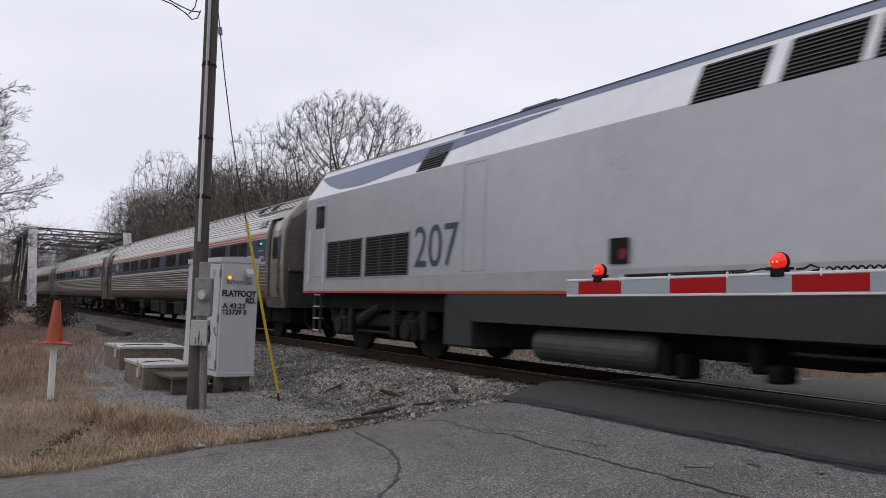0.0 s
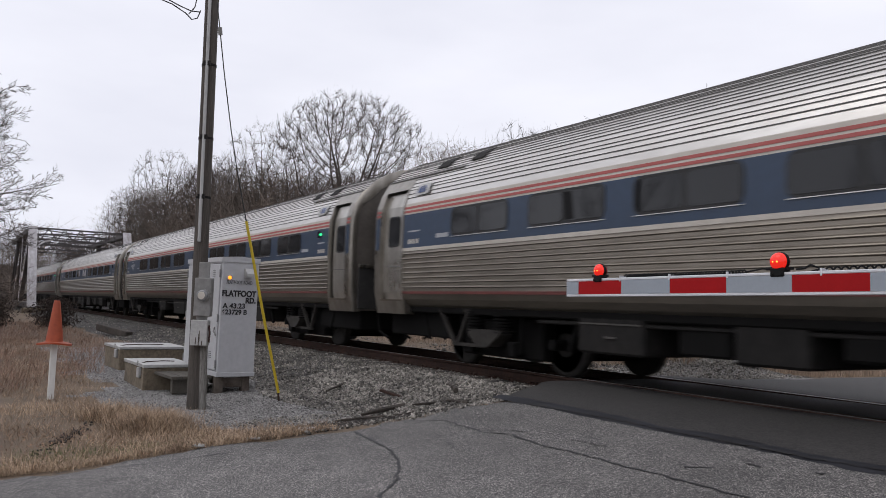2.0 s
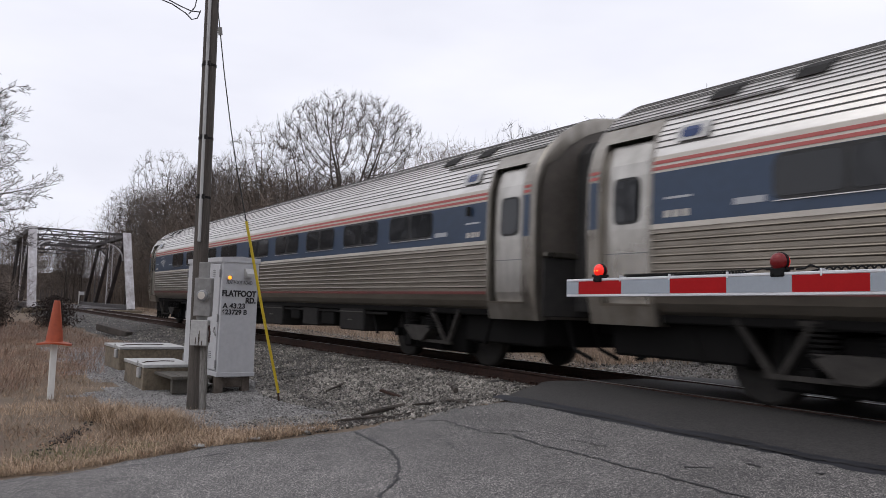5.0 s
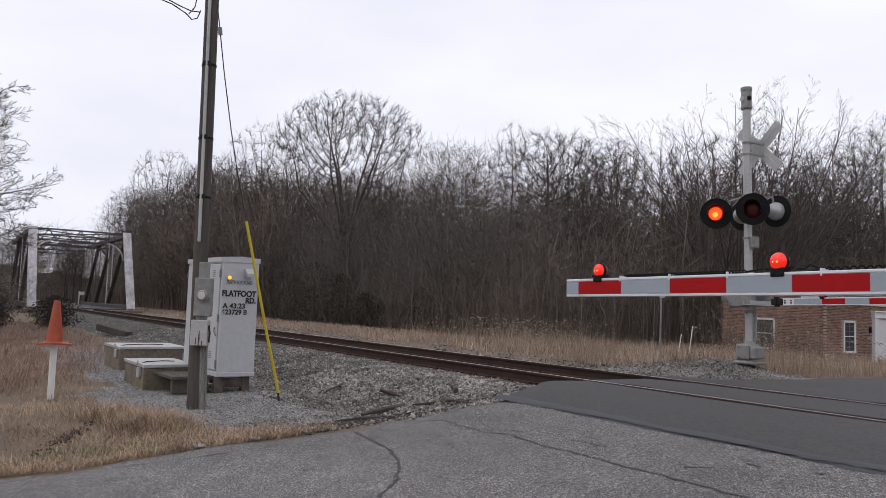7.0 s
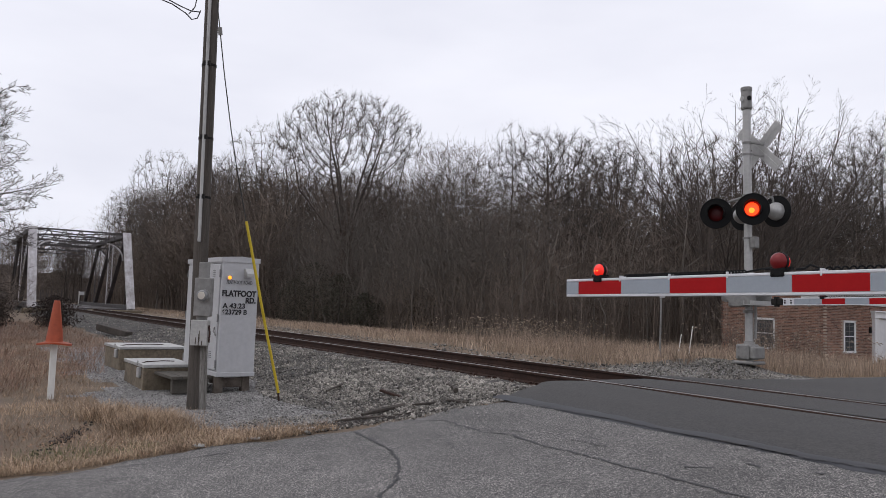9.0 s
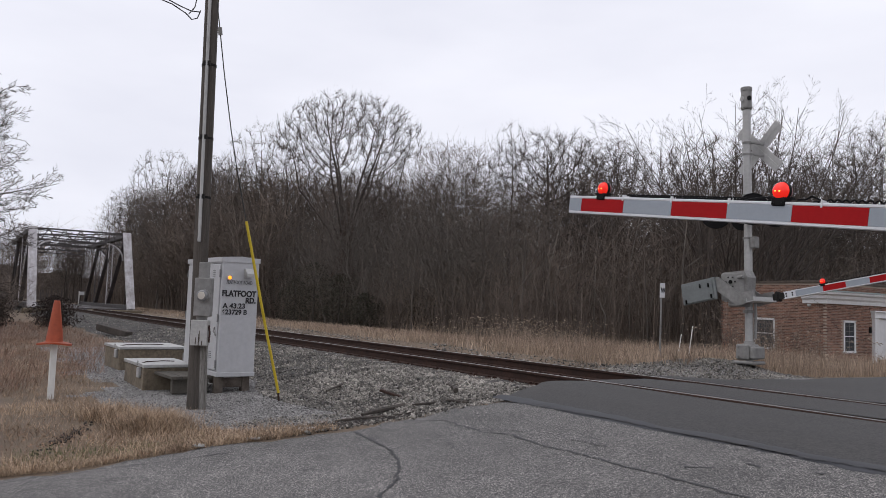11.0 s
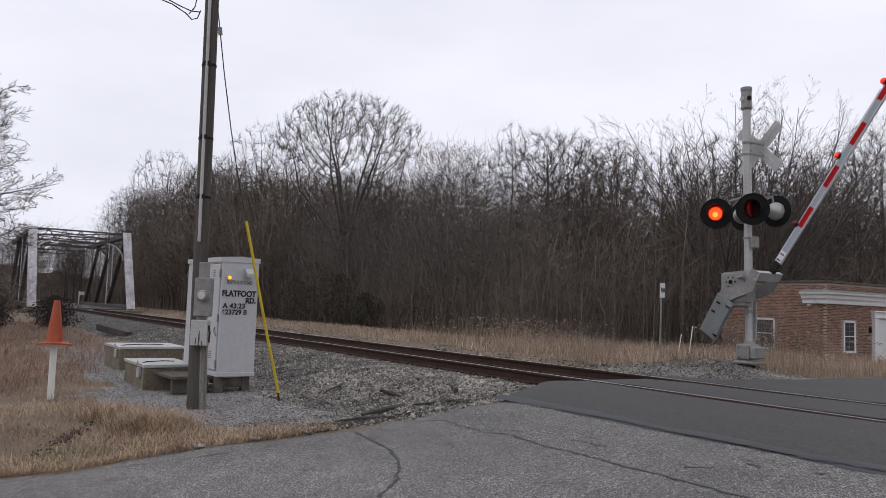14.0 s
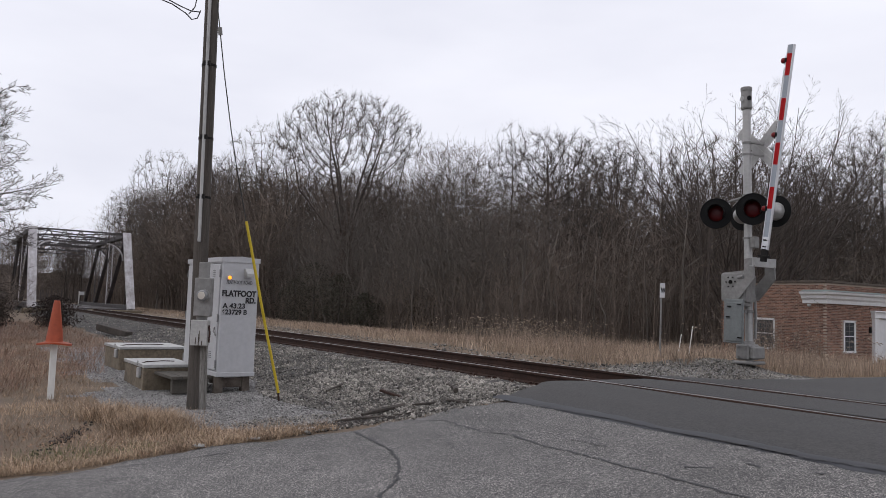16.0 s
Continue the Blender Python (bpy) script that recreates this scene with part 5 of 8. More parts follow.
    c.box(mx - 0.59, mx - 0.08, my - 0.375, my - 0.355, 1.27, 1.79, 0, 0.01).box(mx - 0.48, mx - 0.12, my - 0.34, my - 0.12, 1.15, 1.25, 0, 0.02)
    c.tube([(mx - 0.20, my - 0.40, 1.70), (mx - 0.05, my - 0.44, 1.71)], 0.03, 10)
    part("mechanism_case", c, ["galv_dark"], gate, "grey cast gate mechanism case")
    b = Form().disc((mx - 0.38, my - 0.385, 1.62), (0, 1, 0), 0.035, 0.03, 12)
    for k in range(6):
        a = k * math.pi / 3
        b.disc((mx - 0.38 + 0.10 * math.cos(a), my - 0.38, 1.62 + 0.10 * math.sin(a)), (0, 1, 0), 0.014, 0.02, 8)
    part("case_bolts", b, ["under"], gate)
    k = Form()
    for z in (1.06, 1.42, 1.70):
        k.tube([(mx - 0.26, my, z - 0.03), (mx - 0.26, my, z + 0.03)], 0.098, 18)
        k.box(mx - 0.29, mx - 0.23, my - 0.15, my - 0.08, z - 0.03, z + 0.03)
    part("clamp_band", k, ["galv_dark"], gate)
    part("conduit", Form().tube([(mx - 0.16, my + 0.05, 0.55), (mx - 0.13, my + 0.03, 1.0), (mx - 0.13, my, 1.35), (mx - 0.2, my - 0.1, 1.6)], 0.028, 8), ["galv_dark"], gate)


def build_far_signal():
    mx, my = -9.55, 13.0
    sig = thing("crossing_signal", pose(mx, my, 0.0, 0, -1.05, 0) @ Matrix.Translation((-mx, -my, 0)), "grey crossing signal mast with red lamps, crossbuck and gate", "signal")
    mast = Form().tube([(mx, my, 0.10), (mx, my, 5.10)], 0.076, 20)
    part("mast", mast, ["galv"], sig, "galvanised steel mast", smooth=True)
    top = Form().tube([(mx, my, 5.02), (mx, my, 5.03), (mx, my, 5.44), (mx, my, 5.46)], [0.085, 0.10, 0.10, 0.09], 20)
    top.tube([(mx, my, 5.05), (mx, my, 5.08)], 0.112, 20).tube([(mx, my, 5.40), (mx, my, 5.47)], 0.108, 20)
    bell = part("bell_housing", top, ["galv_dark"], sig, "grey electronic bell housing", smooth=True)
    part("sound_port", Form().disc((mx - 0.03, my - 0.095, 5.24), (-0.25, -1, 0), 0.052, 0.02, 16), ["lid"], bell)
    part("sound_port", Form().disc((mx + 0.095, my - 0.04, 5.24), (1, -0.3, 0), 0.045, 0.02, 16), ["black"], bell)
    # crossbuck, seen from behind
    cb = new("crossbuck")
    cb.parent = sig
    cb.matrix_basis = pose(mx + 0.10, my + 0.24, 4.26, 0, 0, 0)
    tagged(cb, "bare metal back of a crossbuck sign")
    for s, yy in ((1, 0.0), (-1, 0.026)):
        b = Form().box(-0.61, 0.61, -0.006 + yy, 0.006 + yy, -0.115, 0.115, 0, 0.003)
        b.box(-0.58, 0.58, -0.014 + yy, -0.005 + yy, -0.012, 0.012)
        b.moved(pose(0, 0, 0, 0, 45 * s, 0))
        part("board", b, ["galv"], cb)
    for z in (4.36, 4.13):
        hw = Form().tube([(mx, my, z - 0.02), (mx, my, z + 0.02)], 0.092, 18)
        hw.beam((mx + 0.08, my, z), (mx + 0.22, my + 0.22, z - 0.04), 0.03, 0.03)
        part("bracket", hw, ["galv_dark"], cb, at=pose(-mx - 0.10, -my - 0.24, -4.26))
    # light heads
    arm = Form().tube([(mx - 0.42, my - 0.02, 3.24), (mx - 0.1, my - 0.08, 3.27), (mx + 0.1, my - 0.08, 3.27), (mx + 0.42, my - 0.02, 3.22)], 0.026, 10)
    arm.tube([(mx, my, 3.18), (mx, my, 3.34)], 0.10, 16)
    part("cross_arm", arm, ["galv_dark"], sig)
    lenses = []
    for hx, hy, turn, front in ((mx - 0.50, my - 0.30, 33, True), (mx + 0.33, my - 0.30, 33, True), (mx - 0.33, my + 0.30, 180, False), (mx + 0.42, my + 0.30, 180, False)):
        head = new("light_head")
        head.parent = sig
        head.matrix_basis = pose(hx, hy, 2.99, 0, 0, turn)
        tagged(head, "black round flasher with hood" if front else "grey back of a round flasher")
        disc = Form().disc((0, 0, 0), (0, 1, 0), 0.305, 0.012, 40)
        disc.tube([(0, -0.006, 0), (0, -0.022, 0)], [0.305, 0.300], 40, 0, False)
        part("background_disc", disc, ["black"], head, "matt black background disc")
        part("lamp_case", Form().dome((0, 0.006, 0), (0, 1, 0), 0.175, 0.20, 24, 6), ["galv"], head, "grey lamp case", smooth=True)
        hood = Form()
        V, F = [], []
        for i in range(19):
            a = radians(-35 + 250 * i / 18)
            for r, y in ((0.160, -0.012), (0.150, -0.28 + 0.10 * abs(i - 9) / 9)):
                V.append((r * math.cos(a), y, r * math.sin(a)))
                V.append(((r + 0.006) * math.cos(a), y, (r + 0.006) * math.sin(a)))
        for i in range(18):
            k = 4 * i
            F += [(k, k + 2, k + 6, k + 4), (k + 1, k + 5, k + 7, k + 3), (k + 2, k + 3, k + 7, k + 6)]
        hood.add(V, F)
        part("hood", hood, ["black"], head, "black visor hood")
        part("lens_ring", Form().tube([(0, -0.010, 0), (0, -0.03, 0)], [0.166, 0.160], 28, 0, False), ["black"], head)
        part("bracket_arm", Form().tube([(0, 0.10, 0.16), (0, 0.12, 0.25), (0, 0.20, 0.26)], 0.022, 8), ["galv_dark"], head)
        if front:
            lens = Form().dome((0, -0.004, 0), (0, -1, 0), 0.150, 0.035, 28, 5, 0).dome((0, 0.004, 0), (0, 1, 0), 0.150, 0.035, 28, 5, 1)
            lens.dome((-0.008, -0.016, -0.005), (0, -1, 0), 0.132, 0.028, 24, 4, 2)
            lens.dome((-0.015, -0.036, -0.030), (0, -1, 0), 0.058, 0.014, 14, 3, 3)
            lenses.append(part("lens", lens, ["lens_glow", "lens_dark", "lens_lit", "lens_core"], head, "large round red lens", at=pose(0, -0.02, 0), smooth=True))
    jb = Form().tube([(mx, my, 2.46), (mx, my, 2.50)], 0.10, 16).box(mx + 0.09, mx + 0.20, my - 0.07, my + 0.07, 2.28, 2.50, 0, 0.01)
    part("junction_box", jb, ["galv_dark"], sig)
    # base casting with two bolted boxes
    bs = Form().box(mx - 0.17, mx + 0.12, my - 0.20, my + 0.16, 0.14, 0.44, 0, 0.03)
    bs.box(mx + 0.12, mx + 0.24, my - 0.18, my + 0.16, 0.16, 0.40, 0, 0.03)
    bs.box(mx - 0.24, mx + 0.22, my - 0.22, my + 0.20, 0.06, 0.12, 0, 0.02)
    bs.tube([(mx, my, 0.40), (mx, my, 0.50)], [0.12, 0.09], 18)
    for z in (0.20, 0.38):
        bs.disc((mx - 0.10, my - 0.21, z), (0, 1, 0), 0.018, 0.03, 8)
    part("base_casting", bs, ["galv_dark"], sig, "grey cast split base")
    gate_mechanism(sig, mx + 0.26, my)
    base = pose(mx + 0.26, my - 0.40, 1.50)
    plates = [(0.98, 1.27, False)]
    x, red = 4.50 - 0.16, True
    plates.append((x, 4.50, False))
    while x > 1.3:
        plates.append((max(x - 0.406, 1.27), x, red))
        x, red = x - 0.406, not red
    arm_ob, lamps = gate_arm(sig, 0.74, 4.50, plates, [(1.50, 0.050), (2.86, 0.050), (4.22, 0.050)], dict(height=0.115, thick=0.05, lift=0.015), -0.27)
    rt = Form().box(0.52, 0.76, -0.035, 0.035, -0.33, -0.21, 0, 0.01).box(0.60, 0.64, -0.06, 0.06, -0.36, -0.18, 0, 0.005)
    part("arm_root", rt, ["under_grey"], arm_ob, "dark hinged arm root")
    for bx, bz in ((0.80, -0.25), (0.80, -0.29), (0.92, -0.25), (0.92, -0.29)):
        part("bolt", Form().disc((bx, -0.03, bz), (0, 1, 0), 0.014, 0.02, 8), ["under"], arm_ob)
    # crank plates with the counterweight, on the shaft of the case
    crank = new("crank")
    crank.parent = sig
    tagged(crank, "grey steel crank with hanging counterweight plate")
    for y in (0.0, 0.62):
        f = Form().extrude([(0.405, -0.27), (0.425, -0.46), (0.045, -0.50), (-0.375, -0.14), (-0.395, 0.13), (-0.30, 0.12), (-0.02, -0.14), (0.125, -0.27)], y - 0.014, y + 0.014, "y")
        part("crank_plate", f, ["galv_dark"], crank, "grey cranked steel plate")
    ch = Form().box(0.262, 0.43, -0.03, 0.66, -0.475, -0.455).box(0.262, 0.275, -0.03, 0.66, -0.46, -0.39).box(0.417, 0.43, -0.03, 0.66, -0.46, -0.39)
    part("cross_channel", ch, ["galv"], crank, "grey steel channel across the plates")
    cw = Form().box(-1.19, -0.36, -0.055, -0.015, -0.30, 0.13, 0, 0.008).box(-1.15, -0.42, -0.075, -0.054, -0.28, 0.08, 0, 0.006)
    part("counterweight", cw, ["counterweight"], crank, "flat dull green-grey counterweight plate")
    for xx, zz in ((-0.50, 0.0), (-0.70, 0.02), (-0.46, -0.22), (-1.08, -0.24)):
        part("bolt", Form().box(xx - 0.012, xx + 0.012, -0.10, -0.07, zz - 0.05, zz + 0.03), ["under"], crank)
    crank.matrix_basis = pose(mx - 0.06, my - 0.41, 1.65)
    coil_cable(arm_ob, [(1.6, 2.75, 26), (2.95, 4.1, 26)], -0.27 + 0.085, 0.014, 5)
    arm_ob.matrix_basis = base
    return arm_ob, base, lamps, lenses, crank


def build_near_gate():
    px, py = 0.26, 3.70
    gate = thing("crossing_gate", pose(px + 0.4, py, float(ground_z(px + 0.4, py))), "roadside crossing gate with long striped arm", "gate")
    part("mast", Form().tube([(0, 0.35, 0), (0, 0.35, 2.4)], 0.076, 18), ["galv"], gate)
    part("base_casting", Form().box(-0.22, 0.22, 0.13, 0.57, -0.02, 0.42, 0, 0.03), ["galv_dark"], gate)
    part("mechanism_case", Form().box(-0.35, 0.30, 0.02, 0.28, 1.15, 1.85, 0, 0.03), ["galv_dark"], gate)
    inv = gate.matrix_basis.inverted()
    base = inv @ pose(px, py, 1.32, 0, 0, 180)
    tip = 4.46
    plates = [(tip - 0.125, tip, False)]
    x, red = tip - 0.125, True
    while x > 0.7:
        plates.append((max(x - 0.406, 0.66), x, red))
        x, red = x - 0.406, not red
    arm_ob, lamps = gate_arm(gate, 0.5, tip, plates, [(tip - 0.315, 0.044), (tip - 1.665, 0.048)], dict(height=0.106, thick=0.042, lift=0.018), -0.17)
    for xx in (tip - 0.52, tip - 0.93, tip - 1.35, tip - 1.91, tip - 2.26, tip - 2.75, tip - 3.2):
        part("cable_clip", Form().box(xx - 0.006, xx + 0.006, -0.028, 0.028, 0.036 - 0.17, 0.074 - 0.17, 0, 0.002), ["aluminium"], arm_ob)
    coil_cable(arm_ob, [(tip - 0.55, tip - 1.46, 44), (tip - 1.93, tip - 3.4, 36)], 0.068 - 0.17, 0.0125, 5)
    loop = Form().tube([(tip - 1.76, 0, -0.095), (tip - 1.81, 0.005, -0.092), (tip - 1.84, 0.004, -0.075), (tip - 1.89, -0.004, -0.095), (tip - 1.85, 0.006, -0.108), (tip - 1.91, 0, -0.095)], 0.006, 6)
    part("cable_loop", Form().tube([(tip - 1.46, 0, -0.10), (tip - 1.56, 0, -0.085), (tip - 1.62, 0, -0.09)], 0.005, 6), ["black"], arm_ob)
    part("cable_loop", loop, ["black"], arm_ob)
    part("hub_plate", Form().extrude([(-0.12, -0.12), (0.3, -0.26), (0.75, -0.26), (0.75, -0.09), (0.3, -0.05), (0.1, 0.12), (-0.12, 0.12)], -0.05, 0.05, "y"), ["galv_dark"], arm_ob)
    part("counterweight", Form().box(-1.2, -0.15, -0.08, -0.03, -0.18, 0.18, 0, 0.02), ["galv"], arm_ob)
    arm_ob.matrix_basis = base
    # lit faces point to the road user; turn the lenses by half, as the arm is laid the other way
    for l in lamps:
        l.matrix_basis = l.matrix_basis @ pose(0, 0, 0, 0, 0, 180)
    return arm_ob, base, lamps


far_gate_arm, far_gate_arm_base, far_lamps, head_lenses, far_crank = build_far_signal()
near_gate_arm, near_gate_arm_base, near_lamps = build_near_gate()


# ---- signal case, pole, vaults and small things by the track ----
def fit_text(name, text, width, size, mat, parent, m, bold=0.0):
    ob = lettering(name, text, size, mat, parent, m, "", 1.0, bold)
    w = max(v.co.x for v in ob.data.vertices) - min(v.co.x for v in ob.data.vertices)
    ob.matrix_basis = m @ Matrix.Diagonal((width / w, 1, 1, 1))
    return ob


def build_signal_case():
    case = thing("signal_case", pose(-11.93, 3.50, -0.20, 0, 0.4, 2.9), "tall grey steel railway signal case on short legs", "equipment case")
    W, L, H = 0.585, 1.68, 1.79
    part("cabinet", Form().box(-L, 0, 0, W, 0, H - 0.02, 0, 0.008), ["case_grey"], case, "light grey painted steel cabinet")
    part("roof", Form().extrude([(-0.02, H - 0.06), (W + 0.012, H - 0.06), (W + 0.012, H + 0.012), (W / 2, H + 0.035), (-0.02, H + 0.012)], -L - 0.02, 0.012, "x"), ["case_grey"], case, "shallow overhanging roof")
    part("plinth", Form().box(-L - 0.012, 0.012, -0.012, W + 0.012, -0.03, 0.035, 0, 0.006), ["case_grey"], case)
    for x0, x1 in ((-L + 0.05, -0.06),):
        d = part("door", Form().box(x0, x1, -0.020, -0.001, 0.07, H - 0.10, 0, 0.006), ["case_grey"], case, "wide grey side door")
        s = Form()
        for r in (0.24, 1.50):
            for k in range(4):
                s.box(x1 - 0.30, x1 - 0.20, -0.030, -0.019, r + 0.03 * k, r + 0.012 + 0.03 * k)
        part("vent_slots", s, ["case_edge"], d)
        hh = Form()
        for z in (0.16, 0.86, 1.55):
            hh.tube([(x1 + 0.01, -0.022, z - 0.06), (x1 + 0.01, -0.022, z + 0.06)], 0.012, 8)
            hh.tube([(x0 - 0.01, -0.022, z - 0.06), (x0 - 0.01, -0.022, z + 0.06)], 0.012, 8)
        part("hinge", hh, ["case_edge"], d)
        part("handle", Form().tube([(x1 - 0.08, -0.03, 0.72), (x1 - 0.06, -0.05, 0.66), (x1 + 0.03, -0.045, 0.60)], 0.012, 6), ["galv_dark"], d)
    seam = Form()
    for z in (0.055, H - 0.085):
        seam.box(-L + 0.03, -0.04, -0.004, 0.0, z - 0.004, z + 0.004)
    part("door_seam", seam, ["case_edge"], case)
    lamp = part("indicator_lamp", Form().disc((0.012, 0.11, 1.49), (1, 0, 0), 0.045, 0.03, 18), ["galv"], case)
    part("indicator_lens", Form().dome((0.026, 0.11, 1.49), (1, 0, 0), 0.029, 0.02, 16, 4), ["amber"], lamp, "lit amber lens", smooth=True)
    vb = Form().extrude([(0.0, 1.50), (0.13, 1.50), (0.13, 1.56), (0.06, 1.64), (0.0, 1.64)], 0.34, 0.46, "y")
    part("vent_hood", vb, ["lid"], case, "pale hooded vent")
    x = 0.0055
    fit_text("lettering", "FLATFOOT", 0.545, 0.125, "ink", case, pose(x, 0.008, 1.205, 90, 0, 90), 0.0055)
    fit_text("lettering", "RD.", 0.165, 0.118, "ink", case, pose(x, 0.385, 1.105, 90, 0, 90), 0.0055)
    fit_text("lettering", "A 43.23", 0.36, 0.108, "ink", case, pose(x, 0.03, 1.02, 90, 0, 90), 0.0035)
    fit_text("lettering", "623729 B", 0.40, 0.105, "ink", case, pose(x, 0.02, 0.925, 90, 0, 90), 0.0035)
    fit_text("lettering", "FLATFOOT ROAD", 0.41, 0.078, "faded_ink", case, pose(x, 0.07, 1.395, 90, 0, 90), 0.001)
    for x0 in (-0.10, -1.55):
        for y0 in (0.02, 0.44):
            part("leg", Form().box(x0 - 0.06, x0 + 0.06, y0 - 0.02, y0 + 0.10, -0.29, -0.03, 0, 0.006), ["leg_rust"], case, "rusty steel leg")
    part("cross_plate", Form().box(-0.12, -0.06, 0.06, 0.50, -0.20, -0.05, 0, 0.01), ["leg_rust"], case)


def build_platform():
    deck = thing("timber_step", pose(-12.9, 3.12, -0.47, 0, 0, 2.9), "low weathered timber step beside the signal case", "platform")
    for k in range(4):
        part("plank", Form().box(-0.85, 0.85, -0.30 + 0.155 * k, -0.155 + 0.155 * k, 0.20, 0.245, 0, 0.006), ["deck"], deck)
    for x in (-0.7, 0.7):
        part("post", Form().box(x - 0.05, x + 0.05, -0.26, 0.28, -0.02, 0.20, 0, 0.008), ["deck"], deck)


def build_pole():
    base = Vector((-10.50, 2.805, -0.50))
    up = Vector((-10.49, 2.733, 5.02)) - base
    pole = thing("utility_pole", Matrix.Translation(base), "weathered wooden utility pole with electric meter", "pole")
    at = lambda z, dx=0.0, dy=0.0: Vector((up.x / up.z * z + dx, up.y / up.z * z + dy, z))
    f = Form().tube([at(z) for z in (0, 1.5, 3, 4.5, 6, 7.5, 9)], [0.098, 0.096, 0.094, 0.092, 0.089, 0.086, 0.084], 20)
    part("shaft", f, ["pole_wood"], pole, "grey weathered wooden shaft", smooth=True)
    toward = Vector((0.80, -0.60, 0)).normalized()
    side = Vector((0.60, 0.80, 0)).normalized()
    brd = Form()
    a, b = at(0.0) + side * 0.125 + toward * 0.03, at(1.0) + side * 0.115 + toward * 0.05
    brd.beam(a, b, 0.085, 0.05, 0, toward)
    part("backing_board", brd, ["board"], pole, "grey flat backing board")
    con = Form()
    con.tube([at(z) + toward * 0.112 + side * (0.014 + 0.02 * (z < 2.2)) for z in (2.2, 3.5, 5.0, 7.0, 8.6)], 0.022, 10)
    part("conduit", con, ["galv"], pole, "grey metal conduit")
    for z in (2.8, 3.6, 4.6, 5.6, 6.6):
        st = Form()
        st.tube([at(z - 0.02), at(z + 0.012)], 0.0985, 18)
        st.beam(at(z) + toward * 0.115 - side * 0.03, at(z) + toward * 0.115 + side * 0.06, 0.03, 0.06)
        part("strap", st, ["under_grey"], pole)
    turn = Matrix(((side.x, -toward.x, 0, 0), (side.y, -toward.y, 0, 0), (0, 0, 1, 0), (0, 0, 0, 1)))

    def board_box(name, z0, z1, w, d, s, mat, label=""):
        c = at((z0 + z1) / 2) + toward * (0.10 + d / 2) + side * s
        fm = Form().box(-w / 2, w / 2, -d / 2, d / 2, -(z1 - z0) / 2, (z1 - z0) / 2, 0, 0.008)
        return part(name, fm, [mat], pole, label, at=Matrix.Translation(c) @ turn)

    board_box("mounting_board", 0.86, 1.93, 0.15, 0.02, 0.10, "galv_dark")
    mb = board_box("meter_box", 1.22, 1.72, 0.225, 0.10, 0.125, "galv_dark", "grey steel meter box")
    part("meter", Form().tube([(0.02, -0.05, 0.02), (0.02, -0.12, 0.02), (0.02, -0.135, 0.02)], [0.074, 0.071, 0.055], 22), ["meter_glass"], mb, "round glass electric meter", smooth=True)
    part("meter_ring", Form().tube([(0.02, -0.05, 0.02), (0.02, -0.08, 0.02)], 0.084, 22), ["galv_dark"], mb)
    part("meter_face", Form().disc((0.02, -0.137, 0.02), (0, 1, 0), 0.048, 0.004, 18), ["coach_white"], mb)
    sb = board_box("breaker_box", 0.84, 1.17, 0.225, 0.11, 0.10, "lid", "rust-streaked white breaker box")
    for dx, z0, z1 in ((-0.035, -0.15, -0.06), (0.005, -0.17, -0.02), (0.012, -0.12, 0.03), (0.05, -0.16, -0.10)):
        part("rust_streak", Form().box(dx - 0.006, dx + 0.006, -0.058, -0.054, z0, z1), ["leg_rust"], sb, "brown rust streak")
    part("handle", Form().tube([(0.12, -0.02, 0.10), (0.14, -0.03, 0.0), (0.13, -0.02, -0.12)], 0.013, 6), ["rail_rust"], sb)
    # service wires at the top, looping off to the side
    origin = Vector((-10.48, 2.84, -0.50))
    w = Form()
    for pts in ([(-10.39, 2.03, 4.84), (-10.28, 2.21, 4.76), (-10.2, 2.37, 4.65), (-10.16, 2.44, 4.57), (-10.12, 2.5, 4.59), (-10.09, 2.53, 4.69)],
                [(-10.34, 2.11, 4.85), (-10.23, 2.3, 4.74), (-10.16, 2.43, 4.68), (-10.09, 2.53, 4.67)],
                [(-10.13, 2.39, 4.62), (-10.08, 2.45, 4.71), (-10.06, 2.47, 4.84)]):
        w.tube([Vector(p) - origin for p in pts], 0.008, 6)
    part("service_wire", w, ["wire"], pole, "loose black service wires")
    return base, at


def build_guy(base, at):
    anchor = Vector((-10.608, 4.032, -0.469))
    way = [Vector(p) - anchor for p in ((-10.527, 3.734, 0.578), (-10.418, 3.346, 2.025), (-10.371, 3.18, 2.64), (-10.313, 3.037, 3.231), (-10.234, 2.881, 3.96), (-10.159, 2.756, 4.606), (-10.14, 2.71, 4.85))]
    guy = thing("guy_wire", Matrix.Translation(anchor), "steel guy wire with yellow plastic guard", "guy wire")
    part("strand", Form().tube([(0, 0, 0)] + way, 0.0075, 6), ["wire"], guy)
    part("guard", Form().tube([way[0] * 0.13, way[0] * 0.55, way[0], way[0].lerp(way[1], 0.5), way[1]], 0.0195, 10), ["yellow"], guy, "bright yellow plastic sleeve")
    part("anchor_rod", Form().tube([(0, 0, -0.2), way[0] * 0.15], 0.014, 8), ["rail_rust"], guy)
    part("insulator", Form().tube([way[5].lerp(way[4], 0.25), way[5].lerp(way[4], 0.1)], 0.03, 8), ["galv_dark"], guy)


def build_vault(x0, x1, y0, y1, z1, label):
    zb = -0.60
    v = thing("cable_vault", pose((x0 + x1) / 2, (y0 + y1) / 2, zb, 0, 0, 1.5), label, "cable vault", "concrete vaults")
    w, d, h = (x1 - x0) / 2, (y1 - y0) / 2, z1 - zb
    b = Form().box(-w, w, -d, d, 0, h - 0.05, 0, 0.015)
    part("body", b, ["concrete"], v, "stained concrete walls")
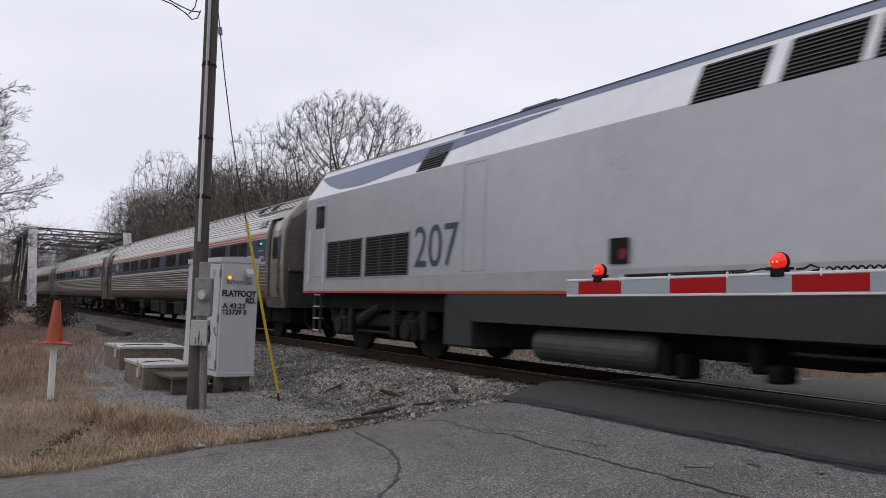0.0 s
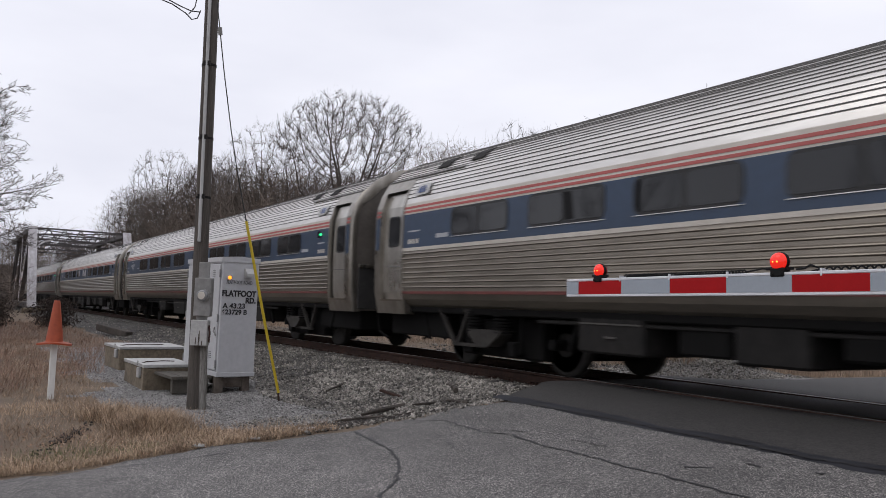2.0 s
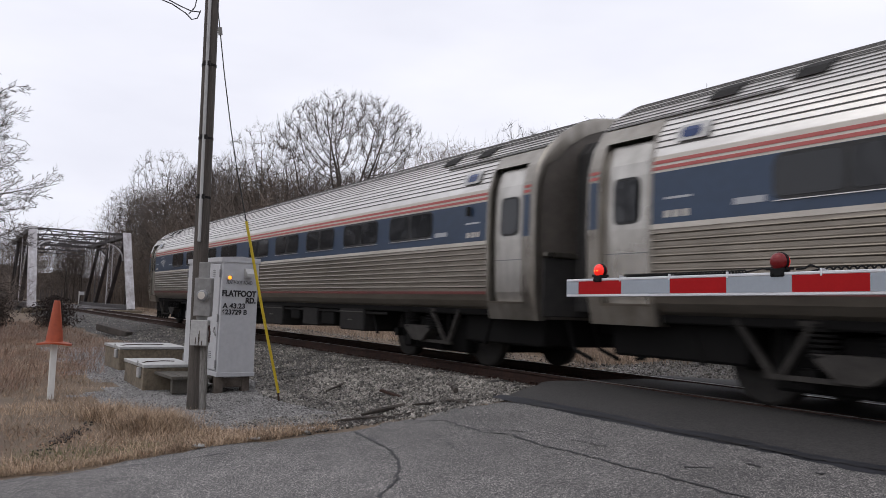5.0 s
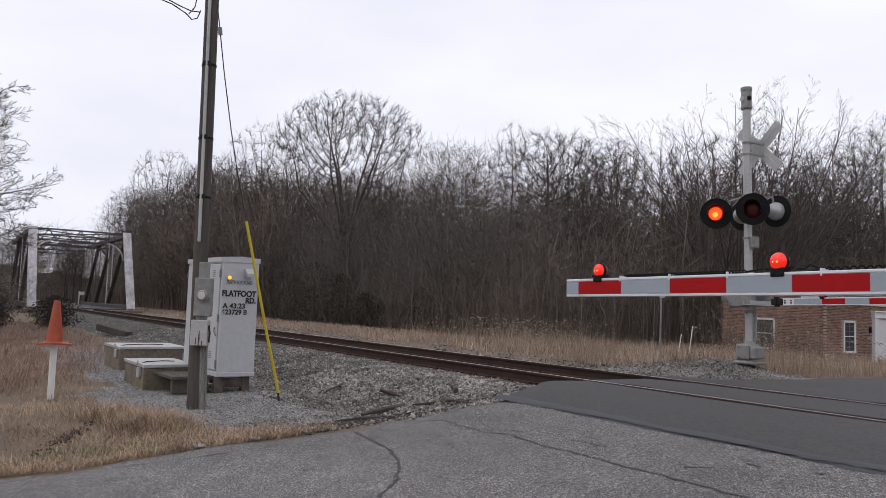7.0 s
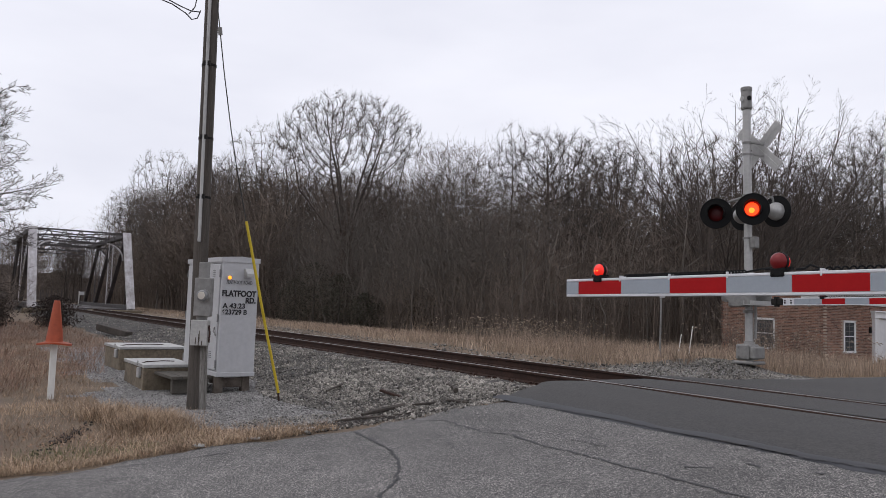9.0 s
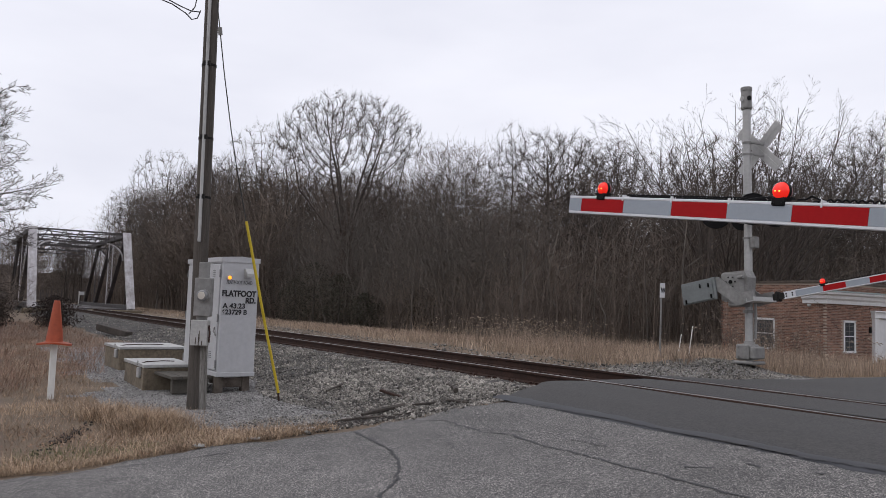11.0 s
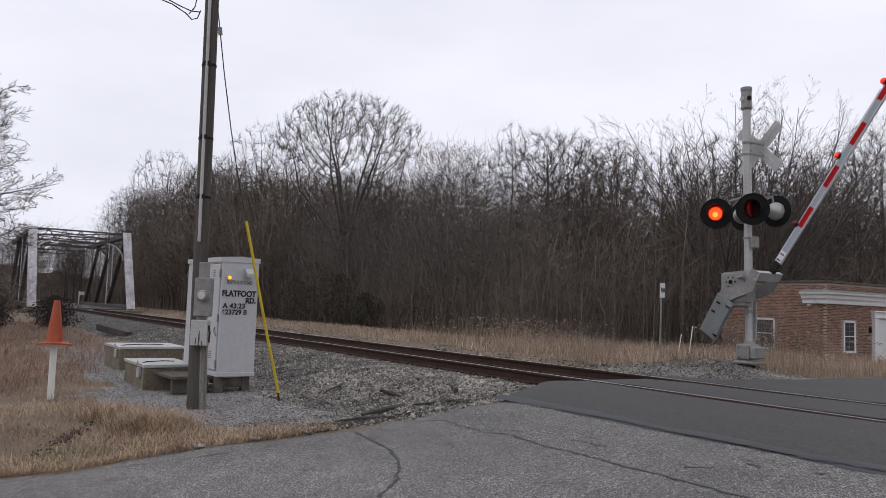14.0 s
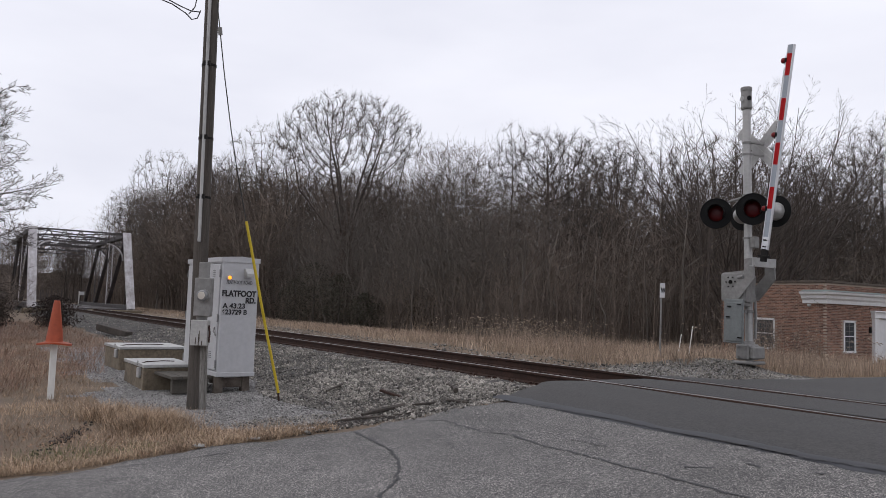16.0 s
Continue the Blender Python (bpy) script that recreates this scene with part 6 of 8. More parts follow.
    part("corner_post", Form().box(w - 0.10, w + 0.015, -d - 0.015, -d + 0.06, 0, h - 0.05, 0, 0.008), ["concrete"], v)
    part("lid", Form().box(-w - 0.02, w + 0.02, -d - 0.02, d + 0.02, h - 0.05, h, 0, 0.006), ["lid"], v, "pale metal lid")
    part("locking_bar", Form().tube([(w * 0.25, d * 0.5, h + 0.012), (w * 0.30, 0, h + 0.022), (w * 0.42, -d * 0.7, h + 0.016), (w * 0.45, -d - 0.03, h - 0.03)], 0.008, 6)
         .tube([(w * 0.45, -d - 0.025, h + 0.01), (w * 0.52, -d - 0.03, h + 0.035), (w * 0.59, -d - 0.025, h + 0.005)], 0.007, 6), ["rail_rust"], v, "bent locking bar")
    part("hasp", Form().box(w * 0.55, w * 0.75, -d - 0.05, -d, h - 0.22, h - 0.06, 0, 0.01).tube([(w * 0.5, -d - 0.03, h), (w * 0.65, -d - 0.06, h + 0.03), (w * 0.8, -d - 0.03, h)], 0.01, 6), ["galv"], v)


def build_cone():
    post = thing("marker_post", pose(-12.2, 1.27, -0.55, 0, 0, 0), "white marker post topped by a faded orange cone", "marker post")
    part("post", Form().box(-0.041, 0.041, -0.041, 0.041, 0, 0.95, 0, 0.006), ["white_paint"], post, "flaking white wooden post")
    c = Form()
    c.tube([(0, 0, 0.815), (0, 0, 0.83), (0.003, 0, 1.1), (0.004, 0, 1.39), (0.004, 0, 1.405)], [0.120, 0.115, 0.080, 0.042, 0.036], 24)
    part("cone", c, ["cone"], post, "faded orange traffic cone", smooth=True)
    fl = Form()
    V, F = [], []
    n = 28
    for i in range(n):
        a = 2 * math.pi * i / n
        r = 0.213 + 0.016 * math.cos(4 * a)
        z = 0.80 + 0.014 * math.cos(2 * a + 0.6)
        V += [(0.113 * math.cos(a), 0.113 * math.sin(a), 0.832), (r * math.cos(a), r * math.sin(a), z + 0.012), (r * math.cos(a), r * math.sin(a), z - 0.012), (0.10 * math.cos(a), 0.10 * math.sin(a), 0.795)]
    for i in range(n):
        k, j = 4 * i, 4 * ((i + 1) % n)
        F += [(k, k + 1, j + 1, j), (k + 1, k + 2, j + 2, j + 1), (k + 2, k + 3, j + 3, j + 2)]
    fl.add(V, F)
    part("cone_base", fl, ["cone"], post, "warped orange base flange")


def build_clutter():
    f = Form().box(-1.25, 1.25, -0.12, 0.12, -0.05, 0.19, 0, 0.02)
    single("old_tie", f, ["twig"], "discarded weathered timber tie on the ballast", "timber", at=pose(-29.6, 4.95, -0.34, 0, 4, 14))
    rng = random.Random(3)
    for (x, y), ang, ln, thick in (((-11.35, 5.30), 140, 1.60, 0.034), ((-9.05, 4.95), 121, 1.35, 0.046), ((-9.45, 6.15), -20, 0.80, 0.036), ((-8.85, 5.45), 100, 0.62, 0.026), ((-8.05, 4.02), 103, 0.70, 0.030),
                            ((-8.05, 4.7), 65, 0.45, 0.016), ((-8.6, 5.7), 20, 0.35, 0.03)):
        pts, r = [], []
        for i in range(7):
            t = i / 6
            pts.append(((t - 0.5) * ln, 0.025 * math.sin(t * 4) + rng.uniform(-0.012, 0.012), thick * 0.7 + rng.uniform(0, 0.012)))
            r.append(thick * (0.45 + 0.55 * t) * rng.uniform(0.85, 1.1))
        fm = Form().tube(pts, r, 6)
        for k in (2, 4):
            fm.tube([pts[k], (pts[k][0] + 0.10, pts[k][1] + rng.uniform(-0.1, 0.1), pts[k][2] + 0.04)], [0.008, 0.003], 5)
        z = float(max(ground_z(x, y), ballast_height(x, y) if x < -8.3 else -9))
        single("branch", fm, ["twig"], "dead grey branch lying on the stones", "branch", "fallen branches", at=pose(x, y, z, 0, 0, ang))
    f = Form().box(-0.3, 0.3, -0.03, 0.03, 0, 0.035, 0, 0.006)
    single("rusty_bar", f, ["rail_rust"], "rusty steel bar lying in the ballast", "scrap", at=pose(-9.9, 5.45, -0.34, 0, 5, 8))
    for x, y, s in ((-7.5, 2.07, 0.10), (-7.48, 2.6, 0.08), (-7.65, 3.2, 0.13)):
        fm = Form()
        pts = [(s * math.cos(a) * rng.uniform(0.6, 1), 0.5 * s * math.sin(a) * rng.uniform(0.6, 1)) for a in [k * math.pi / 4 for k in range(8)]]
        fm.extrude(pts, 0.0, 0.014, "z")
        single("paper_scrap", fm, ["lid"], "crumpled white litter on the road's edge", "litter", "litter", at=pose(x, y, float(ground_z(x, y)) + 0.02, 6, -4, rng.uniform(0, 90)))


build_signal_case()
build_platform()
pole_base, pole_at = build_pole()
build_guy(pole_base, pole_at)
build_vault(-14.4, -13.0, 2.64, 3.44, -0.12, "low stained concrete cable vault with pale lid")
build_vault(-17.5, -16.05, 2.80, 4.05, -0.02, "larger concrete cable vault with pale lid")
build_cone()
build_clutter()


# ---- bridge ----
def build_bridge():
    br = thing("truss_bridge", pose(-64.6, TRACK_Y + 0.1, -0.10), "old through-truss railway bridge with flaking silver end posts", "bridge")
    H, W, P, N = 6.15, 3.45, 3.7, 5
    at = lambda k: -P - 7.0 * (k - 1)
    END = at(N - 1) - P
    for s in (-1, 1):
        y = s * W
        e = Form()
        for d in (-0.16, 0.16):
            e.beam((0, y + d * 1.3, 0), (-P, y + d * 1.3, H), 0.42, 0.08, 0, (0, 1, 0))
        e.beam((0.2, y, 0.1), (-P + 0.2, y, H + 0.16), 0.04, 0.62, 0, (0, 1, 0))
        part("end_post", e, ["bridge_silver"], br, "silver end post with flaking paint")
        c = Form().box(at(N - 1), -P, y - 0.24, y + 0.24, H - 0.25, H + 0.12, 0, 0.02)
        part("top_chord", c, ["bridge_dark"], br, "dark riveted top chord")
        part("bottom_chord", Form().box(END, 0, y - 0.2, y + 0.2, 0.0, 0.4, 0, 0.02), ["bridge_dark"], br)
        for k in range(1, N):
            v = Form()
            x = at(k)
            for d in (-0.17, 0.17):
                v.box(x - 0.13, x + 0.13, y + d - 0.02, y + d + 0.02, 0.3, H - 0.2)
            z = 0.5
            while z < H - 0.5:
                v.beam((x + 0.13, y - 0.17, z), (x + 0.13, y + 0.17, z + 0.32), 0.02, 0.06, 0, (1, 0, 0))
                v.beam((x + 0.13, y + 0.17, z), (x + 0.13, y - 0.17, z + 0.32), 0.02, 0.06, 0, (1, 0, 0))
                z += 0.32
            if 1 < k < N - 1:
                part("laced_post", v, ["bridge_silver" if k % 2 == 0 else "bridge_dark"], br, "laced steel post")
            if k < N - 1:
                d = Form()
                d.beam((x, y, H - 0.2), (x - 7.0, y, 0.3), 0.12, 0.30, 0, (0, 1, 0))
                part("diagonal", d, ["bridge_dark"], br, "dark steel diagonal")
    for k in range(1, N):
        t = Form()
        x = at(k)
        for z in (H + 0.05, H - 0.85):
            t.beam((x, -W, z), (x, W, z), 0.12, 0.12, 0)
        for j in range(6):
            a, b = -W + 2 * W * j / 6, -W + 2 * W * (j + 1) / 6
            m = (a + b) / 2
            t.beam((x, a, H + 0.05), (x, m, H - 0.85), 0.05, 0.08, 0)
            t.beam((x, m, H - 0.85), (x, b, H + 0.05), 0.05, 0.08, 0)
        part("portal_frame" if k == 1 else "sway_frame", t, ["bridge_dark"], br, "latticed overhead frame")
        if k < N - 1:
            lat = Form().beam((x, -W, H), (x - 7.0, W, H), 0.08, 0.08).beam((x, W, H), (x - 7.0, -W, H), 0.08, 0.08)
            part("lateral_brace", lat, ["bridge_dark"], br)
        for s in ((-1, 1) if k < 3 else ()):
            g = Form()
            pts = [(x + 0.1, s * (W - 0.18 - 1.3 * (1 - math.cos(a))), H - 2.15 + 1.3 * math.sin(a)) for a in [i * math.pi / 16 for i in range(9)]]
            g.tube(pts, 0.07, 6)
            part("knee_brace", g, ["bridge_silver" if k == 1 else "bridge_dark"], br, "curved knee brace")
    part("deck", Form().box(END, 0, -W + 0.3, W - 0.3, -0.25, 0.10), ["bridge_dark"], br)
    for s in (-1, 1):
        part("abutment", Form().box(0.0, 1.4, s * 2.2 - 1.9, s * 2.2 + 1.9, -1.6, 0.02, 0, 0.05), ["concrete"], br)


# ---- brick building ----
def build_house():
    cx, cy, z0, top = -19.42, 31.5, -0.90, 2.62
    h = thing("brick_building", pose(cx, cy, z0), "low red-brown brick building with white cornice and door", "building")
    L, D, T = 5.2, 20.0, top - z0
    wins_x = [(-3.45, -2.44)]              # on the face to the railway
    wins_y = [(1.36, 2.20), (9.6, 10.5)]   # on the face to the road
    wz0, wz1 = 0.52, 1.86
    part("wall", Form().box(-L, 0.0, 0.0, 0.3, 0, T - 0.06).box(-0.3, 0.0, 0.3, D, 0, T - 0.06).box(-L, -L + 0.3, 0.3, D, 0, T - 0.06).box(-L + 0.3, -0.3, D - 0.3, D, 0, T - 0.06), ["mortar"], h, "brick wall")
    part("roof", Form().box(-L + 0.1, -0.1, 0.1, D - 0.1, T - 0.5, T - 0.35), ["copper"], h)
    rng = random.Random(11)
    for face in (0, 1):
        b = Form()
        length = 5.2 if face == 0 else 11.0
        z, row = 0.0, 0
        while z < T - 0.14:
            u = -0.105 * (row % 2)
            while u < length:
                w = 0.192
                a, c = u, u + w
                skip = False
                for p, q in ([(-e, -d) for d, e in wins_x] if face == 0 else wins_y):
                    if a < q + 0.02 and c > p - 0.02 and wz0 - 0.05 < z + 0.03 < wz1 + 0.02:
                        skip = True
                if face == 1 and a < 5.3 and c > 3.6 and z < 2.3:
                    skip = True
                if not skip and a >= -0.01:
                    o = rng.uniform(0.003, 0.009)
                    if face == 0:
                        b.add([(-a, -o, z), (-c, -o, z), (-c, -o, z + 0.054), (-a, -o, z + 0.054), (-a, 0.02, z), (-c, 0.02, z), (-c, 0.02, z + 0.054), (-a, 0.02, z + 0.054)],
                              [(0, 1, 2, 3), (0, 4, 5, 1), (3, 2, 6, 7), (0, 3, 7, 4), (1, 5, 6, 2)])
                    else:
                        b.add([(o, a, z), (o, c, z), (o, c, z + 0.054), (o, a, z + 0.054), (-0.02, a, z), (-0.02, c, z), (-0.02, c, z + 0.054), (-0.02, a, z + 0.054)],
                              [(0, 1, 2, 3), (0, 4, 5, 1), (3, 2, 6, 7), (0, 3, 7, 4), (1, 5, 6, 2)])
                u += 0.209
            z += 0.0677
            row += 1
        part("bricks", b, ["brick"], h, "weathered red-brown bricks", kind="stuff")
    cap = Form().box(-L - 0.05, 0.06, -0.06, 0.36, T - 0.06, T + 0.04, 0, 0.01).box(-0.36, 0.06, 0.36, D, T - 0.06, T + 0.04, 0, 0.01)
    part("coping", cap, ["leg_rust"], h, "weathered brown coping")
    cor = Form()
    prof = [(0.0, T - 0.95), (0.10, T - 0.95), (0.12, T - 0.80), (0.20, T - 0.72), (0.22, T - 0.60), (0.34, T - 0.54), (0.36, T - 0.46), (0.0, T - 0.44)]
    n = len(prof)
    V = [(u, -u, w) for u, w in prof] + [(u, D, w) for u, w in prof] + [(-1.0, -u, w) for u, w in prof]
    F = [(k, (k + 1) % n, n + (k + 1) % n, n + k) for k in range(n)] + [(2 * n + k, 2 * n + (k + 1) % n, (k + 1) % n, k) for k in range(n)] + [tuple(range(2 * n, 3 * n))]
    cor.add(V, F)
    part("cornice", cor, ["trim"], h, "white moulded wooden cornice")
    part("cornice_flashing", Form().add([(-1.02, -0.37, T - 0.45), (0.37, -0.37, T - 0.45), (0.37, D, T - 0.45), (0.012, D, T - 0.36), (0.012, -0.012, T - 0.36), (-1.02, -0.012, T - 0.36)],
                                        [(0, 1, 4, 5), (1, 2, 3, 4)]), ["copper"], h, "green-grey flashing")
    part("flood_lamp", Form().dome((-0.55, -0.30, T - 1.0), (0, -0.3, -1), 0.09, 0.12, 12, 4), ["lid"], h)

    def window(u0, u1, face):
        tr = (lambda a, o, z: (-a, -o, z)) if face == 0 else (lambda a, o, z: (o, a, z))
        fr = Form()
        for a0, a1, b0, b1 in ((u0 - 0.02, u0 + 0.05, wz0, wz1), (u1 - 0.07, u1 + 0.03, wz0, wz1), (u0 - 0.02, u1 + 0.03, wz1 - 0.07, wz1 + 0.02), (u0 - 0.05, u1 + 0.06, wz0 - 0.06, wz0 + 0.04), (u0, u1, (wz0 + wz1) / 2 - 0.02, (wz0 + wz1) / 2 + 0.02)):
            p = [tr(a, o, z) for a in (a0, a1) for o in (-0.02, 0.028) for z in (b0, b1)]
            fr.add(p, [(0, 1, 3, 2), (4, 6, 7, 5), (0, 4, 5, 1), (2, 3, 7, 6), (0, 2, 6, 4), (1, 5, 7, 3)])
        w = part("window", fr, ["trim"], h, "white sash window frame")
        p = [tr(a, 0.006, z) for a, z in ((u0, wz0), (u1, wz0), (u1, wz1), (u0, wz1))]
        q = [tr(a, -0.01, z) for a, z in ((u0, wz0), (u1, wz0), (u1, wz1), (u0, wz1))]
        part("pane", Form().add(p + q, [(0, 1, 2, 3), (7, 6, 5, 4), (0, 4, 5, 1), (1, 5, 6, 2), (2, 6, 7, 3), (3, 7, 4, 0)]), ["room_glass"], w)
        mm = Form()
        for k in range(1, 6):
            z = wz0 + (wz1 - wz0) * k / 6
            a, b = tr(u0, 0.010, z), tr(u1, 0.010, z)
            mm.beam(a, b, 0.014, 0.014)
        m = (u0 + u1) / 2
        mm.beam(tr(m, 0.010, wz0), tr(m, 0.010, wz1), 0.014, 0.014)
        part("muntin", mm, ["galv_dark"], w)

    for a, b in wins_x:
        window(-b, -a, 0)
    for a, b in wins_y:
        window(a, b, 1)
    d = part("door", Form().box(-0.02, 0.05, 3.9, 5.0, 0.15, 2.0, 0, 0.01), ["trim"], h, "white panelled door")
    for z0_, z1_ in ((0.3, 0.9), (1.05, 1.85)):
        for y0 in (4.0, 4.5):
            part("door_panel", Form().box(0.05, 0.062, y0, y0 + 0.4, z0_, z1_, 0, 0.01), ["trim"], d)
    sur = Form().box(-0.02, 0.14, 3.58, 3.88, 0.0, 2.12, 0, 0.02).box(-0.02, 0.14, 5.02, 5.32, 0.0, 2.12, 0, 0.02).box(-0.02, 0.18, 3.5, 5.4, 2.02, 2.28, 0, 0.02).box(-0.02, 0.24, 3.42, 5.48, 2.28, 2.36, 0, 0.02)
    part("door_surround", sur, ["trim"], h, "white pilasters and entablature")
    part("wall_lantern", Form().box(0.0, 0.10, 3.28, 3.40, 1.35, 1.62, 0, 0.02), ["black"], h)
    rl = Form()
    for k in range(9):
        rl.beam((1.3, 2.9 + 0.28 * k, 0.0), (1.3, 2.9 + 0.28 * k, 0.75), 0.02, 0.02)
    rl.beam((1.3, 2.8, 0.75), (1.3, 5.3, 0.75), 0.03, 0.03)
    single("porch_railing", rl, ["black"], "thin black metal porch railing", "railing", at=pose(cx, cy, z0))


def build_signs():
    f = thing("whistle_sign", pose(-13.42, 14.8, -0.25, 0, 1.0, 0), "small white trackside sign on a steel post", "sign")
    part("post", Form().tube([(0, 0, 0), (0.0, 0, 1.98)], 0.022, 8), ["galv_dark"], f)
    part("plate", Form().box(-0.008, 0.008, -0.11, 0.11, 1.62, 1.98, 0, 0.003), ["sign_white"], f, "white plate", at=pose(0.03, 0, 0, 0, 0, 12))
    lettering("letter", "W", 0.19, "ink", f, pose(0.03, 0, 0, 0, 0, 12) @ pose(0.0095, -0.085, 1.73, 90, 0, 90), bold=0.009)
    for x, y, h in ((-13.75, 16.2, 1.0), (-14.7, 16.9, 0.8)):
        single("marker_stake", Form().tube([(0, 0, 0), (0.05, 0, h)], 0.013, 8), ["white_paint"], "thin white marker stake among dry weeds", "stake", "white stakes", at=pose(x, y, float(ground_z(x, y)), 0, 6, 0))
    s = thing("trackside_board", pose(-92, 21.5, -0.8, 0, 0, -25), "small grey notice board on two posts", "sign")
    for y in (-0.35, 0.35):
        part("post", Form().box(-0.04, 0.04, y - 0.04, y + 0.04, 0, 2.6), ["galv_dark"], s)
    part("board", Form().box(-0.03, 0.03, -0.6, 0.6, 1.9, 2.5, 0, 0.01), ["galv"], s)
    s = thing("mile_marker", pose(-90, 9.2 + 2.2, -0.3), "small white signs on a slim post by the bridge", "sign")
    part("post", Form().box(-0.05, 0.05, -0.05, 0.05, -0.3, 1.7), ["white_paint"], s)
    part("plate", Form().box(-0.02, 0.02, 0.0, 0.5, 1.3, 1.65, 0, 0.01), ["sign_white"], s)


# ---- trees and plants ----
def crown_points(rng, n, envelope, box):
    """n points inside an envelope, a test on arrays of (x, y, z), drawn from a box of half width, low and high z."""
    out = np.zeros((0, 3))
    while len(out) < n:
        p = np.stack([rng.uniform(-box[0], box[0], 4 * n), rng.uniform(-box[0], box[0], 4 * n), rng.uniform(box[1], box[2], 4 * n)], 1)
        out = np.concatenate([out, p[envelope(p)]])
    return out[:n]


def segments(a, b, ra, rb, sides):
    """Tapered pieces from a to b, all at once; two sides give a flat strip."""
    d = b - a
    ln = np.maximum(np.linalg.norm(d, axis=1, keepdims=True), 1e-5)
    d = d / ln
    ref = np.where(np.abs(d[:, 2:3]) < 0.8, [[0, 0, 1.0]], [[1.0, 0, 0]])
    if sides == 2:
        spin = np.arange(len(a))[:, None] * 2.399
        ref = np.concatenate([np.cos(spin), np.sin(spin), np.sin(spin * 1.7)], 1)
    x = np.cross(d, ref)
    x /= np.maximum(np.linalg.norm(x, axis=1, keepdims=True), 1e-5)
    y = np.cross(d, x)
    rings = []
    for p, r in ((a, ra), (b, rb)):
        for k in range(sides):
            t = 2 * math.pi * k / sides
            rings.append(p + (x * math.cos(t) + y * math.sin(t)) * r[:, None])
    V = np.stack(rings, 1).reshape(-1, 3)
    face = []
    for k in range(sides if sides > 2 else 1):
        j = (k + 1) % sides
        face += [(k, j, sides + j), (k, sides + j, sides + k)]
    F = (np.array(face)[None] + 2 * sides * np.arange(len(a))[:, None, None]).reshape(-1, 3)
    return V, F


def joined(pieces):
    V, F, o = [], [], 0
    for v, f in pieces:
        V.append(v)
        F.append(f + o)
        o += len(v)
    return np.concatenate(V), np.concatenate(F)


def grown_tree(name, seed, stems, points, step, label, mat="bark", twig=0.008, sprays=3, spray=(0.25, 0.6), lift=0.5, power=2.0, group="bare trees of the wood", droop=0.0, wander=0.12, kill=1.6, curl=False):
    """A leafless tree whose branches grow towards the points of its crown and thicken where they join; stems are lines of (x, y, z)."""
    rng = np.random.RandomState(seed)
    pos, par = [], []
    for line in stems:
        root = None
        for (p, q) in zip(line, line[1:]):
            p, q = np.array(p, float), np.array(q, float)
            n = max(1, int(np.linalg.norm(q - p) / step))
            for i in range(n):
                pos.append(p + (q - p) * i / n + rng.normal(0, step * 0.06, 3) * (len(pos) > 1))
                par.append(-1 if root is None else root)
                root = len(pos) - 1
    pts = points(rng)
    P = np.array(pos)
    dist = np.linalg.norm(pts[:, None] - P[None], axis=2)
    near, best = dist.argmin(1), dist.min(1)
    alive = np.ones(len(pts), bool)
    for turn in range(140):
        live = np.where(alive)[0]
        if not len(live):
            break
        way = pts[live] - P[near[live]]
        way /= np.maximum(np.linalg.norm(way, axis=1, keepdims=True), 1e-5)
        total = np.zeros((len(P), 3))
        np.add.at(total, near[live], way)
        grow = np.unique(near[live])
        kid_count = np.bincount([q for q in par if q >= 0], minlength=len(P))
        grow = grow[kid_count[grow] < 3]
        if not len(grow):
            break
        d = total[grow]
        d /= np.maximum(np.linalg.norm(d, axis=1, keepdims=True), 1e-5)
        d += rng.normal(0, wander, d.shape) + np.array([0, 0, 0.06 - droop])
        d /= np.linalg.norm(d, axis=1, keepdims=True)
        fresh = P[grow] + d * step
        base = len(P)
        P = np.concatenate([P, fresh])
        par += [int(g) for g in grow]
        dd = np.linalg.norm(pts[live][:, None] - fresh[None], axis=2)
        k, m = dd.argmin(1), dd.min(1)
        closer = m < best[live]
        near[live[closer]], best[live[closer]] = base + k[closer], m[closer]
        alive[live] = best[live] > step * kill
        if turn > 110:
            break
    par = np.array(par)
    n = len(P)
    weight, kids = np.zeros(n), np.zeros(n, int)
    for i in range(n - 1, -1, -1):
        if weight[i] == 0:
            weight[i] = twig ** power
        if par[i] >= 0:
            weight[par[i]] += weight[i]
            kids[par[i]] += 1
    r = weight ** (1 / power)
    r[P[:, 2] < 0.5] *= 1.25
    c = np.where(par >= 0)[0]
    A, B = P[par[c]], P[c]
    ra, rb = np.minimum(r[par[c]], r[c] * 1.35), r[c]
    bole, crown = [], []
    thick = rb > 0.055
    bole.append(segments((A - (B - A) * 0.12)[thick], B[thick], ra[thick], rb[thick], 8))
    mid = (~thick) & (rb > 0.022)
    crown.append(segments(A[mid], B[mid], ra[mid], rb[mid], 4))
    fine = rb <= 0.022
    crown.append(segments(A[fine], B[fine], ra[fine] * 1.2, rb[fine] * 1.2, 2))
    ends = c[(kids[c] == 0)]
    outer = np.concatenate([ends, c[(kids[c] > 0) & (r[c] < twig * 3.2)][::2]])
    for k in range(sprays):
        Q = P[outer] + (P[par[outer]] - P[outer]) * rng.rand(len(outer), 1)
        d = P[outer] - P[par[outer]]
        d /= np.maximum(np.linalg.norm(d, axis=1, keepdims=True), 1e-5)
        d = d + rng.normal(0, 0.42, d.shape) + np.array([0, 0, lift])
        d /= np.linalg.norm(d, axis=1, keepdims=True)
        ln = rng.uniform(*spray, (len(Q), 1))
        w = np.full(len(Q), twig)
        if not curl:
            side = np.cross(d, rng.normal(0, 1, d.shape))
